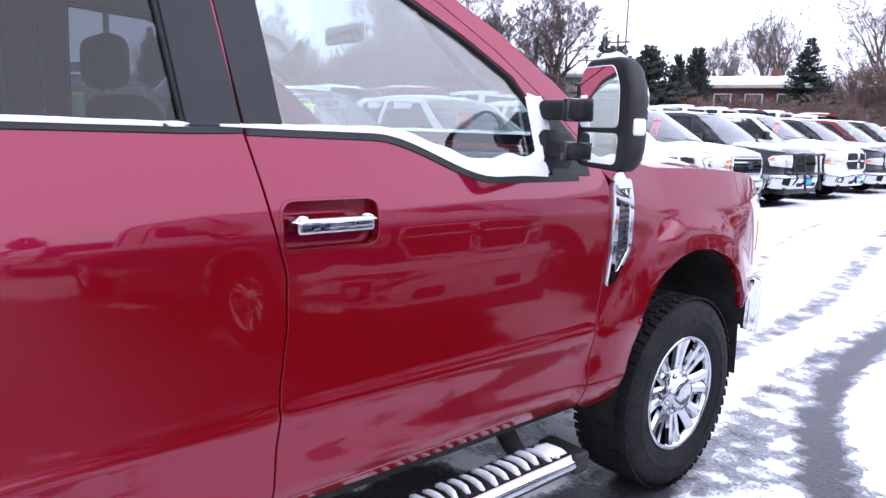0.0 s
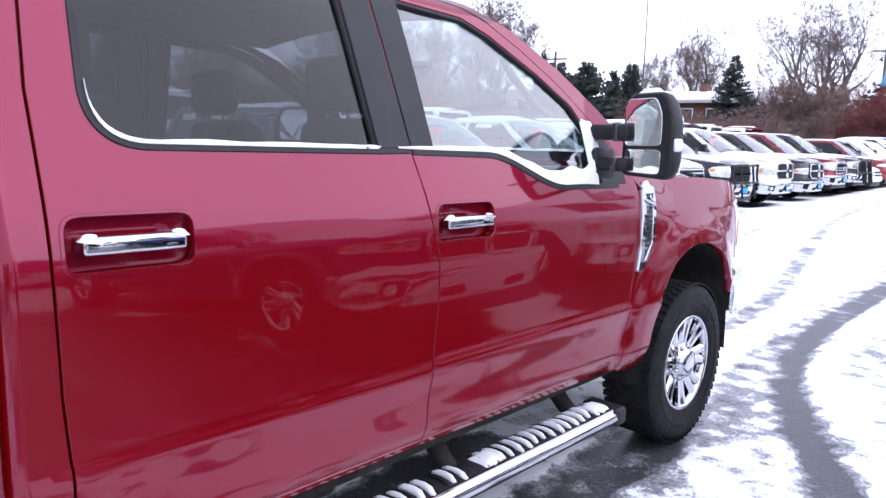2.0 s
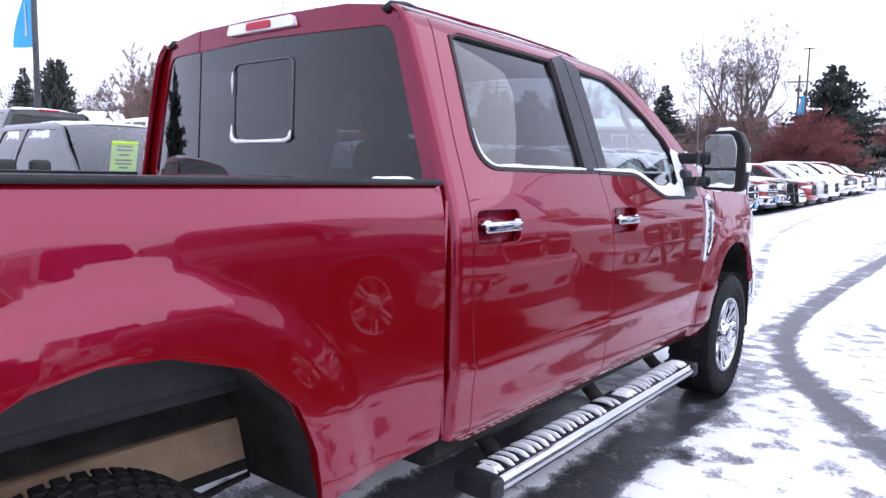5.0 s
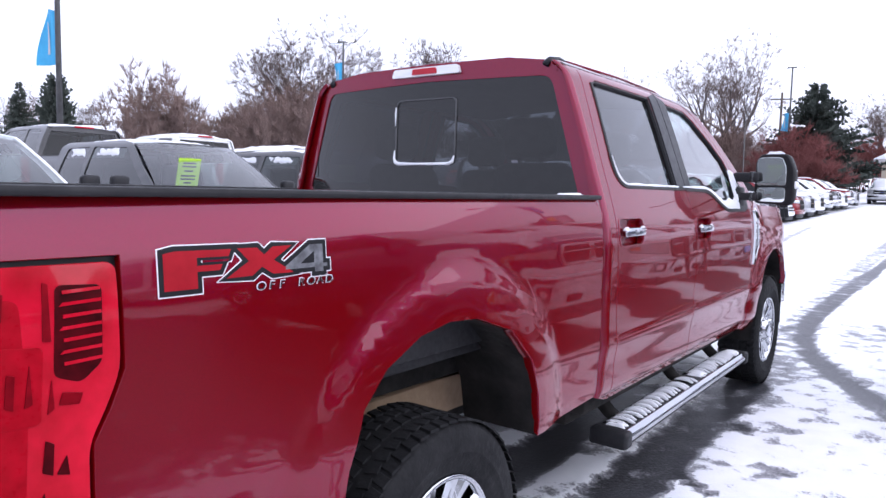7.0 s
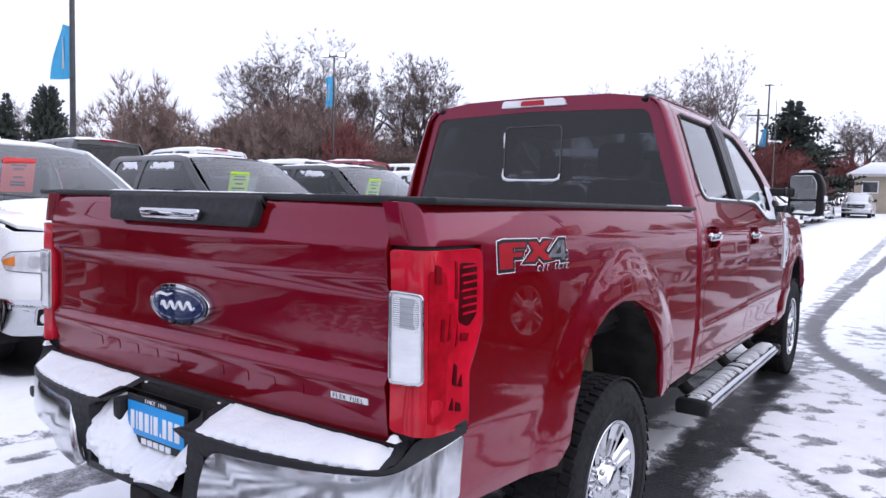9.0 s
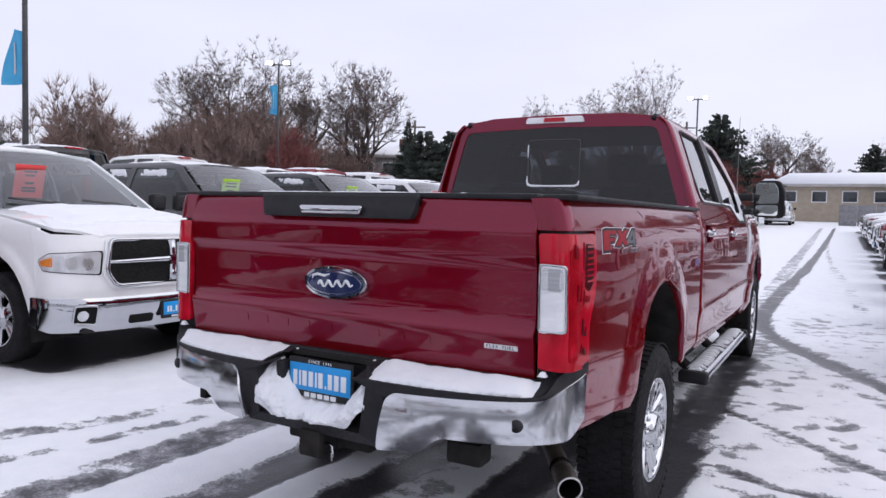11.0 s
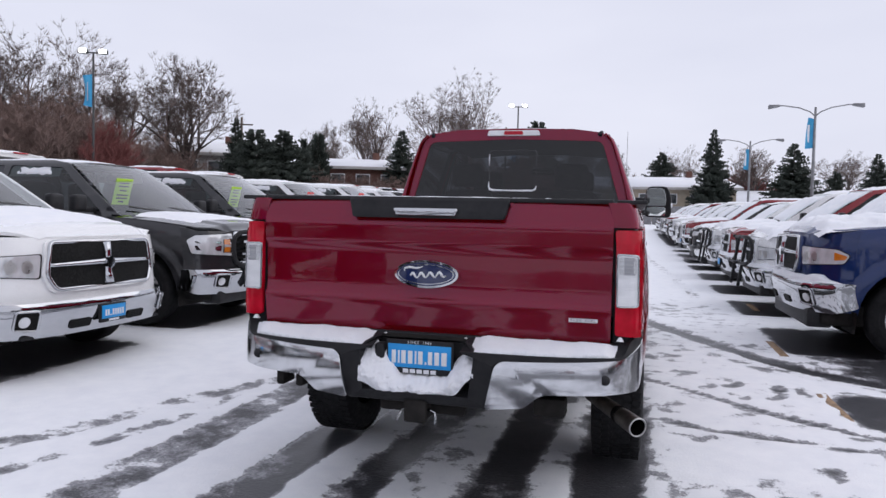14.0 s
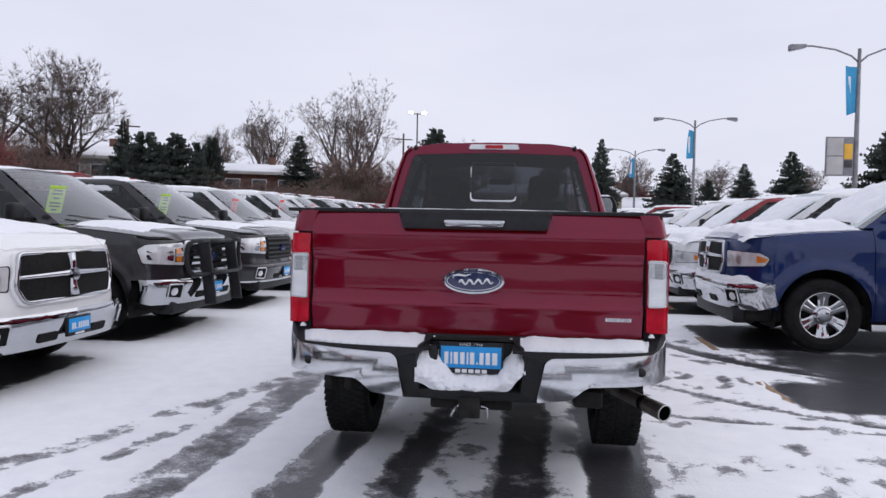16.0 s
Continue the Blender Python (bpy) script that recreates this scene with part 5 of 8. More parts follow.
for k, w in enumerate((0.024, 0.010, 0.026, 0.026, 0.010, 0.026, 0.009, 0.024, 0.026, 0.030)):
    x = -0.128 + sum((0.024, 0.010, 0.026, 0.026, 0.010, 0.026, 0.009, 0.024, 0.026, 0.030)[:k]) + 0.0055 * k
    h = 0.012 if k == 6 else 0.058
    part("plate_bar", box(x, x + w * 0.82, -0.0972, -0.0950, 0.658, 0.658 + h, 0.0015), WHITE_INK, plate)
for k in range(5):
    part("plate_bar", box(-0.075 + 0.032 * k, -0.050 + 0.032 * k, -0.0945, -0.0915, 0.616, 0.634, 0.001), WHITE_INK, plate)
part("hitch_socket", box(-0.205, -0.160, -0.115, -0.05, 0.672, 0.745, 0.012), BLACK_PLASTIC, bumper, "black trailer socket")
# drifted snow in the recess
def drift(a, b):
    x = -0.262 + 0.524 * a
    side = smooth01((abs(x) - 0.09) / 0.15)
    lump = 0.030 * noise.noise(Vector((x * 11, 3, 1))) + 0.014 * noise.noise(Vector((x * 34, 3, 1)))
    edge = smooth01((abs(x) - 0.20) / 0.062)
    top = 0.618 + 0.130 * side + lump * (0.8 + side) * (1 - edge) + 0.030 * smooth01((-0.07 - x) / 0.05) - 0.030 * edge ** 2
    low = 0.546 + (0.085 if x > 0 else 0.035) * smooth01((abs(x) - 0.15) / 0.112) ** 1.5 + 0.006 * noise.noise(Vector((x * 25, 1, 5)))
    z = low + (top - low) * b
    bulge = math.sin(math.pi * min(1.0, b * 0.9 + 0.1))
    y = -0.155 + 0.095 * b ** 1.5 - 0.030 * bulge + 0.020 * noise.noise(Vector((x * 16, z * 16, 2))) + 0.012 * noise.noise(Vector((x * 42, z * 42, 2))) + 0.006 * noise.noise(Vector((x * 95, z * 95, 7)))
    return (x, y, z)


part("drifted_snow", grid_mesh(drift, 120, 34), SNOW, bumper, "snow drifted round the plate", angle=80)
# hitch receiver, chain loops, tow hooks, exhaust
bm = bmesh.new()
for a in ((-0.045, 0.045, 0.495, 0.505), (-0.045, 0.045, 0.415, 0.425), (-0.045, -0.035, 0.42, 0.50), (0.035, 0.045, 0.42, 0.50)):
    add_box(bm, a[0], a[1], -0.14, 0.05, a[2], a[3], 0.002)
add_box(bm, -0.052, 0.052, -0.15, -0.12, 0.408, 0.512, 0.012)
add_box(bm, -0.042, 0.042, 0.04, 0.05, 0.42, 0.5)
part("hitch_receiver", bm, UNDERBODY, truck)
part("hitch_plate", box(-0.20, 0.20, -0.04, 0.02, 0.425, 0.475, 0.012), UNDERBODY, truck)
part("hitch_pin", tube([(-0.08, -0.11, 0.435), (-0.055, -0.11, 0.462), (0.06, -0.11, 0.462), (0.085, -0.115, 0.455), (0.088, -0.12, 0.405)], 0.006, 8), CHROME, truck)
part("hitch_pin", tube([(-0.09, -0.12, 0.41), (-0.065, -0.115, 0.455)], 0.007, 8), DULL_STEEL, truck)
part("spare_wheel", box(-0.36, 0.36, 0.30, 1.00, 0.44, 0.62, 0.09, 4), UNDERBODY, truck)
part("exhaust_bracket", box(0.50, 0.64, 0.0, 0.10, 0.445, 0.53, 0.015), UNDERBODY, truck)
for x in (-0.72, -0.62):
    part("hanger", box(x - 0.02, x + 0.02, -0.02, 0.1, 0.49, 0.60, 0.01), UNDERBODY, truck)
bm = bmesh.new()
ex = Vector((0.945, 0.060, 0.425))
d = Vector((0.52, -0.84, -0.10)).normalized()
add_tube(bm, [ex - d * 0.42, ex - d * 0.2, ex - d * 0.06, ex], [0.032, 0.036, 0.041, 0.042], 24, cap=False)
tip = part("exhaust_tip", bm, surface("sooty_steel", (0.06, 0.05, 0.045), (0.20, 0.18, 0.16), 14, (0.3, 0.5), 0.8, bump=0.15), truck, "dark sooty steel exhaust tip", angle=50)
part("tip_rim", tube([ex + d * 0.052 * 0 + (Matrix.Rotation(2 * math.pi * k / 24, 3, d) @ d.orthogonal().normalized()) * 0.0398 for k in range(25)], 0.0035, 6, False), DULL_STEEL, tip)
# near-black bore: the dark of the hollow pipe is put into its colour
bm = tube([ex - d * 0.16, ex], 0.0385, 20, False)
add_tube(bm, [ex - d * 0.165, ex - d * 0.16], 0.0385, 20)
part("tip_bore", bm, BORE_BLACK, tip)

# ---- wheels
SPOKES = 8


def make_wheel(parent, m, name="wheel", big=True, spokes=SPOKES, r_t=0.410, r_rim=0.238, half=0.132, rim_mat=None, cap_mat=None, tread=True, plain=False):
    """Wheel with its face to +x: tyre with tread blocks, rim, spokes, hub."""
    w = thing(name, "", "")
    w.parent = parent
    w.matrix_basis = m
    sc = r_t / 0.410
    bm = bmesh.new()
    k = half / 0.132
    prof = [(-0.110, 0.238), (-0.128, 0.262), (-0.135, 0.300), (-0.137, 0.335), (-0.128, 0.375), (-0.112, 0.393), (-0.06, 0.399), (0.0, 0.400), (0.06, 0.399), (0.112, 0.393), (0.128, 0.375),
            (0.137, 0.335), (0.136, 0.318), (0.1385, 0.314), (0.1385, 0.308), (0.135, 0.304), (0.133, 0.282), (0.128, 0.262), (0.110, 0.238)]
    add_lathe(bm, [(a * k, b * sc) for a, b in prof], 48 if big else 14 if plain else 24)
    tyre = part("tyre", bm, RUBBER, w, "worn black all-terrain tyre", angle=50)
    if tread:
        bm = bmesh.new()
        n = 58
        for row, x in enumerate((-0.102, -0.056, 0.0, 0.056, 0.102)):
            for i in range(n):
                a = 2 * math.pi * (i + 0.5 * (row % 2)) / n
                tw = 0.20 * (1 if row % 2 else -1)
                mm = Matrix.Rotation(a, 4, "X") @ Matrix.Translation((x * k, 0, 0.397 * sc)) @ Matrix.Rotation(tw, 4, "Z")
                hw = 0.021 if abs(x) < 0.1 else 0.024
                vs = [bm.verts.new(mm @ Vector((p * hw * k * (0.9 if t else 1), q * 0.0168 * sc * (0.86 if t else 1), t * 0.007))) for t in (0, 1) for p, q in ((-1, -1), (1, -1), (1, 1), (-1, 1))]
                for q in ((4, 5, 6, 7), (0, 1, 5, 4), (1, 2, 6, 5), (2, 3, 7, 6), (3, 0, 4, 7)):
                    bm.faces.new([vs[j] for j in q])
        part("tread", bm, RUBBER, tyre, smooth=False)
    rm = rim_mat or CHROME
    g = r_rim / 0.238
    bm = bmesh.new()
    add_lathe(bm, [(a * k, b * g) for a, b in [(0.104, 0.243), (0.118, 0.246), (0.124, 0.240), (0.120, 0.230), (0.100, 0.222), (0.04, 0.214), (-0.11, 0.210)]], 48 if big else 14 if plain else 24)
    rim = part("rim", bm, rm, w, "bright alloy rim", angle=50)
    bm = bmesh.new()
    if plain:
        add_lathe(bm, [(0.100 * k, 0.23 * g), (0.085 * k, 0.16 * g), (0.10 * k, 0.08 * g), (0.11 * k, 0.0001)], 16)
        part("wheel_cover", bm, rm, w)
        return w
    add_lathe(bm, [(0.0, 0.0001), (0.0, 0.213 * g)], 28)
    part("brake_disc", bm, UNDERBODY, w)
    bm = bmesh.new()
    for i in range(spokes):
        a0 = 2 * math.pi * i / spokes
        for e in (-1, 1):
            sec = []
            for r, x, hw, off in ((0.070, 0.085, 0.019, 0.014), (0.120, 0.092, 0.015, 0.018), (0.180, 0.100, 0.015, 0.026), (0.228, 0.110, 0.019, 0.034)):
                hw *= 1.72 if big else 2.1
                sec.append([(x * k - 0.03, (e * off - hw) * g, r * g), (x * k - 0.006, (e * off - hw) * g, r * g), (x * k + 0.004, (e * off - hw * 0.45) * g, r * g), (x * k + 0.004, (e * off + hw * 0.45) * g, r * g),
                            (x * k - 0.006, (e * off + hw) * g, r * g), (x * k - 0.03, (e * off + hw) * g, r * g)])
            mm = Matrix.Rotation(a0, 4, "X")
            vs = [[bm.verts.new(mm @ Vector(p)) for p in ring] for ring in sec]
            for a, b in zip(vs, vs[1:]):
                for j in range(5):
                    bm.faces.new((a[j], a[j + 1], b[j + 1], b[j]))
    bmesh.ops.recalc_face_normals(bm, faces=bm.faces)
    part("spokes", bm, rm, rim, angle=25)
    bm = bmesh.new()
    add_lathe(bm, [(a * k, b * g) for a, b in [(0.03, 0.108), (0.085, 0.106), (0.095, 0.098), (0.097, 0.080), (0.122, 0.074), (0.134, 0.064), (0.138, 0.042), (0.138, 0.0001)]], 28)
    part("hub_cap", bm, cap_mat or rm, w, angle=30)
    if big:
        for i in range(8):
            a = 2 * math.pi * (i + 0.5) / 8
            part("lug_nut", tube([(0.085, 0.083 * math.cos(a), 0.083 * math.sin(a)), (0.112, 0.083 * math.cos(a), 0.083 * math.sin(a))], 0.010, 6), CHROME, w)
    return w


for y, z in ((R_HUB - 0.02, R_HUB_Z), (F_HUB, HUB_Z)):
    make_wheel(truck, pose(0.845, y, z, 17 * y, 0, 0), r_t=0.415)
    make_wheel(truck, pose(-0.845, y, z, 0, 0, 180), r_t=0.415)

# ---- running boards
for s in (1, -1):
    sb = thing("running_board", "", "")
    sb.parent = truck
    sb["label"] = "chrome-edged black running board with snow between its ribs"
    y0, y1 = 2.49, 4.60
    prof = [(0.825, 0.338), (0.825, 0.350), (0.840, 0.358), (0.955, 0.358), (0.968, 0.350)]
    bm = bmesh.new()
    rows = []
    for y in (y0 + 0.06, y1 - 0.06):
        rows.append([bm.verts.new((s * a, y, b)) for a, b in prof + [(0.955, 0.305), (0.845, 0.305)]])
    n = len(rows[0])
    for i in range(n):
        bm.faces.new((rows[0][i], rows[0][(i + 1) % n], rows[1][(i + 1) % n], rows[1][i]))
    bmesh.ops.recalc_face_normals(bm, faces=bm.faces)
    part("tread_plate", bm, BLACK_PLASTIC, sb, "ribbed black step plate")
    bm = bmesh.new()
    rows = []
    for y in (y0 + 0.05, y1 - 0.05):
        rows.append([bm.verts.new((s * a, y, b)) for a, b in ((0.962, 0.360), (0.972, 0.358), (0.990, 0.340), (0.995, 0.322), (0.985, 0.300), (0.965, 0.292), (0.955, 0.30))])
    for i in range(6):
        bm.faces.new((rows[0][i], rows[0][i + 1], rows[1][i + 1], rows[1][i]))
    bmesh.ops.recalc_face_normals(bm, faces=bm.faces)
    part("chrome_edge", bm, CHROME, sb, "chrome outer edge", angle=60)
    for a, b in ((y0 - 0.01, y0 + 0.07), (y1 - 0.07, y1 + 0.015)):
        part("end_cap", box(*sorted((s * 0.815, s * 0.998)), a, b, 0.285, 0.364, 0.018, 3), BLACK_PLASTIC, sb)
    for y in (2.75, 3.65, 4.42):
        bm = bmesh.new()
        add_tube(bm, [(s * 0.55, y, 0.50), (s * 0.70, y, 0.46), (s * 0.80, y, 0.36), (s * 0.86, y, 0.325)], [0.04, 0.04, 0.035, 0.03], 8)
        part("bracket", bm, UNDERBODY, sb)
    # ribs and the snow lying between them
    rib = bmesh.new()
    add_tube(rib, [(0, -0.006, 0), (0.025, 0.002, 0.004), (0.055, 0.006, 0.005), (0.085, 0.002, 0.004), (0.108, -0.008, 0)], [0.006, 0.009, 0.009, 0.009, 0.006], 6)
    rib_me = bpy.data.meshes.new("rib")
    rib.to_mesh(rib_me)
    rib_me.materials.append(RUBBER)
    flake = bmesh.new()
    pts = [(0.004, -0.004, 0.002), (0.025, 0.004, 0.007), (0.055, 0.008, 0.009), (0.085, 0.005, 0.008), (0.112, -0.006, 0.003)]
    add_tube(flake, pts, [0.008, 0.0145, 0.016, 0.0155, 0.010], 8)
    flake_me = bpy.data.meshes.new("snow_strip")
    for q in flake.faces:
        q.smooth = True
    flake.to_mesh(flake_me)
    flake_me.materials.append(SNOW)
    rng = random.Random(4)
    y = y0 + 0.10
    k = 0
    while y < y1 - 0.10:
        gap = 3.60 < y < 3.70
        if not gap:
            o = new("rib", rib_me)
            o.parent = sb
            o.matrix_basis = pose(s * 0.842, y, 0.357, 0, 0, 0 if s > 0 else 180)
            if rng.random() < 0.94:
                o = new("snow_strip", flake_me)
                o.parent = sb
                o.matrix_basis = pose(s * 0.842, y + 0.026, 0.355, 0, 0, (0 if s > 0 else 180) + rng.uniform(-3, 3)) @ Matrix.Diagonal((rng.uniform(0.9, 1.05), rng.uniform(0.62, 0.86), rng.uniform(0.8, 1.15), 1))
        y += 0.052
        k += 1
    if s > 0:
        for a, b in ((3.70, 3.82), (4.42, 4.55), (2.56, 2.62)):
            snow_sheet("pad_snow", lambda u, v: (u, v, 0.358), sb, 0.845, 0.965, a, b, 0.022, 14, 14, a, False, 0.3, "patch of snow on the step", 0.25)

# ---- towing mirrors
for s in (1, -1):
    mi = thing("towing_mirror", "", "")
    mi.parent = truck
    mi["label"] = "black towing mirror with snow on its cap"
    turn_in = Matrix.Translation((s * 1.143, 4.37, -0.013)) @ Matrix.Rotation(radians(-20 * s), 4, "Z") @ Matrix.Diagonal((1.04, 0.42, 1, 1)) @ Matrix.Translation((-s * 1.195, -4.37, 0))
    X = lambda a: s * (a + 0.035)
    out = rounded([(1.040, 1.385), (1.272, 1.375), (1.290, 1.430), (1.288, 1.600), (1.245, 1.690), (1.080, 1.692), (1.045, 1.650)], 0.035, 5)
    bm = bmesh.new()
    rings = []
    c = (1.16, 1.53)
    for y, k in ((4.31, 0.965), (4.318, 1.0), (4.36, 1.01), (4.42, 0.99), (4.48, 0.90), (4.52, 0.72), (4.535, 0.40)):
        rings.append([bm.verts.new((X(c[0] + (a - c[0]) * k - 0.03 * max(0, (y - 4.39))), y, c[1] + (b - c[1]) * k)) for a, b in out])
    n = len(out)
    for a, b in zip(rings, rings[1:]):
        for i in range(n):
            bm.faces.new((a[i], a[(i + 1) % n], b[(i + 1) % n], b[i]))
    bm.faces.new(rings[0])
    bm.faces.new(rings[-1])
    bmesh.ops.recalc_face_normals(bm, faces=bm.faces)
    part("housing", bm, BLACK_PLASTIC, mi, angle=50)
    tilt = lambda u, v: (X(u), 4.306 + 0.05 * (u - 1.05) * 1.0 + 0.02 * (v - 1.5), v)
    g1 = rounded([(1.058, 1.498), (1.243, 1.498), (1.243, 1.610), (1.215, 1.668), (1.075, 1.670), (1.058, 1.645)], 0.02)
    g2 = rounded([(1.060, 1.398), (1.240, 1.394), (1.243, 1.482), (1.060, 1.484)], 0.022)
    tilt0 = lambda u, v: (X(u), 4.298 - 0.06 * (v - 1.58), v)
    panel("mirror_glass", g1, tilt0, MIRROR, mi, 0.06, 0.03, (), 0.004, s < 0, "flat mirror glass")
    convex = lambda u, v: (X(u), 4.304 + 0.9 * ((u - 1.15) ** 2 + (v - 1.44) ** 2) * 1.0 - 0.006, v)
    panel("spot_mirror", g2, convex, MIRROR, mi, 0.02, 0.015, (), 0.006, s < 0, "convex spot mirror")
    part("mirror_divider", box(*sorted((X(1.050), X(1.250))), 4.3, 4.31, 1.485, 1.497, 0.003), BLACK_PLASTIC, mi)
    for z, h in ((1.535, 0.030), (1.412, 0.024)):
        part("arm", box(*sorted((X(0.86), X(1.015))), 4.34, 4.41, z - h, z + h, 0.016, 3), BLACK_PLASTIC, mi)
        part("arm_joint", box(*sorted((X(0.965), X(0.990))), 4.334, 4.416, z - h - 0.005, z + h + 0.005, 0.008, 2), GLOSS_BLACK, mi)
    part("turn_lamp", box(*sorted((X(1.255), X(1.297))), 4.34, 4.44, 1.475, 1.525, 0.014, 3), LAMP_CLEAR, mi, "clear marker lamp")
    fs = lambda u, v: (X(1.045 + 0.25 * u), 4.335 + 0.19 * v, 1.700 - 0.13 * smooth01((u - 0.50) / 0.50) ** 1.5 - 0.04 * v * v)
    snow_sheet("mirror_snow", fs, mi, 0.20, 0.95, 0.0, 0.9, 0.018, 24, 14, 5.0, s < 0, 0.2, "snow on the mirror cap", 0.14)
    for ob in mi.children:
        if not ob.name.startswith("arm"):
            ob.matrix_basis = turn_in
    # sail and the foot of the mirror on the door
    sail = panel("sail", [(4.37, 1.335), (4.56, 1.330), (4.54, 1.42), (4.40, 1.555), (4.37, 1.55)], offset_surface(side_f(s), 0.006, s < 0), BLACK_PLASTIC, mi, 0.04, 0.02, (), 0.02, s < 0)
    part("foot", box(*sorted((X(0.84), X(0.915))), 4.325, 4.47, 1.345, 1.475, 0.02), BLACK_PLASTIC, mi)

# snow along the right-hand window ledges
def ledge(name, pts, widths, seed, d=None):
    f = offset_surface(side_f(1), 0.004)
    bm = bmesh.new()
    rng = random.Random(seed)
    fine, ww = [], []
    for (a, b), w0, w1 in zip(zip(pts, pts[1:]), widths, widths[1:]):
        n = max(2, int(math.dist(a, b) / 0.014))
        for i in range(n):
            t = i / n
            fine.append((a[0] + (b[0] - a[0]) * t, a[1] + (b[1] - a[1]) * t))
            ww.append((w0 + (w1 - w0) * t) * (0.85 + 0.45 * noise.noise(Vector((fine[-1][0] * 9, fine[-1][1] * 9, seed)))))
    lo = [bm.verts.new(Vector(f(*p)) + Vector((0.004, 0, -0.002))) for p in fine]
    mid = [bm.verts.new(Vector(f(p[0], p[1] + w * 0.5)) + Vector((0.009, 0, 0))) for p, w in zip(fine, ww)]
    hi = [bm.verts.new(Vector(f(p[0], p[1] + w)) + Vector((-0.012, 0, 0))) for p, w in zip(fine, ww)]
    for i in range(len(fine) - 1):
        bm.faces.new((lo[i], lo[i + 1], mid[i + 1], mid[i]))
        bm.faces.new((mid[i], mid[i + 1], hi[i + 1], hi[i]))
    part(name, bm, SNOW, truck, "snow caught along the window ledge", angle=80)


ledge("window_snow", REAR_SWEEP[1:] + [(3.18, 1.449), (3.235, 1.449)], [0.006, 0.012, 0.018, 0.020, 0.020, 0.017, 0.015, 0.013] + [0.011] * (len(REAR_SWEEP) - 8) + [0.013, 0.036], 1)
ledge("window_snow", [(3.30, 1.452), (3.45, 1.450)] + FRONT_DIP + [(4.24, 1.336), (4.36, 1.331)], [0.006, 0.014] + [0.018 + 0.004 * k for k in range(11)] + [0.075, 0.10], 2)
fsn = offset_surface(side_f(1), 0.004)
snow_sheet("window_snow", fsn, truck, 4.315, 4.395, 1.340, 1.60, 0.020, 12, 30, 8.0, False, 0.25, "snow packed at the corner of the window", 0.2)

# aerial
part("aerial", tube([(0.82, 4.90, 1.36), (0.82, 4.90, 1.42), (0.82, 4.89, 2.30)], [0.012, 0.004, 0.002], 8), GLOSS_BLACK, truck)

# ---- cabin
for x in (-0.42, 0.42):
    for y in (2.72, 3.62):
        seat = thing("cab_seat", "", "")
        seat.parent = truck
        seat.matrix_basis = pose(x, y, 0)
        part("cushion", box(-0.25, 0.25, -0.05, 0.50, 0.85, 1.06, 0.06, 3), CLOTH, seat)
        bm = box(-0.25, 0.25, -0.10, 0.08, 1.02, 1.55, 0.07, 4)
        for v in bm.verts:
            v.co.y -= 0.20 * (v.co.z - 1.02)
            v.co.x *= 1 - 0.25 * smooth01((v.co.z - 1.3) / 0.3)
        part("backrest", bm, CLOTH, seat)
        part("headrest", box(-0.13, 0.13, -0.22, -0.10, 1.57, 1.76, 0.05, 4), CLOTH, seat)
        for e in (-0.06, 0.06):
            part("headrest_post", tube([(e, -0.14, 1.50), (e, -0.16, 1.60)], 0.007, 6), CHROME, seat)
bm = box(-0.80, 0.80, 4.30, 4.95, 1.05, 1.33, 0.08, 4)
add_box(bm, -0.16, 0.16, 4.18, 4.45, 0.9, 1.24, 0.04, 3)
part("dashboard", bm, DASH, truck)
bm = bmesh.new()
add_tube(bm, [(-0.42 + 0.19 * math.cos(a), 4.16 + 0.07 * math.sin(a), 1.27 + 0.18 * math.sin(a)) for a in [2 * math.pi * k / 32 for k in range(33)]], 0.016, 8, False)
add_tube(bm, [(-0.60, 4.16, 1.27), (-0.24, 4.16, 1.27)], 0.018, 8)
add_tube(bm, [(-0.42, 4.16, 1.27), (-0.42, 4.36, 1.15)], 0.03, 8)
part("steering_wheel", bm, GLOSS_BLACK, truck)
part("rear_view_mirror", box(-0.12, 0.12, 4.20, 4.23, 1.78, 1.85, 0.012, 3), GLOSS_BLACK, truck)
part("cab_floor", box(-0.86, 0.86, 2.30, 4.90, 0.62, 0.70, 0.02), UNDERBODY, truck)
part("headliner", grid_mesh(lambda u, v: (-0.66 + 1.32 * u, 2.32 + 1.55 * v, 1.955 - 0.04 * (2 * u - 1) ** 2), 8, 8), DASH, truck)
for s in (1, -1):
    part("door_trim", box(*sorted((s * 0.82, s * 0.86)), 2.45, 4.70, 0.70, 1.40, 0.02), DASH, truck)
    bm = bmesh.new()
    add_tube(bm, [(s * 0.70, 4.02, 1.80), (s * 0.69, 4.10, 1.74), (s * 0.71, 4.22, 1.64), (s * 0.74, 4.28, 1.60)], [0.012, 0.016, 0.016, 0.012], 8)
    part("grab_handle", bm, DASH, truck)

# ---------------------------------------------------------------- parked vehicles
WHITE_P = car_paint("white_paint", (0.84, 0.85, 0.86), 0.0, 0.25)
GREY_P = car_paint("dark_grey_paint", (0.022, 0.022, 0.025), 0.4, 0.25)
BLACK_P = car_paint("black_paint", (0.012, 0.012, 0.013), 0.2, 0.5)
BLUE_P = car_paint("blue_paint", (0.004, 0.019, 0.095), 0.4, 0.25)
MAROON_P = car_paint("maroon_paint", (0.20, 0.008, 0.014), 0.35, 0.5)
SILVER_P = car_paint("silver_paint", (0.42, 0.43, 0.45), 0.6, 0.5)
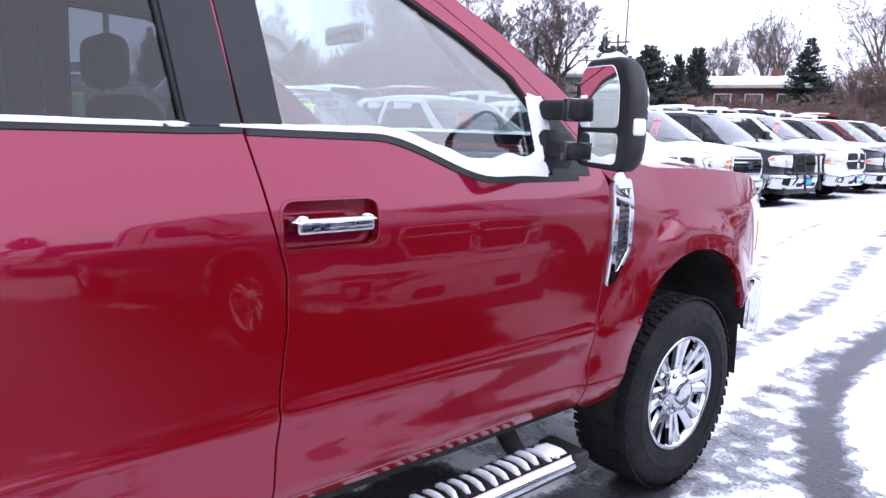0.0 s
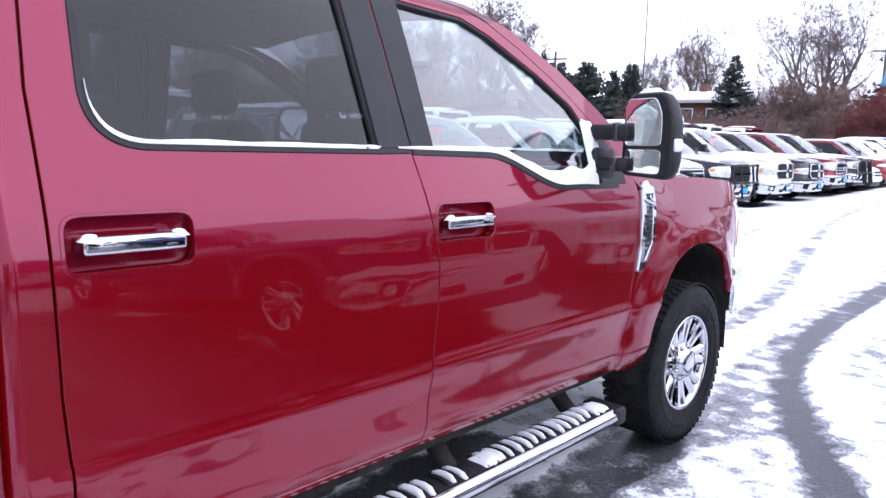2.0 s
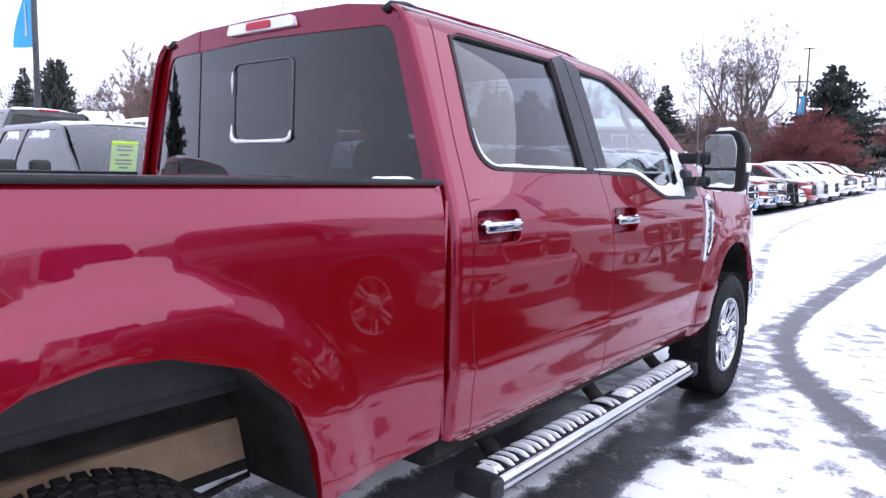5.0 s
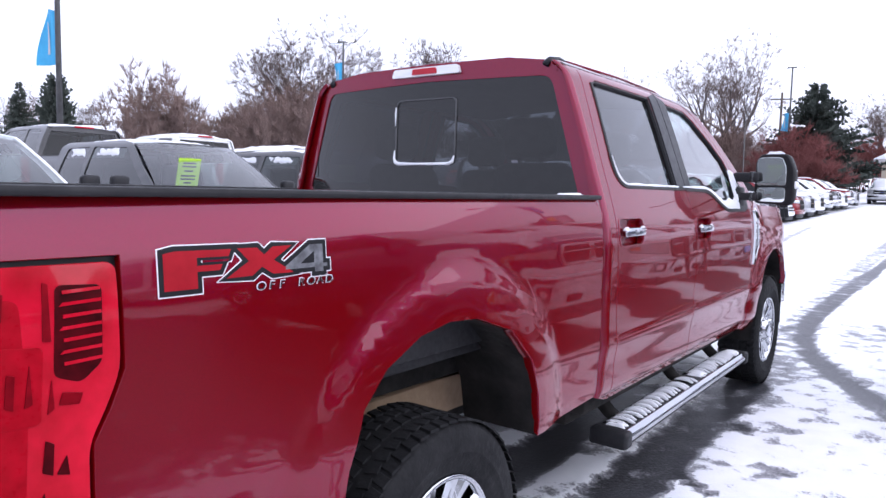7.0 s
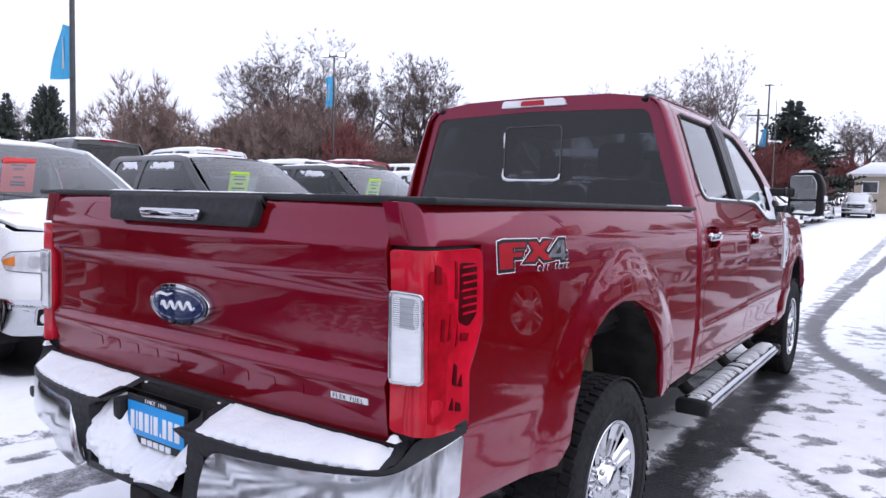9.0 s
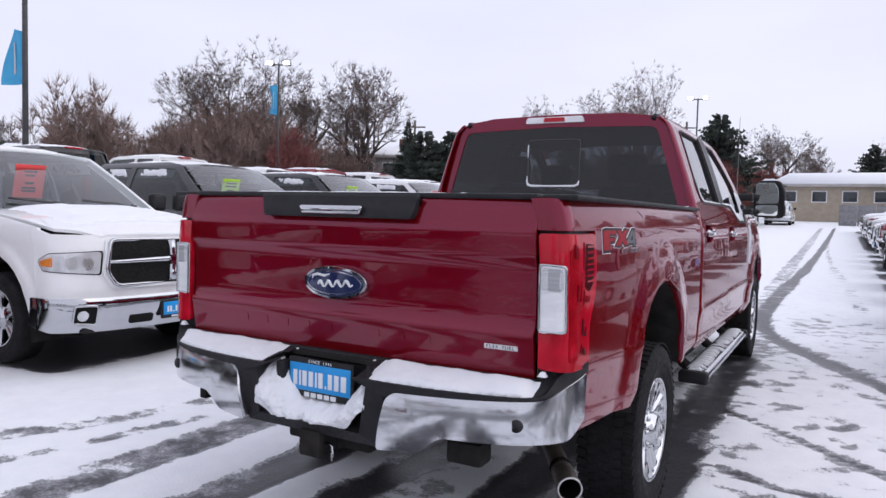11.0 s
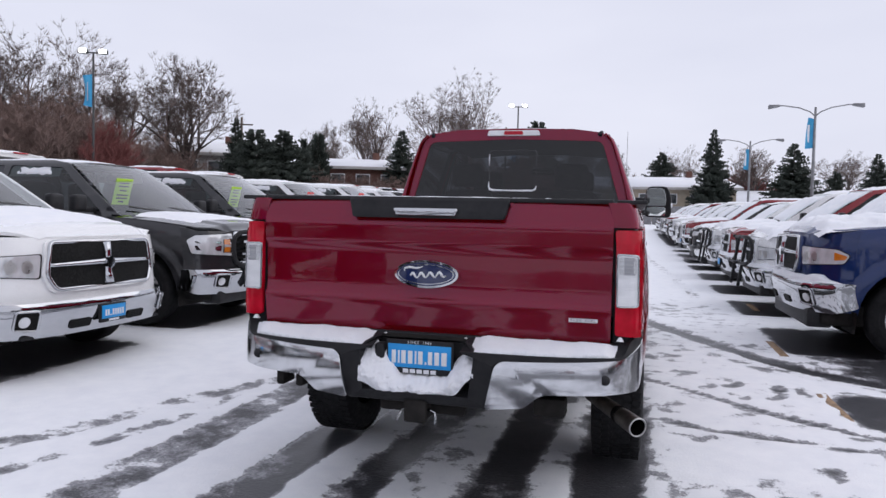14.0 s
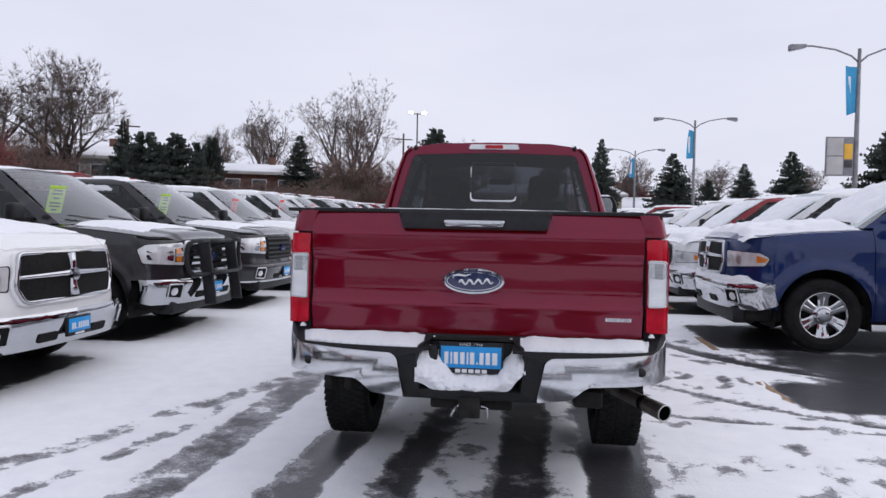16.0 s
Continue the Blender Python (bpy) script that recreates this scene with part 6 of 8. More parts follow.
HEADLAMP = surface("headlamp_lens", (0.50, 0.51, 0.53), (0.80, 0.81, 0.83), 9, (0.05, 0.12), 0.25, coat=1.0, bump=0.12, bump_scale=18, stretch=(1, 1, 0.5))
GLASS_SCREEN = glass_mat("windscreen_glass", (0.72, 0.78, 0.77), base=0.11)
GRILLE_DARK = surface("grille_mesh", (0.006, 0.006, 0.006), (0.02, 0.02, 0.02), 60, (0.5, 0.7), bump=0.4, bump_scale=160, spec=0.08)

# local frame: the nose points to +y and stands at y = 0, the wheels on z = 0
KINDS = {
    # length, half width, bonnet height front/rear, cowl y, header y, roof z, roof end y, belt z, bed top z (0: none), front axle, rear axle, wheel radius
    "pickup": dict(L=5.80, W=1.005, hf=1.145, hr=1.27, cowl=-1.42, head=-2.26, roof=1.955, rend=-3.95, belt=1.27, bed=1.32, fa=-0.98, ra=-4.64, wr=0.405),
    "low_pickup": dict(L=5.80, W=1.005, hf=1.125, hr=1.29, cowl=-1.42, head=-2.26, roof=1.93, rend=-3.95, belt=1.27, bed=1.32, fa=-0.98, ra=-4.64, wr=0.405, gb=0.66, b0=0.29, b1=0.585),
    "big_pickup": dict(L=5.95, W=1.015, hf=1.27, hr=1.385, cowl=-1.45, head=-2.28, roof=2.04, rend=-4.0, belt=1.38, bed=1.43, fa=-0.96, ra=-4.7, wr=0.415, b0=0.44, b1=0.755, gb=0.83),
    "suv": dict(L=4.95, W=0.97, hf=1.03, hr=1.14, cowl=-1.30, head=-2.05, roof=1.80, rend=-4.55, belt=1.16, bed=0, fa=-0.92, ra=-3.85, wr=0.37),
    "sedan": dict(L=4.85, W=0.91, hf=0.78, hr=0.95, cowl=-1.25, head=-2.10, roof=1.44, rend=-3.55, belt=0.96, bed=0, fa=-0.93, ra=-3.75, wr=0.33),
}


def vehicle(kind, paint, style, label, guard=False, chrome=True, card=None, snow=1.0, snowy_glass=False, plate=True, detail=True, res=0.07, seed=0, group="parked vehicles", lean_kit=False):
    """A parked vehicle in its own frame."""
    P = KINDS[kind]
    car = thing({"pickup": "parked_pickup", "low_pickup": "parked_pickup", "big_pickup": "parked_pickup", "suv": "parked_suv", "sedan": "parked_sedan"}[kind], label, "truck" if "pickup" in kind else "car", group)
    W, L, belt, roof = P["W"], P["L"], P["belt"], P["roof"]
    fa, ra, wr = P["fa"], P["ra"], P["wr"]
    top_w = W * 0.68
    prof = spline_table([(0.25, W - 0.10), (0.40, W - 0.035), (0.55, W - 0.008), (0.75, W), (belt - 0.22, W - 0.005), (belt - 0.10, W - 0.03), (belt, W - 0.085), (belt + 0.02, W - 0.10),
                         ((belt + roof) / 2, W - 0.19), (roof - 0.08, top_w + 0.02), (roof - 0.03, top_w - 0.03), (roof, top_w - 0.10)], 0.2, 2.2, 0.02)

    def sx(y, z):
        x = prof(z)
        for yc in (fa, ra):
            r = math.hypot(y - yc, z - wr)
            x += 0.022 * smooth01((wr + 0.22 - r) / 0.09)
        if y > -0.85:
            x -= 0.022 * ((y + 0.85) / 0.43) ** 2
        if y < -L + 0.5:
            x -= 0.06 * ((-L + 0.5 - y) / 0.5) ** 2
        return x

    def arch(yc, a0=0.0):
        r = wr + 0.075
        lim = math.asin(min(0.95, (wr - 0.36) / r + 0.0)) if wr > 0.36 else 0.0
        return [(yc + r * math.cos(t), wr + 0.02 + r * math.sin(t)) for t in [math.pi * k / 12 for k in range(13)]]

    lowz = 0.36 if "pickup" in kind else 0.24
    rend, cowl, head = P["rend"], P["cowl"], P["head"]
    bed = P["bed"]
    for s in (1, -1):
        f, flip = (lambda y, z, s=s: (s * sx(y, z), y, z)), s < 0
        hb = lambda y: P["hr"] + (P["hf"] - P["hr"]) * ((y - cowl) / (-0.1 - cowl)) ** 1.6 if y > cowl else belt
        fend = [(cowl, P["hr"] - 0.035)] + [(y, hb(y) - 0.04) for y in (cowl * 0.8, cowl * 0.6, cowl * 0.42, -0.42)] + [(-0.42, lowz + 0.12), (fa + wr + 0.075, lowz + 0.10)]
        fend += arch(fa) + [(fa - wr - 0.075, lowz), (cowl - 0.02, lowz)]
        panel("front_fender", fend, f, paint, car, res, res * 0.6, (), 0.03, flip)
        end = -L + 0.04
        b_end = rend + 0.02 if bed else end
        body = [(cowl - 0.028, lowz), (cowl - 0.008, P["hr"] - 0.035), (cowl + 0.10, belt + 0.005), (rend, belt)]
        if bed:
            d = panel("door_side", [(cowl - 0.028, lowz), (cowl - 0.008, P["hr"] - 0.035), (cowl - 0.02, belt), (b_end, belt), (b_end, lowz)], f, paint, car, res, res * 0.6, (), 0.03, flip)
            bs = [(b_end - 0.03, bed), (end, bed), (end, 0.55), (ra - wr - 0.12, 0.45)] + arch(ra)[::-1] + [(ra + wr + 0.075, 0.42), (b_end - 0.03, 0.42)]
            panel("bedside", bs, f, paint, car, res, res * 0.6, (), 0.03, flip)
        else:
            tail = [(end, belt - 0.05), (end, 0.45), (ra - wr - 0.10, lowz + 0.06)] + arch(ra)[::-1] + [(ra + wr + 0.075, lowz)]
            d = panel("door_side", [(cowl - 0.028, lowz), (cowl - 0.008, P["hr"] - 0.035), (cowl - 0.02, belt), (rend - 0.1, belt)] + tail, f, paint, car, res, res * 0.6, (), 0.03, flip)
        mid = (head + rend) / 2 - 0.05
        for yy in () if lean_kit else (mid - 0.02, rend + 0.12 if bed else ra + 0.55):
            part("door_gap", plate_poly([(yy - 0.004, lowz + 0.08), (yy + 0.004, lowz + 0.08), (yy + 0.004, belt), (yy - 0.004, belt)], f, 0.0015, flip), DECAL_BLACK, d)
        for yy in () if lean_kit else (mid + 0.15, (rend + 0.28) if bed else ra + 0.75):
            a = sx(yy, belt - 0.16)
            part("door_handle", box(*sorted((s * (a - 0.01), s * (a + 0.035))), yy - 0.10, yy + 0.10, belt - 0.175, belt - 0.145, 0.010), CHROME if chrome else paint, d)
        # pillars and roof edge as one frame, with two panes
        rear = rend if bed else rend + 0.02
        lean = 0.0 if bed else (0.55 if kind == "sedan" else 0.25)
        frame_out = [(cowl + 0.08, belt), (head + 0.02, roof - 0.07), (head - 0.25, roof - 0.03), (rear + 0.10, roof - 0.035), (rear - 0.005, roof - 0.10), (rear - lean, belt)]
        w1 = [(cowl - 0.18, belt + 0.035), (head - 0.04, roof - 0.125), (mid + 0.06, roof - 0.10), (mid + 0.03, belt + 0.035)]
        w2 = [(mid - 0.06, belt + 0.035), (mid - 0.03, roof - 0.10), (rear + 0.20, roof - 0.115), (rear + 0.12 - lean * 0.5, belt + 0.05)]
        panel("cab_frame", frame_out, f, paint, car, res, res * 0.6, [rounded(w1, 0.04), rounded(w2, 0.05)], 0.03, flip)
        for w in (w1, w2):
            g = panel("side_window", rounded(w, 0.03), offset_surface(f, -0.012, flip), GLASS_DARK if (w is w2) else GLASS_CAR, car, 0.15, 0.08, (), 0.004, flip, rim=False)
            if snow > 0.3 and detail:
                u0, u1 = (mid + 0.08, head - 0.12) if w is w1 else (rear + 0.22, mid - 0.08)
                snow_sheet("window_snow", offset_surface(f, -0.010, flip), g, u0 - 0.03, u1 + 0.05, roof - 0.235, roof - 0.092, 0.010, 56, 14, seed + u0, flip, 0.75, "frost and snow on the glass", 0.26, 0.007)
        # mirrors
        bm = box(*sorted((s * (W + 0.06), s * (W + 0.25))), cowl - 0.32, cowl - 0.20, belt + 0.02, belt + 0.22, 0.04, 3)
        add_box(bm, *sorted((s * (W - 0.10), s * (W + 0.10))), cowl - 0.29, cowl - 0.23, belt + 0.02, belt + 0.08, 0.015)
        part("door_mirror", bm, BLACK_PLASTIC, car)
        # wheels
        for yc in (fa, ra):
            make_wheel(car, pose(s * (W - 0.135), yc, wr, 0, 0, 0 if s > 0 else 180), "wheel", False, 5 if style != "ram" else 6, wr, wr * 0.60, 0.125, DULL_STEEL if paint is GREY_P else CHROME, None, False, lean_kit)
        for yc in () if lean_kit else (fa, ra):
            bm = bmesh.new()
            pts = [(yc + wr + 0.09, 0.25)] + arch(yc) + [(yc - wr - 0.09, 0.25)]
            rows = [[bm.verts.new((s * x, y, z)) for y, z in pts] for x in (W - 0.03, W - 0.5)]
            for i in range(len(pts) - 1):
                bm.faces.new((rows[0][i], rows[0][i + 1], rows[1][i + 1], rows[1][i]))
            bm.faces.new(rows[1])
            part("wheel_housing", bm, UNDERBODY, car)
    # bonnet, screen, roof, rear glass, tail
    def hood(x, y):
        k = (y - cowl) / (-0.06 - cowl)
        z = P["hr"] + 0.02 + (P["hf"] - P["hr"]) * max(0, k) ** 1.6
        return (x, y, z - 0.075 * (abs(x) / W) ** 3.0 + 0.018 * smooth01((W * 0.62 - abs(x)) / 0.07) - 0.06 * smooth01((k - 0.90) / 0.10))
    hw = W - 0.11
    panel("bonnet", [(-hw, cowl + 0.01), (hw, cowl + 0.01), (hw, -0.44), (W - 0.115, -0.31), (0.80, -0.18), (0.62, -0.085), (0.40, -0.045), (0, -0.03), (-0.40, -0.045), (-0.62, -0.085), (-0.80, -0.18), (-W + 0.115, -0.31), (-hw, -0.44)], hood, paint, car, res, res * 0.6, (), 0.03)

    def screen(x, t):
        w = (W - 0.12) + (top_w - W + 0.10) * t
        return (x, cowl + 0.05 + (head - cowl - 0.05) * t + 0.10 * (1 - (x / w) ** 2), P["hr"] - 0.01 + (roof - 0.045 - P["hr"]) * t + 0.03 * math.sin(math.pi * t))
    panel("windscreen", [(-(W - 0.13), 0), (W - 0.13, 0), (top_w - 0.03, 1), (-(top_w - 0.03), 1)], screen, GLASS_SCREEN, car, 0.08, 0.05, (), 0.004, True, rim=False)

    def rooff(x, y):
        return (x, y, roof - 0.05 * (abs(x) / top_w) ** 2.4 - 0.03 * ((y - (head + rend) / 2) / ((head - rend) / 2)) ** 2)
    panel("roof", [(-top_w + 0.03, rend + 0.02), (top_w - 0.03, rend + 0.02), (top_w - 0.01, head + 0.0), (top_w * 0.5, head + 0.08), (0, head + 0.10), (-top_w * 0.5, head + 0.08), (-top_w + 0.01, head)], rooff, paint, car, res * 1.3, res * 0.8, (), 0.03)
    if bed:
        bk = lambda x, z: (x, rend + 0.01 + 0.05 * (z - belt), z)
        o = [(W - 0.10, belt - 0.1), (W - 0.12, belt), (top_w - 0.02, roof - 0.06), (-top_w + 0.02, roof - 0.06), (-W + 0.12, belt), (-W + 0.10, belt - 0.1)]
        h = [(W - 0.20, belt + 0.07), (top_w - 0.06, roof - 0.14), (-top_w + 0.06, roof - 0.14), (-W + 0.20, belt + 0.07)]
        panel("cab_back", o, bk, paint, car, 0.12, 0.08, [h], 0.02, False)
        panel("rear_window", h, offset_surface(bk, -0.006), GLASS_DARK, car, 0.2, 0.1, (), 0.004, False, rim=False)
        part("third_brake_light", box(-0.18, 0.18, rend - 0.012, rend + 0.05, roof - 0.055, roof - 0.022, 0.008), LAMP_RED, car)
        gt = lambda x, z: (x, -L + 0.03 + 0.02 * (abs(x) / W) ** 4, z)
        gp = panel("tailgate", [(-W + 0.17, 0.62), (W - 0.17, 0.62), (W - 0.17, bed), (-W + 0.17, bed)], gt, paint, car, 0.12, 0.08, (), 0.03, False)
        part("gate_handle", box(-0.12, 0.12, -L + 0.005, -L + 0.04, bed - 0.14, bed - 0.09, 0.01), BLACK_PLASTIC, gp)
        part("bed_floor", box(-W + 0.13, W - 0.13, -L + 0.06, rend - 0.02, 0.72, 0.80), BLACK_PLASTIC, car)
        for s in (1, -1):
            part("tail_light", box(*sorted((s * (W - 0.17), s * (W - 0.045))), -L + 0.02, -L + 0.12, bed - 0.48, bed - 0.06, 0.02, 3), LAMP_RED, car)
            part("bed_inner_wall", box(*sorted((s * (W - 0.15), s * (W - 0.10))), -L + 0.06, rend - 0.02, 0.72, bed), BLACK_PLASTIC, car)
        part("rear_bumper", box(-W + 0.04, W - 0.04, -L - 0.06, -L + 0.08, 0.45, 0.62, 0.04, 3), CHROME if chrome else BLACK_PLASTIC, car)
    else:
        lean = 0.55 if kind == "sedan" else 0.25
        bk = lambda x, t: (x, rend + 0.02 - lean * t, roof - 0.05 - (roof - 0.05 - belt) * t)
        panel("rear_window", [(-top_w + 0.04, 0), (top_w - 0.04, 0), (W - 0.13, 1), (-W + 0.13, 1)], bk, GLASS_DARK, car, 0.2, 0.1, (), 0.004, True, rim=False)
        bt = lambda x, y: (x, y, belt - 0.02 - 0.06 * (abs(x) / W) ** 3)
        panel("boot_lid", [(-W + 0.11, -L + 0.05), (W - 0.11, -L + 0.05), (W - 0.11, rend - lean + 0.02), (-W + 0.11, rend - lean + 0.02)], bt, paint, car, 0.12, 0.08, (), 0.03)
        tg = lambda x, z: (x, -L + 0.02 + 0.06 * (abs(x) / W) ** 3, z)
        panel("tail_panel", [(-W + 0.07, 0.35), (W - 0.07, 0.35), (W - 0.10, belt - 0.02), (-W + 0.10, belt - 0.02)], tg, paint, car, 0.12, 0.08, (), 0.03, False)
        for s in (1, -1):
            part("tail_light", box(*sorted((s * (W - 0.30), s * (W - 0.08))), -L + 0.01, -L + 0.10, belt - 0.26, belt - 0.10, 0.02, 3), LAMP_RED, car)
    bm = box(-W + 0.16, W - 0.16, -L + 0.15, -0.18, lowz - 0.05, 0.52, 0.03)
    part("underbody", bm, UNDERBODY, car)
    # front
    fh = P["hf"]
    cx, cl = arc_table([(0.0, -0.015), (0.40, -0.03), (0.66, -0.075), (0.83, -0.16), (W - 0.065, -0.28), (W - 0.022, -0.43)])

    def fr(u, z):
        x, y = cx(abs(u))
        return (math.copysign(x, u), y - 0.05 * smooth01((z - fh + 0.22) / 0.30) + 0.02 * smooth01((0.80 - z) / 0.2), z)
    off = lambda d: offset_surface(fr, d, True)
    nl = lowz + 0.10
    front = [(-cl, nl), (cl, nl), (cl, hb(-0.42) - 0.042), (cl - 0.18, fh - 0.035), (0.45, fh - 0.040), (0, fh - 0.035), (-0.45, fh - 0.040), (-cl + 0.18, fh - 0.035), (-cl, hb(-0.42) - 0.042)]
    panel("front_panel", front, fr, paint, car, res, res * 0.6, (), 0.03, True)
    gb, gt_, gw = (P.get("gb", 0.735), fh - 0.065, 0.64 if kind == "low_pickup" else 0.575) if "pickup" in kind else (0.52, fh - 0.10, 0.46)
    if style == "ram":
        fr_mat = CHROME if chrome else paint
        ring = rounded([(-gw + 0.07, gb - 0.02), (gw - 0.07, gb - 0.02), (gw, gb + 0.12), (gw - 0.04, gt_), (-gw + 0.04, gt_), (-gw, gb + 0.12)], 0.05)
        grille = panel("grille_frame", ring, off(0.030), paint, car, 0.05, 0.03, [], 0.05, True, "cross-bar grille")
        mz = (gb + gt_) / 2 + 0.005
        inner = [(u * 0.945, mz + (z - mz) * 0.90) for u, z in ring]
        panel("grille_mesh", inner, off(0.032), GRILLE_DARK, grille, 0.06, 0.03, (), 0.003, True, "dark mesh grille")
        rim = [off(0.036)(*q) for q in inner]
        part("grille_trim", tube(rim + rim[:1], 0.019, 8, False), CHROME, grille, "chrome grille surround")
        if lean_kit:
            part("grille_cross", tube([off(0.036)(gw * k / 4 * 0.93, mz) for k in range(-4, 5)], 0.02, 6), CHROME, grille)
        else:
            bm = tube([off(0.034)(gw * k / 6 * 0.93, mz + 0.010 * (1 - abs(k) / 6)) for k in range(-6, 7)], [0.016 + 0.014 * (1 - abs(k) / 6) for k in range(-6, 7)], 10)
            part("grille_cross", bm, CHROME, grille, "chrome cross bar")
            zz = [gb + 0.02 + (gt_ - gb - 0.05) * k / 5 for k in range(6)]
            part("grille_cross", tube([off(0.034)(0, z) for z in zz], [0.050, 0.044, 0.036, 0.034, 0.036, 0.040], 10), CHROME, grille)
        part("grille_badge", plate_poly([(0.045 * math.cos(t), mz + 0.052 * math.sin(t)) for t in [2 * math.pi * k / 14 for k in range(14)]], off(0.040), 0.036, True), CHROME, grille)
    elif style == "ford":
        ring = rounded([(-gw + 0.02, gb), (gw - 0.02, gb), (gw, gb + 0.15), (gw - 0.02, gt_), (-gw + 0.02, gt_), (-gw, gb + 0.15)], 0.03)
        grille = panel("grille_frame", ring, off(0.012), GRILLE_DARK, car, 0.06, 0.03, [], 0.03, True, "barred grille")
        nb = 3 if lean_kit else 5
        for k in range(nb):
            z = gb + 0.035 + (gt_ - gb - 0.07) * k / (nb - 1)
            part("grille_bar", plate_poly([(-gw + 0.03, z - 0.014), (-gw / 2, z - 0.014), (0, z - 0.014), (gw / 2, z - 0.014), (gw - 0.03, z - 0.014), (gw - 0.03, z + 0.014), (gw / 2, z + 0.014), (0, z + 0.014), (-gw / 2, z + 0.014), (-gw + 0.03, z + 0.014)], off(0.012), 0.022, True), CHROME if chrome else BLACK_PLASTIC, grille)
        if chrome and not lean_kit:
            rim = [off(0.026)(*q) for q in ring]
            part("grille_trim", tube(rim + rim[:1], 0.020, 8, False), CHROME, grille, "chrome grille surround")
        part("grille_badge", plate_poly([(0.115 * math.cos(t), (gb + gt_) / 2 + 0.046 * math.sin(t)) for t in [2 * math.pi * k / 20 for k in range(20)]], off(0.012), 0.034, True), BADGE_BLUE, grille)
    else:
        ring = rounded([(-gw, gb), (gw, gb), (gw - 0.03, gt_), (-gw + 0.03, gt_)], 0.04)
        grille = panel("grille_frame", ring, off(0.012), GRILLE_DARK, car, 0.06, 0.03, [], 0.03, True, "dark grille with a bright bar")
        z = (gb + gt_) / 2
        part("grille_bar", plate_poly([(-gw, z - 0.02), (0, z - 0.02), (gw, z - 0.02), (gw, z + 0.02), (0, z + 0.02), (-gw, z + 0.02)], off(0.012), 0.02, True), CHROME if chrome else paint, grille)
    for s in (1, -1):
        u0, u1 = gw + 0.015, cl - 0.05
        lz0, lz1 = (gt_ - 0.31, gt_ - 0.11) if style == "ram" else (gt_ - (0.27 if "pickup" in kind else 0.16), gt_ - 0.005)
        lens = rounded([(s * u0, lz0 + 0.015), (s * (u1 - 0.05), lz0 + 0.045), (s * u1, lz1 - 0.075), (s * (u1 - 0.10), lz1 - 0.02), (s * (u0 - 0.015), lz1)], 0.025)
        mu, mzl = sum(q[0] for q in lens) / len(lens), sum(q[1] for q in lens) / len(lens)
        hl = panel("headlight", [(mu + (q[0] - mu) * 1.06, mzl + (q[1] - mzl) * 1.09) for q in lens], off(0.006), DECAL_BLACK, car, 0.05, 0.03, (), 0.02, True, "clear headlamp with amber corner")
        panel("lens", lens, off(0.013), HEADLAMP, hl, 0.05, 0.03, (), 0.02, True)
        if lean_kit:
            continue
        if style == "ford" and detail:
            za, zb = lz0 + 0.02, lz1 - 0.01
            # twin reflector bowls inside the bright bracket
            for z0, z1 in ((za + 0.05, za + 0.115), (za + 0.128, zb - 0.075)):
                part("reflector", plate_poly(rounded([(s * (u0 + 0.165), z0), (s * (u1 - 0.105), z0 + 0.012), (s * (u1 - 0.085), z1), (s * (u0 + 0.155), z1 - 0.004)], 0.012), off(0.0195), 0.003, True), GLOSS_BLACK, hl)
                part("reflector", plate_poly(rounded([(s * (u0 + 0.175), z0 + 0.010), (s * (u0 + 0.235), z0 + 0.012), (s * (u0 + 0.235), z1 - 0.012), (s * (u0 + 0.170), z1 - 0.012)], 0.010), off(0.0225), 0.003, True), CHROME, hl)
            part("lamp_housing", plate_poly([(s * (u0 + 0.01), za + 0.03), (s * (u0 + 0.135), za + 0.035), (s * (u0 + 0.125), zb - 0.055), (s * (u0 + 0.005), zb - 0.045)], off(0.0135), 0.004, True), DECAL_BLACK, hl)
            for z0, z1 in ((za + 0.035, za + 0.095), (zb - 0.115, zb - 0.055)):
                part("indicator", plate_poly(rounded([(s * (u0 + 0.045), z0), (s * (u0 + 0.125), z0 + 0.003), (s * (u0 + 0.115), z1), (s * (u0 + 0.04), z1)], 0.008), off(0.0165), 0.005, True), LAMP_AMBER, hl, "amber indicator")
            continue
        panel("indicator", rounded([(s * (u1 - 0.13), lz1 - 0.125), (s * (u1 - 0.035), lz1 - 0.115), (s * (u1 - 0.02), lz1 - 0.080), (s * (u1 - 0.13), lz1 - 0.045)], 0.012), off(0.0165), LAMP_AMBER, hl, 0.05, 0.03, (), 0.01, True)
        for q in (0.085, 0.20):
            part("reflector", plate_poly([(s * (u0 + q) + 0.042 * math.cos(t), (lz0 + lz1) / 2 + 0.005 + 0.052 * math.sin(t)) for t in [2 * math.pi * k / 12 for k in range(12)]], off(0.0135), 0.002, True), DULL_STEEL, hl)
    b0, b1 = (P.get("b0", 0.395), P.get("b1", 0.685)) if "pickup" in kind else (0.34, 0.52)
    bx, bl = arc_table([(0.0, 0.075), (0.42, 0.060), (0.70, 0.005), (0.88, -0.10), (W - 0.01, -0.25), (W + 0.012, -0.43)])

    def bp(u, z):
        x, y = bx(abs(u))
        return (math.copysign(x, u), y - 0.055 * (max(0.0, b1 - 0.07 - z) / 0.20) ** 1.5 - 0.02 * (max(0.0, z - b1 + 0.06) / 0.06) ** 2, z)
    bmat = CHROME if (chrome or style == "ram") and "pickup" in kind else paint
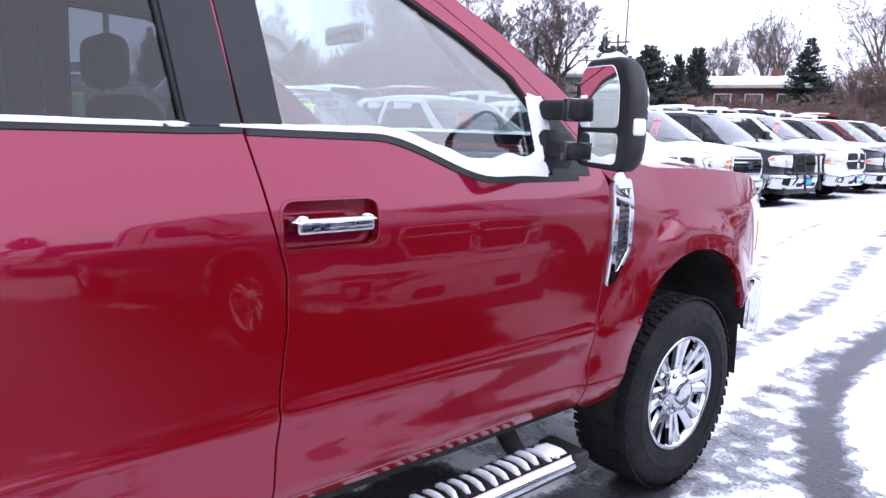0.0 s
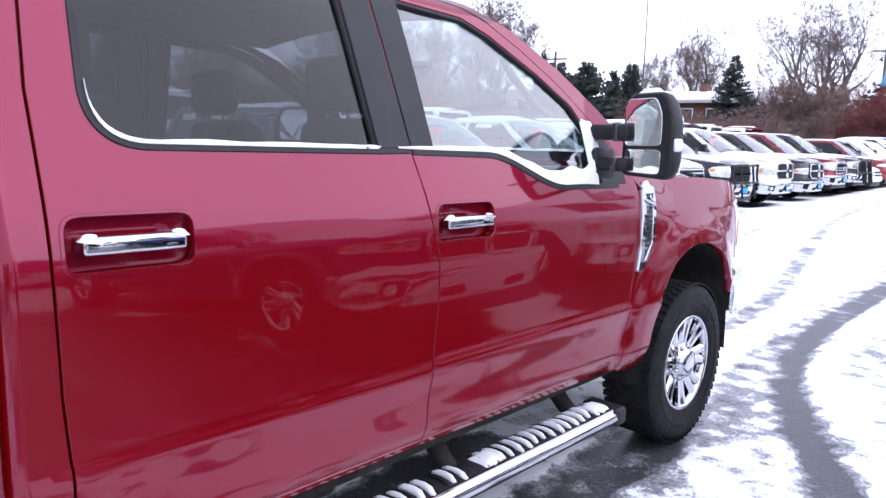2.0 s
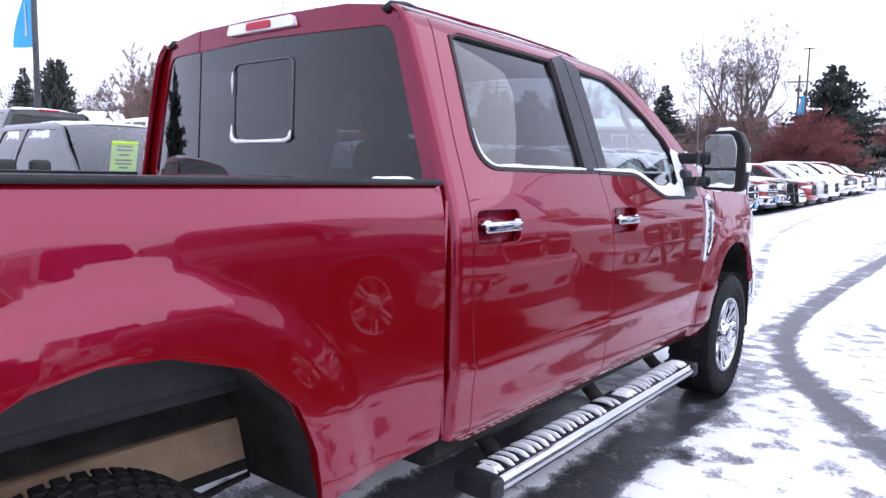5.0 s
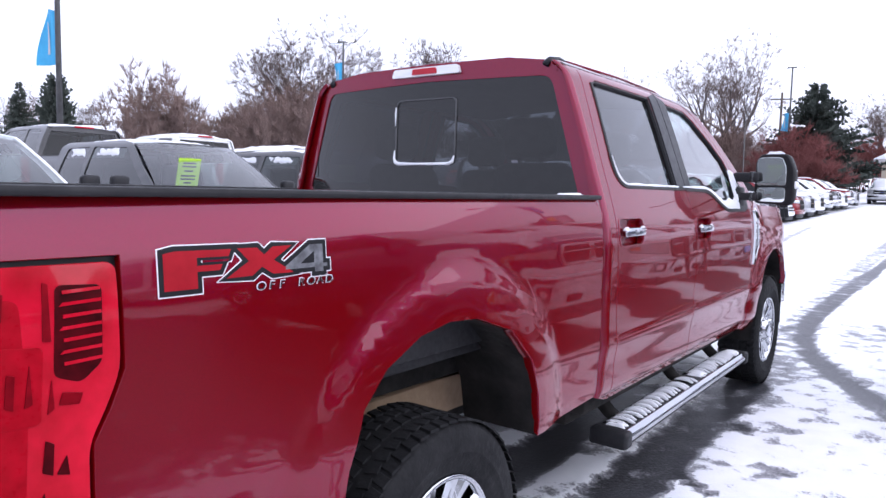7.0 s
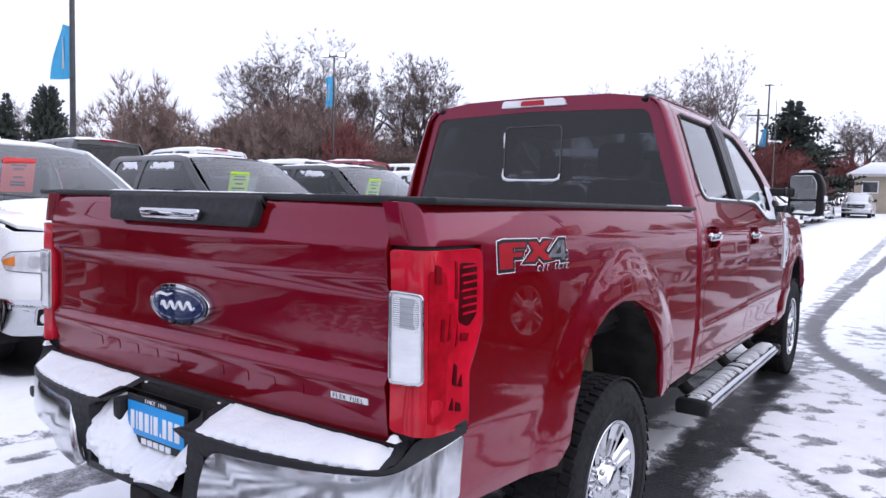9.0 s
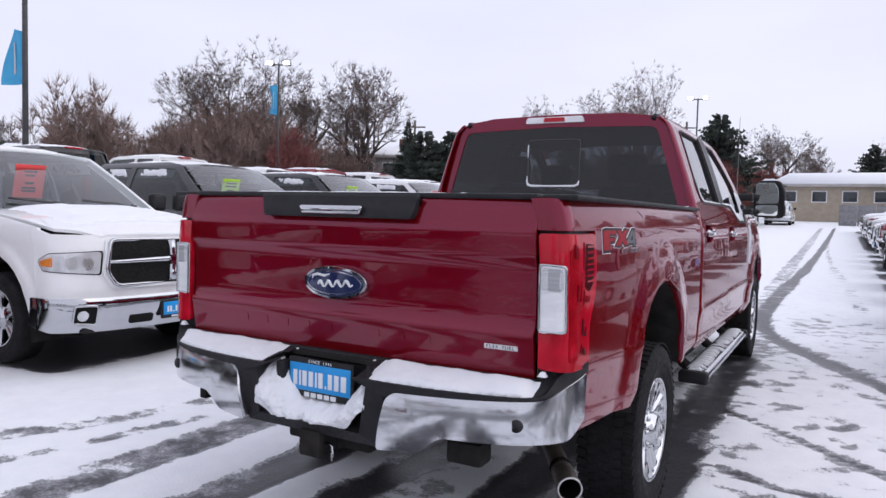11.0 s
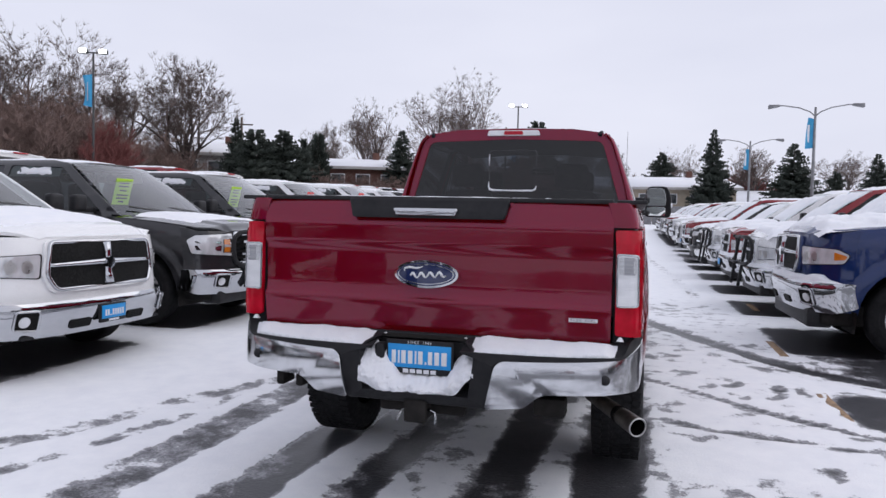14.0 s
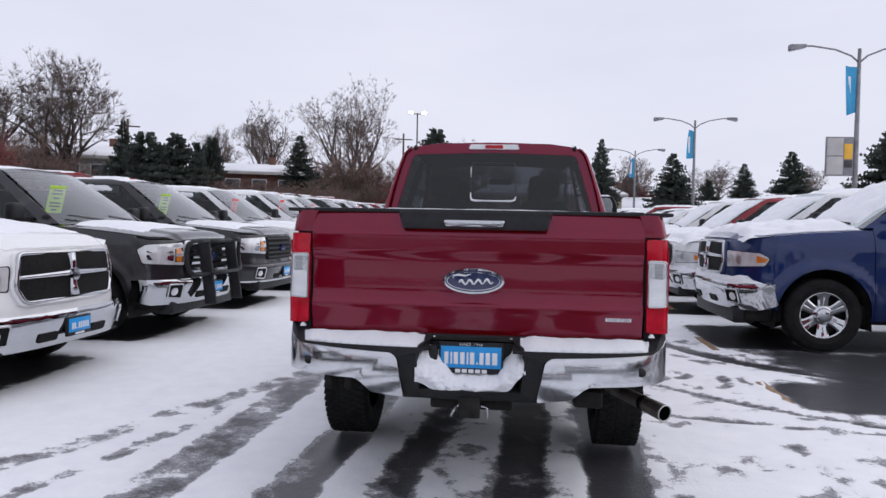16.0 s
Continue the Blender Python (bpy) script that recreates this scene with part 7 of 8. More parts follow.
    bpp = panel("front_bumper", rounded([(-bl, b0 + 0.07), (-bl + 0.25, b0), (bl - 0.25, b0), (bl, b0 + 0.07), (bl, b1 - 0.01), (-bl, b1 - 0.01)], 0.03), bp, bmat, car, res, res * 0.6, (), 0.05, True, "front bumper")
    for s in () if lean_kit else (1, -1):
        part("fog_lamp", plate_poly(rounded([(s * 0.80 - 0.08, b0 + 0.07), (s * 0.80 + 0.08, b0 + 0.09), (s * 0.80 + 0.08, b0 + 0.22), (s * 0.80 - 0.08, b0 + 0.22)], 0.02), bp, 0.016, True), GRILLE_DARK, bpp)
        if detail:
            rim = [offset_surface(bp, 0.014, True)(*q) for q in rounded([(s * 0.80 - 0.085, b0 + 0.07), (s * 0.80 + 0.085, b0 + 0.085), (s * 0.80 + 0.085, b0 + 0.225), (s * 0.80 - 0.085, b0 + 0.225)], 0.025)]
            part("lamp_bezel", tube(rim + rim[:1], 0.011, 6, False), CHROME, bpp)
            part("fog_lens", plate_poly([(s * 0.80 + s * 0.02 + 0.040 * math.cos(t), b0 + 0.148 + 0.042 * math.sin(t)) for t in [2 * math.pi * k / 12 for k in range(12)]], offset_surface(bp, 0.016, True), 0.006, True), HEADLAMP, bpp, "clear fog lamp")
        part("bumper_slot", plate_poly(rounded([(s * 0.33 - 0.11, b0 + 0.05), (s * 0.33 + 0.11, b0 + 0.05), (s * 0.33 + 0.11, b0 + 0.12), (s * 0.33 - 0.11, b0 + 0.12)], 0.02), bp, 0.010, True), GRILLE_DARK, bpp)
    if bmat is paint and "pickup" in kind:
        panel("bumper_strip", [(-bl + 0.05, b0 + 0.030), (-bl + 0.25, b0 + 0.010), (bl - 0.25, b0 + 0.010), (bl - 0.05, b0 + 0.030), (bl - 0.05, b0 + 0.050), (bl - 0.25, b0 + 0.032), (-bl + 0.25, b0 + 0.032), (-bl + 0.05, b0 + 0.050)], offset_surface(bp, 0.006, True), CHROME, bpp, 0.05, 0.04, (), 0.006, True)
        panel("bumper_seam", [(-bl + 0.03, b1 - 0.012), (bl - 0.03, b1 - 0.012), (bl - 0.03, b1 - 0.002), (-bl + 0.03, b1 - 0.002)], offset_surface(bp, 0.003, True), DECAL_BLACK, bpp, 0.05, 0.04, (), 0.004, True)
    part("air_dam", box(-W + 0.20, W - 0.20, -0.30, -0.06, lowz - 0.08, b0 + 0.03, 0.03), BLACK_PLASTIC, car)
    if plate:
        pl = part("dealer_plate", box(-0.155, 0.155, 0.058, 0.088, b0 + 0.06, b0 + 0.22, 0.006), BLACK_PLASTIC, car, "blue dealer plate")
        part("plate_face", box(-0.143, 0.143, 0.087, 0.092, b0 + 0.092, b0 + 0.206, 0.002), PLATE_BLUE, pl)
        if detail:
            for k in range(8):
                part("plate_bar", box(-0.115 + 0.029 * k, -0.096 + 0.029 * k, 0.0915, 0.094, b0 + 0.115, b0 + (0.125 if k == 5 else 0.168), 0.001), WHITE_INK, pl)
            part("plate_bar", box(-0.06, 0.06, 0.0875, 0.091, b0 + 0.068, b0 + 0.084, 0.001), WHITE_INK, pl)
    if guard:
        gu = thing("grille_guard", "", "")
        gu.parent = car
        gu["label"] = "black steel grille guard"
        for s in (1, -1):
            bm = box(*sorted((s * 0.345, s * 0.385)), 0.11 if guard == "plate" else 0.15, 0.25 if guard == "plate" else 0.195, 0.36, fh - 0.02, 0.012, 2)
            for v in bm.verts:
                v.co.y -= 0.10 * smooth01((v.co.z - 0.7) / 0.4)
            part("upright", bm, BLACK_PLASTIC, gu)
            part("side_hoop", tube([(s * 0.37, 0.14, fh - 0.04), (s * 0.56, 0.12, fh - 0.04), (s * 0.66, 0.09, fh - 0.05), (s * 0.715, 0.06, fh - 0.10), (s * 0.725, 0.05, fh - 0.18), (s * 0.725, 0.06, 0.82), (s * 0.71, 0.08, 0.76), (s * 0.65, 0.11, 0.72), (s * 0.37, 0.17, 0.715)], 0.026, 8), BLACK_PLASTIC, gu)
        for z, y in ((fh - 0.05, 0.12), (0.72, 0.19)):
            part("cross_bar", tube([(-0.38, y, z), (0.38, y, z)], 0.022, 8), BLACK_PLASTIC, gu)
    if card is not None:
        c = Vector(screen(0.19, 0.42)) - Vector((0, 0.24, 0.0))
        mm = Matrix.Translation(c) @ Matrix.Rotation(radians(76), 4, "X")
        cb = bmesh.new()
        add_box(cb, -0.15, 0.15, -0.17, 0.17, -0.002, 0.002, 0, 1, mm)
        cd = part("price_card", cb, CARD_LIME if card == "lime" else CARD_RED, car, "bright price card behind the windscreen")
        for yy, w in ((0.110, 0.085), (0.070, 0.095), (0.015, 0.060), (-0.045, 0.100), (-0.085, 0.095), (-0.130, 0.050)) if card == "lime" else ((0.10, 0.07), (0.06, 0.05), (-0.02, 0.045), (-0.07, 0.07), (-0.10, 0.07)):
            cb = bmesh.new()
            add_box(cb, -w, w, yy - 0.010, yy + 0.010, -0.0035, -0.002, 0, 1, mm)
            part("card_bar", cb, DECAL_BLACK, cd)
    if detail:
        part("dashboard", box(-W + 0.22, W - 0.22, cowl - 0.55, cowl - 0.02, belt - 0.30, belt - 0.03, 0.05, 3), DASH, car)
        for s in (1, -1):
            for yy in (mid + 0.25, mid - 0.75):
                part("seat", box(s * 0.40 - 0.24, s * 0.40 + 0.24, yy - 0.20, yy - 0.04, belt - 0.35, belt + 0.40, 0.07, 3), CLOTH, car)
            part("wiper", tube([Vector(screen(0.34 * s + 0.02 - 0.30 + 0.12 * k, 0.03 + 0.015 * k)) + Vector((0, 0.02, 0.03)) for k in range(6)], [0.017, 0.016, 0.015, 0.014, 0.012, 0.010], 6), GLOSS_BLACK, car)
    part("cabin_floor", box(-W + 0.15, W - 0.15, rend + 0.05, cowl - 0.1, belt - 0.45, belt - 0.38), UNDERBODY, car)
    # snow
    if snow > 0:
        deep = snowy_glass and detail
        snow_sheet("bonnet_snow", hood, car, *((-hw - 0.01, hw + 0.01, cowl + 0.02, -0.11) if deep else (-hw + 0.07, hw - 0.07, cowl + 0.05, -0.24 if paint is not GREY_P else -0.40)), (0.050 if deep else 0.035) * snow, *((14, 12) if lean_kit else (44, 40) if deep else (26, 22)), seed, False, 0.18 if deep else 0.35, "snow on the bonnet")
        snow_sheet("roof_snow", rooff, car, -top_w + 0.05, top_w - 0.05, rend + 0.06, head + 0.02, 0.045 * snow, *((12, 14) if lean_kit else (22, 26)), seed + 3, False, 0.35, "snow on the roof")
        if snowy_glass:
            snow_sheet("screen_snow", screen, car, -0.72, 0.72, 0.03, 0.97, 0.035 * snow, 22, 18, seed + 5, True, 0.4, "snow over the windscreen")
            if bed:
                snow_sheet("bumper_snow", lambda u, v: (bp(u, b1)[0], bp(u, b1)[1] + v, b1 - 0.012), car, -bl + 0.12, bl - 0.12, -0.09, 0.0, 0.085, 34, 8, seed, False, 0.2, "snow on the bumper")
        if bed:
            snow_sheet("bed_snow", lambda u, v: (u, v, 0.80), car, -W + 0.15, W - 0.15, -L + 0.08, rend - 0.04, 0.10 * snow, 14, 20, seed + 7, False, 0.2, "snow in the load bed")
    return car


def stand(x, y, turn):
    return pose(x, y, ground_z(y) + bank(x + 2.5 * math.sin(radians(turn)) if abs(turn) == 90 else x), 0, 0, turn)


V = {}
V["ram_white"] = vehicle("low_pickup", WHITE_P, "ram", "white pickup truck with cross-bar grille and snowy bonnet", card="red", snow=0.7, res=0.045, seed=1, chrome=False)
for ob in V["ram_white"].children:
    if not ob.name.startswith("wheel"):
        ob.location.z += 0.055
V["ford_grey"] = vehicle("pickup", GREY_P, "ford", "dark grey pickup truck with black grille guard, dusted with snow", guard="plate", card="lime", snow=0.6, res=0.045, seed=2)
V["ford_plain"] = vehicle("pickup", GREY_P, "ford", "dark grey pickup truck with body-coloured bumper, dusted with snow", card="lime", snow=0.6, res=0.05, seed=22, chrome=False)
V["ford_white"] = vehicle("pickup", WHITE_P, "ford", "white pickup truck under light snow", card="red", snow=0.7, seed=3)
V["ram_blue"] = vehicle("big_pickup", BLUE_P, "ram", "blue heavy pickup truck under thick snow", snow=1.5, snowy_glass=True, res=0.045, seed=4, plate=False)
V["white_guard"] = vehicle("pickup", WHITE_P, "ram", "white pickup truck with black grille guard under thick snow", guard=True, snow=1.4, snowy_glass=True, seed=5, plate=False)
V["maroon"] = vehicle("pickup", MAROON_P, "ram", "maroon pickup truck under snow", snow=1.3, snowy_glass=True, seed=6, detail=False)
V["black_guard"] = vehicle("pickup", BLACK_P, "other", "black pickup truck with grille guard and snowy bonnet", guard=True, snow=0.6, seed=7, detail=False)
V["dark_ram"] = vehicle("low_pickup", GREY_P, "ram", "dark pickup truck with a snow-covered bonnet", snow=0.9, seed=8, detail=False)
V["red_ford"] = vehicle("pickup", MAROON_P, "ford", "red pickup truck with light snow", card="lime", snow=0.6, seed=9, detail=False)
LEAN = dict(detail=False, lean_kit=True, plate=False, res=0.15)
V["far_white_pickup"] = vehicle("pickup", WHITE_P, "ford", "white pickup truck under snow", snow=1.0, snowy_glass=True, seed=31, **LEAN)
V["far_dark_pickup"] = vehicle("pickup", GREY_P, "ram", "dark grey pickup truck under snow", snow=0.9, snowy_glass=True, seed=32, **LEAN)
V["far_red_pickup"] = vehicle("pickup", MAROON_P, "ford", "red pickup truck under snow", snow=1.0, snowy_glass=True, seed=33, **LEAN)
V["silver_suv"] = vehicle("suv", SILVER_P, "other", "silver sport utility vehicle under snow", snow=1.2, snowy_glass=True, seed=10, **LEAN)
V["red_suv"] = vehicle("suv", MAROON_P, "other", "red sport utility vehicle dusted with snow", snow=0.5, seed=11, **LEAN)
V["white_sedan"] = vehicle("sedan", WHITE_P, "other", "white saloon car dusted with snow", snow=0.8, seed=12, **LEAN, chrome=False)
V["dark_suv"] = vehicle("suv", BLACK_P, "other", "black sport utility vehicle under snow", snow=1.2, snowy_glass=True, seed=13, **LEAN)
V["white_suv"] = vehicle("suv", WHITE_P, "other", "white sport utility vehicle under snow", snow=1.3, snowy_glass=True, seed=14, **LEAN)
used = set()


def park(kind, m):
    """The first of a kind is moved into place, later ones are copies."""
    if kind in used:
        return copy_thing(V[kind], m)
    used.add(kind)
    V[kind].matrix_basis = m
    return V[kind]


FRONT_L = -3.56
for y, k in zip(LEFT_ROW, ["ram_white", "ford_grey", "ford_plain", "ford_white", "ram_white", "ford_white", "black_guard", "ram_white", "dark_ram", "red_ford", "ford_grey", "white_sedan", "red_suv",
                           "silver_suv", "white_suv", "far_white_pickup", "far_dark_pickup", "white_suv", "far_red_pickup", "silver_suv"]):
    park(k, stand(FRONT_L + (0.04 if k == "ford_grey" else 0.0), y, -90))
for y, k in zip(RIGHT_ROW, ["ram_blue", "white_guard", "maroon", "white_guard", "white_suv", "dark_suv", "maroon", "silver_suv", "white_suv", "far_white_pickup", "dark_suv", "far_red_pickup", "white_suv", "silver_suv", "far_white_pickup", "far_red_pickup", "white_suv"]):
    park(k, stand(2.62 if k != "ram_blue" else 2.58, y, 90))
# back-to-back row behind the left one, tails towards the aisle
rng = random.Random(11)
kinds2 = ["far_white_pickup", "far_white_pickup", "far_dark_pickup", "far_white_pickup", "white_suv", "far_red_pickup", "far_white_pickup", "dark_suv", "silver_suv", "white_suv"]
for i in range(16):
    park(kinds2[i % 10], stand(-15.9, 1.0 + 2.75 * i, 90))
# further rows beyond
kinds3 = ["red_suv", "dark_suv", "white_suv", "far_red_pickup", "silver_suv", "dark_suv", "white_sedan", "far_red_pickup", "dark_suv", "white_suv", "silver_suv"]
for r, x in enumerate((-25.0, -34.0)):
    for i in range(17):
        park(kinds3[(i * 3 + 5 * r) % 11], stand(x, 9.0 + 2.7 * i + r * 4, -90 if r else 90))
# vehicles on the near side and behind, seen in the red paint and glass
for i, k in enumerate(["silver_suv", "dark_suv", "far_red_pickup", "white_sedan", "far_dark_pickup", "white_suv", "dark_suv"]):
    park(k, stand(15.0, -9.0 + 2.9 * i, -90))
for i, k in enumerate(["far_red_pickup", "dark_suv", "white_suv", "red_suv", "far_dark_pickup", "white_sedan", "dark_suv", "silver_suv", "far_red_pickup"]):
    park(k, stand(-13.0 + 2.9 * i, -19.0, 0))
for i, k in enumerate(["red_ford", "far_dark_pickup", "far_red_pickup", "dark_suv"]):
    park(k, stand(-3.9, -0.95 - 2.9 * i, -90))
for k, ob in V.items():
    if k not in used:
        for o in (*ob.children_recursive, ob):
            bpy.data.objects.remove(o)

# ---------------------------------------------------------------- far things
BARK = surface("bark", (0.060, 0.048, 0.044), (0.115, 0.095, 0.088), 9, (0.85, 0.95), bump=0.5, bump_scale=30)
TWIG = surface("bare_twigs", (0.12, 0.090, 0.080), (0.22, 0.172, 0.156), 0.8, (0.9, 0.95))
BRUSH = surface("brown_brush", (0.18, 0.120, 0.102), (0.32, 0.235, 0.205), 0.7, (0.9, 0.95))
RED_BRUSH = surface("red_brush", (0.17, 0.055, 0.05), (0.28, 0.11, 0.10), 0.9, (0.9, 0.95))
NEEDLE = surface("fir_needles", (0.034, 0.044, 0.037), (0.080, 0.095, 0.078), 1.2, (0.8, 0.95))
STEEL = surface("galvanised_steel", (0.18, 0.18, 0.19), (0.28, 0.28, 0.29), 4, (0.4, 0.6), 0.7)
DARK_POLE = surface("dark_pole", (0.03, 0.03, 0.032), (0.06, 0.06, 0.06), 4, (0.5, 0.7))
WOOD_POLE = surface("weathered_pole", (0.06, 0.045, 0.035), (0.12, 0.09, 0.07), 6, (0.8, 0.95), stretch=(8, 8, 0.6), bump=0.3)
BANNER = surface("blue_banner", (0.035, 0.27, 0.52), (0.06, 0.36, 0.60), 1.5, (0.6, 0.8))
BRICK = surface("red_brown_brick", (0.10, 0.045, 0.035), (0.17, 0.08, 0.06), 3, (0.8, 0.9))
STUCCO = surface("tan_stucco", (0.36, 0.30, 0.23), (0.44, 0.38, 0.30), 2, (0.8, 0.9), bump=0.2)
PALE_WALL = surface("pale_siding", (0.40, 0.38, 0.37), (0.50, 0.48, 0.47), 2, (0.7, 0.9))
PANE = surface("dark_pane", (0.03, 0.035, 0.04), (0.06, 0.065, 0.07), 3, (0.05, 0.1))
LAMP_ON, _nt, _p = node_mat("lit_lamp")
_p.inputs["Emission Color"].default_value, _p.inputs["Emission Strength"].default_value = (1.0, 0.97, 0.92, 1), 6.0


def strip(verts, faces, a, b, w0, w1, side):
    """A twig of three sides between two points."""
    n = len(verts)
    d = (b - a).normalized()
    u = side.cross(d)
    u = u.normalized() if u.length > 1e-6 else d.orthogonal().normalized()
    v = d.cross(u)
    for p, w in ((a, w0), (b, w1)):
        for k in range(3):
            t = 2.0944 * k
            verts.append(p + w * (math.cos(t) * u + math.sin(t) * v))
    for k in range(3):
        faces.append((n + k, n + (k + 1) % 3, n + 3 + (k + 1) % 3, n + 3 + k))


def twig(verts, faces, a, b, w):
    """A fine twig: two slim crossed blades that run to a point."""
    d = b - a
    u = d.cross(Vector((0.3, 0.5, 0.8)))
    u = u.normalized() * w if u.length > 1e-6 else Vector((w, 0, 0))
    v = d.cross(u).normalized() * w
    for k in (u, v):
        n = len(verts)
        verts += [a - k, a + k, b]
        faces.append((n, n + 1, n + 2))


def raw_mesh(name, verts, faces, mat, parent):
    me = bpy.data.meshes.new(name)
    me.from_pydata([tuple(v) for v in verts], [], faces)
    return link_mesh(name, me, mat, parent)


def branch(rng, wood, fine, p, d, length, width, level, dense=1.0, fat=1.0):
    """A limb that bends, sends out side limbs and ends in a fork, down to bunches of fine twigs."""
    n = 4 if level < 3 else 3
    for i in range(n):
        bend = 0.11 if level < 3 else 0.18
        d = (d + Vector((rng.gauss(0, bend), rng.gauss(0, bend), rng.gauss(0.05, 0.10)))).normalized()
        q = p + d * length / n
        w2 = max(0.007, width * (1 - 0.30 * (i + 1) / n))
        if level < 4:
            strip(*(wood if level < 3 else fine), p, q, width, w2, Vector((0, 0, 1)) if abs(d.z) < 0.9 else Vector((1, 0, 0)))
        else:
            twig(*fine, p, p + (q - p) * 1.3, max(0.0085 * fat, width * 0.9))
        p, width = q, w2
        if level < 5 and i and rng.random() < (0.88 if level < 3 else 0.76) * dense:
            out = Vector((rng.gauss(0, 1), rng.gauss(0, 1), rng.gauss(0.15, 0.6))).normalized()
            branch(rng, wood, fine, p, (d * 0.8 + out * 0.7).normalized(), length * rng.uniform(0.45, 0.7), width * 0.5, level + 1, dense, fat)
    if level == 5:
        for _ in range(7):
            e = (d + Vector((rng.gauss(0, 0.6), rng.gauss(0, 0.6), rng.gauss(0.12, 0.3)))).normalized()
            twig(*fine, p, p + e * rng.uniform(0.3, 0.8), 0.0085 * fat)
    else:
        for k in range(2):
            out = Vector((rng.gauss(0, 1), rng.gauss(0, 1), rng.gauss(0.1, 0.4))).normalized()
            branch(rng, wood, fine, p, (d + out * 0.6).normalized(), length * rng.uniform(0.55, 0.8), width * 0.74, level + 1, dense, fat)


def bare_tree(name, label, height, spread_, seed, mat=None, dense=1.0, category="tree", stems=1):
    """Leafless tree: a short trunk parts into wide, rising limbs."""
    t = thing(name, label, category, "bare trees")
    rng = random.Random(seed)
    wood, fine = ([], []), ([], [])
    for k in range(stems):
        a = 2 * math.pi * k / stems + 0.7
        lean = Vector((math.cos(a), math.sin(a), 0)) * (0.25 if stems > 1 else 0.04)
        foot, top = lean * 0.4 - Vector((0, 0, 0.2)), lean * height * 0.22 + Vector((0, 0, height * 0.22))
        strip(*wood, foot, top, height * 0.038, height * 0.031, Vector((1, 0, 0)))
        limbs = 5 if stems == 1 else 3
        for j in range(limbs):
            b = 6.283 * (j + rng.uniform(-0.3, 0.3)) / limbs
            tilt = spread_ * rng.uniform(0.25, 0.8)
            at = foot.lerp(top, rng.uniform(0.75, 1.0))
            branch(rng, wood, fine, at, Vector((math.cos(b) * tilt, math.sin(b) * tilt, 1.0)).normalized() + lean * 0.6, height * rng.uniform(0.24, 0.34), height * 0.040, 1, dense, 1.8)
    zs = sorted(v.z for v in fine[0])
    k = height / zs[int(len(zs) * 0.997)]
    rs = sorted(math.hypot(v.x, v.y) for v in fine[0])
    kr = height * 0.46 * spread_ / rs[int(len(rs) * 0.97)]
    raw_mesh("trunk", [Vector((v.x * kr, v.y * kr, v.z * k)) for v in wood[0]], wood[1], BARK, t)
    raw_mesh("crown", [Vector((v.x * kr, v.y * kr, v.z * k)) for v in fine[0]], fine[1], mat or TWIG, t)
    return t


def thicket(name, label, height, width, seed, mat, n=24, category="bush", group="bare shrubs"):
    """Bare shrub: stems fan out of the ground and fork into a rounded tangle of twigs."""
    t = thing(name, label, category, group, "stuff")
    rng = random.Random(seed)
    fine = ([], [])
    for k in range(n):
        r, a = width / 2 * math.sqrt((k + 0.5) / n), k * 2.4
        base = Vector((0.7 * r * math.cos(a), 0.7 * r * math.sin(a), -0.1))
        h = height * rng.uniform(0.30, 0.42) * (1 - 0.35 * (2 * r / width) ** 2)
        branch(rng, fine, fine, base, Vector((math.cos(a) * 0.14 * r, math.sin(a) * 0.14 * r, 1.0)).normalized(), h, 0.045, 2, 1.0, 2.1)
    zs = sorted(v.z for v in fine[0])
    k = height / zs[int(len(zs) * 0.995)]
    raw_mesh("stem_clump", [v * k for v in fine[0]], fine[1], mat, t)
    return t


def conifer(name, label, height, width, seed, column=False, ragged=False):
    """Evergreen: a trunk with whorls of drooping boughs, each bough a spray of needle tufts."""
    t = thing(name, label, "tree", "evergreens")
    rng = random.Random(seed)
    v, f = [], []
    strip(v, f, Vector((0, 0, -0.2)), Vector((0, 0, height)), height * 0.018, 0.01, Vector((1, 0, 0)))
    raw_mesh("trunk", v, f, BARK, t)
    v, f, sv, sf = [], [], [], []
    z = height * (0.03 if column else 0.07)
    while z < height * 0.99:
        k = z / height
        reach = width / 2 * ((1 - k) ** (0.45 if column else 0.62 if ragged else 0.88) + 0.03) * (1 + (0.30 * math.sin(k * 23 + seed) if ragged else 0.10 * math.sin(k * 40)))
        for b in range(max(6, int(17 * (1 - k) + 6))):
            a = rng.uniform(0, 6.283)
            rr = reach * rng.uniform(0.55, 1.12)
            d = Vector((math.cos(a), math.sin(a), 0.9 if column else rng.uniform(-0.12, 0.30)))
            side = Vector((-math.sin(a), math.cos(a), 0))
            n = max(4, int(rr / 0.20))
            for i in range(1, n + 1):
                p = Vector((0, 0, z)) + d * rr * i / n
                for e in (-1, 1):
                    tip = p + side * e * rr * rng.uniform(0.08, 0.26) * (1.15 - i / n * 0.6) + d * 0.16 + Vector((0, 0, rng.uniform(-0.18, 0.06)))
                    m0 = len(v)
                    w = Vector((0, 0, 0.10 + 0.07 * rng.random()))
                    v += [p - w, p + w + d * 0.04, tip]
                    f.append((m0, m0 + 1, m0 + 2))
                    m0 = len(v)
                    v += [p - d * 0.09, p + d * 0.12, tip + Vector((0, 0, 0.05))]
                    f.append((m0, m0 + 1, m0 + 2))
        z += height * 0.020
    raw_mesh("crown", v, f, NEEDLE, t)
    return t


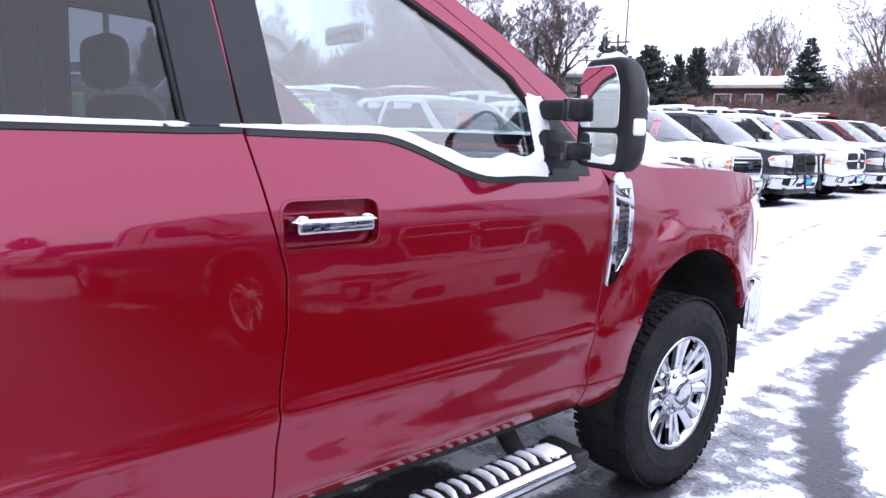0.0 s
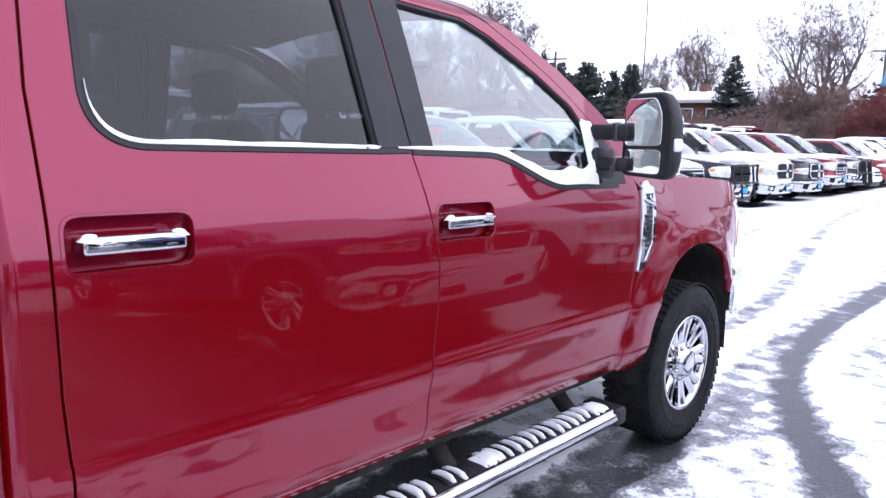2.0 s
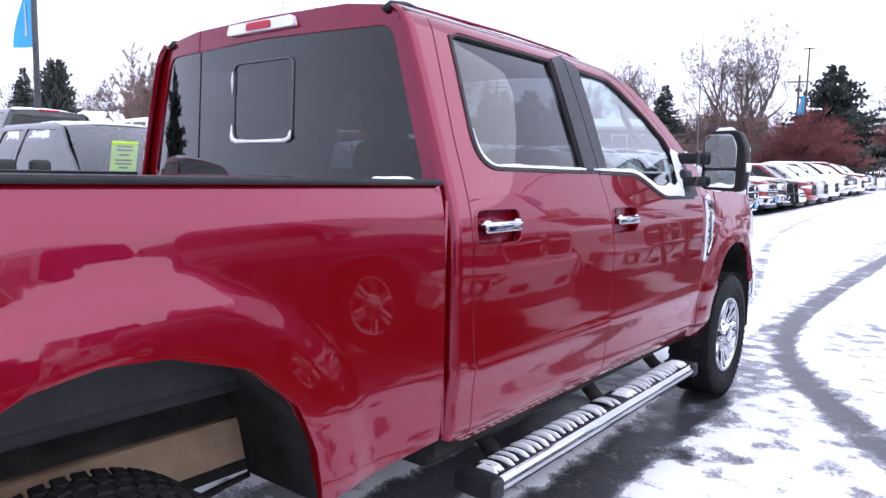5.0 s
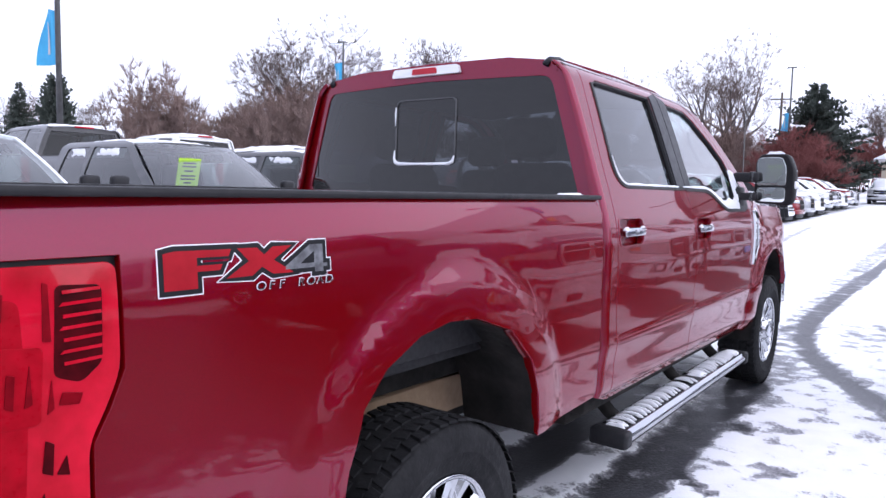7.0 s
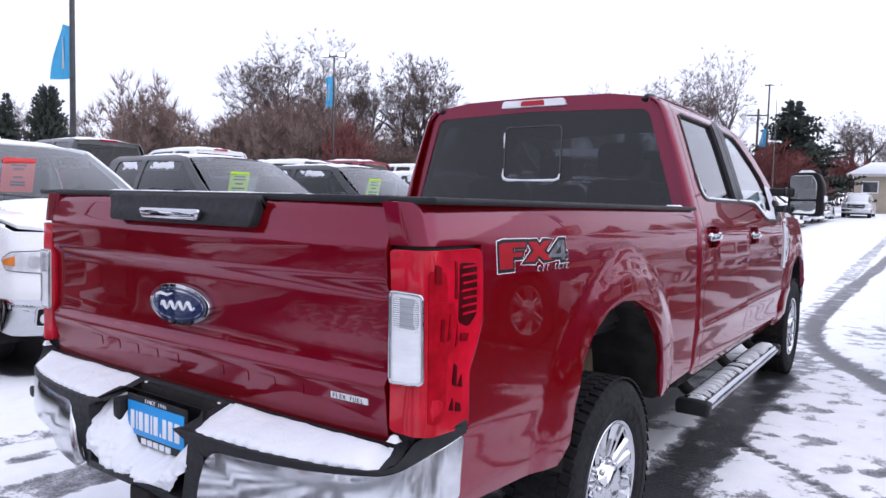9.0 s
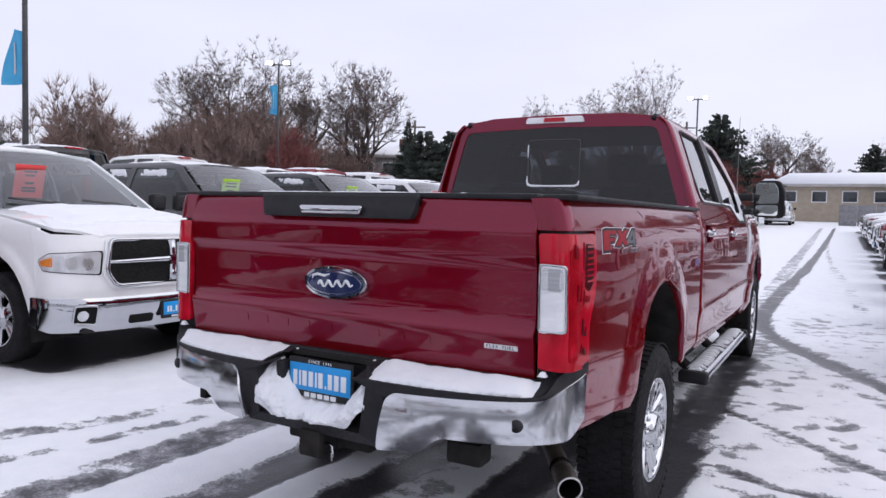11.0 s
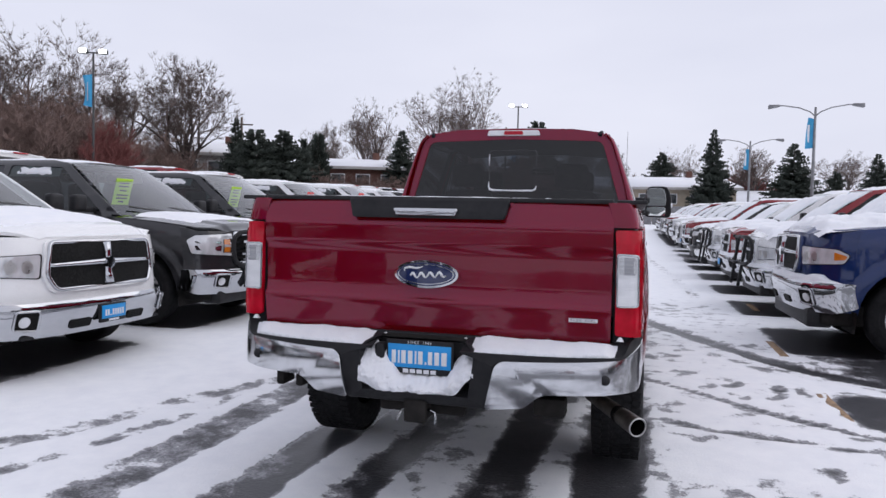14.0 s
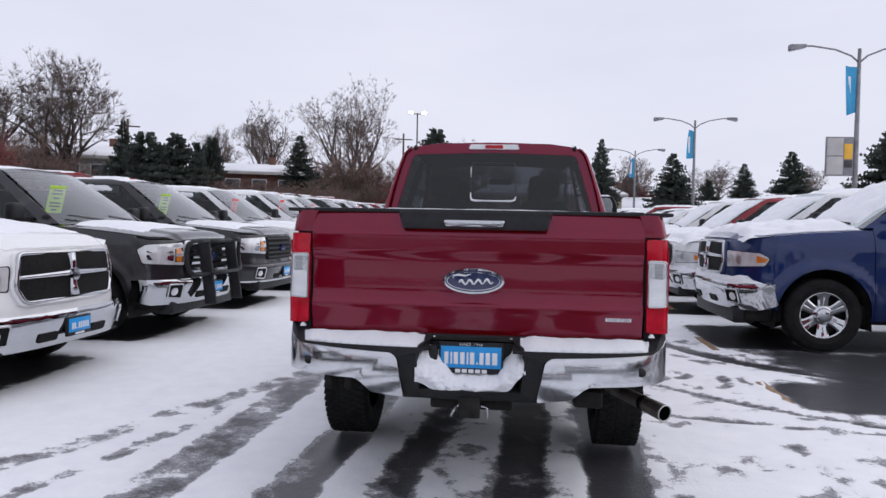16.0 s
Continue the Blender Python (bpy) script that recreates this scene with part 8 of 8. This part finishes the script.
def house(x, y, w, d, wall_h, roof_h, wall, label, turn=0.0, windows=4, up=0.0):
    h = thing("house", label, "house", "far houses", m=pose(x, y, ground_z(y) + bank(x) + up, 0, 0, turn))
    wl = part("wall", box(-w / 2, w / 2, -d / 2, d / 2, -2.0, wall_h, 0.03), wall, h)
    bm = bmesh.new()
    o = 0.6
    a = [(-w / 2 - o, -d / 2 - o, wall_h), (w / 2 + o, -d / 2 - o, wall_h), (w / 2 + o, d / 2 + o, wall_h), (-w / 2 - o, d / 2 + o, wall_h)]
    lo = [bm.verts.new((p[0], p[1], p[2] - 0.15)) for p in a]
    hi = [bm.verts.new(p) for p in a]
    rg = [bm.verts.new((-w / 2 - o + 1.5, 0, wall_h + roof_h)), bm.verts.new((w / 2 + o - 1.5, 0, wall_h + roof_h))]
    for i in range(4):
        bm.faces.new((lo[i], lo[(i + 1) % 4], hi[(i + 1) % 4], hi[i]))
    for q in ((hi[0], hi[1], rg[1], rg[0]), (hi[1], hi[2], rg[1]), (hi[2], hi[3], rg[0], rg[1]), (hi[3], hi[0], rg[0]), tuple(lo[::-1])):
        bm.faces.new(q)
    rf = part("roof", bm, SNOW, h, "snow-covered roof", angle=15)
    part("chimney", box(w * 0.2, w * 0.2 + 0.6, -0.3, 0.3, wall_h, wall_h + roof_h + 0.6, 0.02), BRICK, rf)
    part("fascia", box(-w / 2 - o, w / 2 + o, -d / 2 - o - 0.04, -d / 2 - o - 0.002, wall_h - 0.28, wall_h - 0.02, 0.01), PALE_WALL, rf)
    for i in range(windows):
        cx = -w / 2 + w * (i + 0.5) / windows
        wn = part("window", box(cx - 0.65, cx + 0.65, -d / 2 - 0.05, -d / 2 - 0.004, wall_h - 1.75, wall_h - 0.65, 0.02), WHITE_INK, h)
        part("pane", box(cx - 0.56, cx + 0.56, -d / 2 - 0.07, -d / 2 - 0.055, wall_h - 1.66, wall_h - 0.74, 0.01), PANE, wn)
    return h


def banner_mesh(w, h, seed):
    return grid_mesh(lambda u, v: (-w * u * (0.75 + 0.25 * math.cos(v * 2.2 + seed)), 0.10 * math.sin(u * 4 + v * 3 + seed) * u, -h * v - 0.12 * u * math.sin(v * 2.5 + seed)), 8, 14)


def street_lamp(x, y, h=8.0, arms=2.3, sign=False, turn=0.0):
    """Steel pole, two curved arms with flat cobra heads, a blue banner."""
    t = thing("street_lamp", "grey steel street lamp with two curved arms and a blue banner", "street lamp", "twin-arm street lamps", m=pose(x, y, ground_z(y), 0, 0, turn))
    g = ground_z(y)
    part("pole", tube([(0, 0, -0.2), (0, 0, h * 0.5), (0, 0, h - g - 0.1)], [0.10, 0.085, 0.06], 10), STEEL, t)
    for s in (1, -1):
        z = h - g - 0.45
        part("arm", tube([(0, 0, z - 0.15), (s * arms * 0.12, 0, z + 0.10), (s * arms * 0.35, 0, z + 0.32), (s * arms * 0.7, 0, z + 0.46), (s * arms * 0.86, 0, z + 0.46)], 0.032, 8), STEEL, t)
        bm = box(s * arms * 0.92 - 0.30, s * arms * 0.92 + 0.30, -0.13, 0.13, z + 0.38, z + 0.52, 0.06, 3)
        for v in bm.verts:
            if v.co.z < z + 0.44:
                v.co.z -= 0.10 * smooth01(s * (v.co.x - s * arms * 0.92) / 0.30 + 0.3)
        part("lamp_head", bm, STEEL, t)
    b = part("banner", banner_mesh(0.42, 1.6, x), BANNER, t, "faded blue banner")
    b.location = (-0.06, 0, h - g - 0.75)
    part("banner_stripe", grid_mesh(lambda u, v: (-0.55 * (0.35 + 0.2 * u), 0.10 * math.sin((0.4 + 0.2 * u) * 4 + (0.2 + 0.6 * v) * 3 + x) * 0.4 - 0.012, -1.6 * (0.2 + 0.6 * v)), 2, 8), WHITE_INK, b)
    if sign:
        sg = part("sign_frame", box(-1.05, -0.10, -0.06, 0.0, 3.15, 4.55, 0.02), STEEL, t, "box sign with grey panels and a yellow card")
        for z0, z1 in ((3.20, 3.84), (3.88, 4.50)):
            part("sign_panel", box(-1.0, -0.45, -0.075, -0.055, z0, z1, 0.01), PALE_WALL, sg)
        part("sign_card", box(-0.42, -0.14, -0.075, -0.055, 3.75, 4.30, 0.01), surface("yellow_card", (0.75, 0.38, 0.03), (0.80, 0.45, 0.05), 5, (0.5, 0.6)), sg)
        part("sign_card", box(-0.42, -0.14, -0.075, -0.055, 3.45, 3.72, 0.01), DARK_POLE, sg)
    return t


def flood_pole(x, y, h, dark=False, banner_z=None, heads=True, seed=1, facing=0.0, drop=1.35):
    """Slim pole with two floodlights that are burning, and a banner."""
    t = thing("flood_light_pole", "slim dark pole with twin lit floodlights and a blue banner", "light pole", "flood light poles", m=pose(x, y, ground_z(y), 0, 0, facing))
    g = ground_z(y)
    part("pole", tube([(0, 0, -0.2), (0, 0, h - g)], [0.085, 0.055], 10), DARK_POLE, t)
    if heads:
        part("bracket", tube([(-0.55, 0, h - g - 0.05), (0.55, 0, h - g - 0.05)], 0.04, 8), DARK_POLE, t)
        for s in (1, -1):
            hd = part("floodlight", box(s * 0.55 - 0.24, s * 0.55 + 0.24, -0.18, 0.18, h - g - 0.10, h - g + 0.16, 0.06, 3), DARK_POLE, t)
            part("lens", box(s * 0.55 - 0.20, s * 0.55 + 0.20, -0.205, -0.175, h - g - 0.08, h - g + 0.14, 0.03, 2), LAMP_ON, hd, "glowing lens")
    if banner_z:
        b = part("banner", banner_mesh(0.41 * drop, drop, seed), BANNER, t, "blue banner")
        b.location = (-0.07, 0, banner_z - g)
        part("banner_stripe", grid_mesh(lambda u, v: (-0.55 * (0.40 + 0.1 * u), 0.10 * math.sin((0.4 + 0.2 * u) * 4 + (0.2 + 0.6 * v) * 3 + seed) * 0.4 - 0.012, -drop * (0.2 + 0.6 * v)), 2, 8), PALE_WALL, b)
    return t


def at_bearing(eye, az, dist):
    return eye[0] + dist * math.sin(radians(az)), eye[1] + dist * math.cos(radians(az))


def plant(ob, eye, az, dist, k=1.0, turn=0.0, squash=1.0):
    x, y = at_bearing(eye, az, dist)
    return pose(x, y, ground_z(y) + bank(x), 0, 0, turn) @ Matrix.Diagonal((k * squash, k * squash, k, 1))


def scatter(things, full, plan, spin):
    """Copies of the things by bearing and distance; the last of each kind is the thing itself."""
    last = {row[0]: n for n, row in enumerate(plan)}
    for n, (i, e, az, dist, h, br) in enumerate(plan):
        m = plant(None, e, az, dist, h / full[i], n * spin, br)
        if last[i] == n:
            things[i].matrix_basis = m
        else:
            copy_thing(things[i], m)


E1, E2, E3 = (0.22, -3.45), (1.91, -1.33), (2.40, 1.26)
B = [bare_tree("bare_tree", "tall leafless cottonwood tree with fine twigs", 15.0, 0.95, 21), bare_tree("bare_tree", "broad leafless tree with fanned crown", 15.0, 1.05, 34, dense=1.0, stems=2),
     bare_tree("bare_tree", "slender leafless tree with upright twigs", 12.0, 0.8, 47)]
plan_b = [  # which, eye, bearing, distance, height, breadth factor
    (1, E1, -13.8, 104, 19.0, 0.85), (0, E1, -20.6, 72, 11.0, 0.8), (0, E2, -48.6, 60, 13.0, 0.85), (1, E2, -42.6, 60, 13.4, 0.85), (2, E2, -37.2, 60, 12.2, 1.1), (2, E2, -51.8, 64, 8.0, 1.0), (2, E2, -63.0, 75, 8.0, 1.0), (0, E2, -66.5, 72, 8.5, 0.9),
    (2, E1, 9.0, 95, 8.5, 1.2), (0, E2, -4.6, 105, 11.5, 0.9), (2, E1, -24.5, 85, 10.0, 0.9), (0, E1, 15.0, 120, 9.0, 1.0), (2, E1, 21.5, 110, 8.0, 1.0), (1, E1, 4.0, 120, 10.0, 0.8), (2, E2, -2.5, 100, 8.5, 1.0), (0, E1, 28.5, 100, 8.5, 1.0)]
scatter(B, (15.0, 15.0, 12.0), plan_b, 77.0)
C = [conifer("fir_tree", "dark green fir tree", 10.0, 6.4, 3), conifer("fir_tree", "ragged dark pine tree", 8.0, 5.6, 9, False, True), conifer("arborvitae", "narrow dark columnar evergreen", 7.0, 2.2, 5, True)]
plan_c = [  # which, eye, bearing, distance, height, breadth factor
    (1, E1, -29.4, 52, 6.3, 1.5), (1, E1, -27.2, 53, 6.4, 1.4), (0, E1, -30.9, 58, 7.6, 0.8), (2, E1, -25.7, 58, 6.0, 0.9), (2, E1, -24.6, 60, 6.6, 1.2), (0, E1, -17.9, 64, 7.6, 1.2), (0, E1, 6.4, 72, 9.0, 0.9),
    (0, E1, 11.9, 70, 7.4, 1.5), (0, E1, 17.0, 92, 7.6, 1.2), (0, E1, 20.2, 78, 8.0, 1.5), (1, E1, 26.3, 66, 8.6, 1.2), (1, E3, -9.6, 58, 9.0, 1.25), (2, E2, -64.5, 45, 6.4, 1.25), (0, E2, -67.0, 58, 7.5, 0.9),
    (0, E2, -57.0, 70, 8.5, 0.7), (1, E2, 1.6, 100, 8.7, 1.1), (1, E1, 14.5, 100, 6.0, 1.0)]
copy_thing(C[1], pose(-34.0, -12.0, 0))
# unseen pines off to the right, added to darken the paint's reflected skyline
for y in (-6.0, 2.0, 13.0):
    copy_thing(C[1], pose(52.0 + y * 0.3, y, 0, 0, 0, y * 20) @ Matrix.Diagonal((0.9, 0.9, 0.8, 1)))
scatter(C, (10.0, 8.0, 7.0), plan_c, 50.0)
S = [thicket("shrub", "dense thicket of bare brown stems", 6.0, 6.0, 2, BRUSH), thicket("shrub", "dark red leafless shrub", 5.0, 5.0, 6, RED_BRUSH)]
plan_s = [  # which, eye, bearing, distance, height, breadth factor
    (0, E2, -57.6, 50, 7.8, 0.62), (0, E2, -51.8, 54, 6.2, 0.9), (0, E2, -50.0, 51, 6.6, 0.9), (0, E2, -48.0, 55, 7.6, 0.9), (0, E2, -46.2, 52, 7.4, 0.95), (0, E2, -44.4, 57, 7.8, 0.9), (1, E2, -43.0, 48, 5.6, 0.55), (0, E2, -40.8, 56, 5.6, 0.9), (0, E2, -38.6, 55, 4.6, 0.9), (0, E1, -36.0, 54, 3.6, 1.2),
    (0, E1, -25.0, 55, 3.6, 1.1), (0, E1, -21.2, 60, 3.2, 1.2), (0, E1, -14.5, 72, 6.4, 1.0), (0, E1, -12.6, 74, 5.8, 1.0), (1, E3, -10.9, 54, 5.2, 1.0), (0, E2, -60.8, 64, 4.2, 1.2), (0, E1, -18.8, 58, 3.0, 1.4), (0, E1, -16.4, 60, 3.2, 1.4), (0, E1, -10.8, 66, 3.8, 1.2),
    (0, E2, -35.6, 60, 2.6, 1.4), (1, E2, -5.9, 96, 6.0, 1.1), (0, E2, -8.0, 90, 4.6, 1.2), (1, E1, 8.4, 100, 5.8, 1.1), (0, E2, -2.2, 100, 5.4, 1.2), (0, E1, 24.0, 92, 4.6, 1.3)]
scatter(S, (6.0, 5.0), plan_s, 63.0)

x, y = at_bearing(E1, -21.8, 68)
house(x, y, 9.0, 8.0, 4.2, 1.0, BRICK, "brick house with a snow-covered low roof", 18)
x, y = at_bearing(E1, -33.2, 66)
house(x, y, 8.0, 8.0, 5.0, 1.2, PALE_WALL, "pale house with a snow-covered roof", 30)
x, y = at_bearing(E3, -17.0, 84)
house(x, y, 12.0, 8.0, 4.0, 1.2, BRICK, "low brick house with a snowy roof", 12, 5)
x, y = at_bearing(E2, -62.0, 62)
house(x, y, 9.0, 8.0, 3.6, 1.4, PALE_WALL, "pale house with a snow-covered roof behind the car park", 55)
x, y = at_bearing(E1, 2.3, 80)
house(x, y, 15.0, 9.0, 2.5, 1.3, STUCCO, "long tan single-storey building with a snow-covered roof", 0, 6, 0.9)
x, y = at_bearing(E1, 15.5, 96)
house(x, y, 14.0, 9.0, 2.4, 2.0, BRICK, "low house under a snow-covered roof", -10, 4, -1.3)
x, y = at_bearing(E1, 9.5, 92)
house(x, y, 9.0, 8.0, 2.6, 1.8, PALE_WALL, "small pale house under a snow-covered roof", -6, 3, -1.0)

street_lamp(12.1, 23.0, 8.0, 2.3, True)
street_lamp(10.5, 39.7, 8.0, 2.3)
street_lamp(9.7, 56.3, 8.0, 2.3)
x, y = at_bearing(E2, -44.1, 46)
flood_pole(x, y, 10.65, False, 9.35, True, 2, 25, 1.95)
x, y = at_bearing(E1, -8.5, 60)
flood_pole(x, y, 10.9, False, 7.6, True, 3, 5)
x, y = at_bearing(E2, -62.9, 21)
flood_pole(x, y, 9.4, True, 5.75, True, 4, 20)
flood_pole(-19.5, -8.8, 8.5, True, None, True, 5, 90)
for az, dist, h in ((-9.6, 78, 11.5), (-30.6, 66, 10.0), (-34.0, 90, 11.0)):
    x, y = at_bearing(E1, az, dist)
    up = thing("utility_pole", "weathered wooden utility pole", "utility pole", "utility poles", m=pose(x, y, ground_z(y), 0, 0, 20))
    part("pole", tube([(0, 0, -0.2), (0, 0, h - ground_z(y))], [0.15, 0.10], 8), WOOD_POLE, up)
    part("crossarm", box(-1.0, 1.0, -0.06, 0.06, h - ground_z(y) - 0.7, h - ground_z(y) - 0.58, 0.01), WOOD_POLE, up)
for i in range(8):
    x = 1.4 + 1.3 * i
    fp = part("fence_panel", box(x, x + 1.26, 63.0, 63.06, ground_z(63), ground_z(63) + 1.7, 0.01), STEEL)
    tagged(fp, "grey slatted fence panel", "fence", "fence panels")
park("far_white_pickup", stand(-2.9, 60.0, 180))
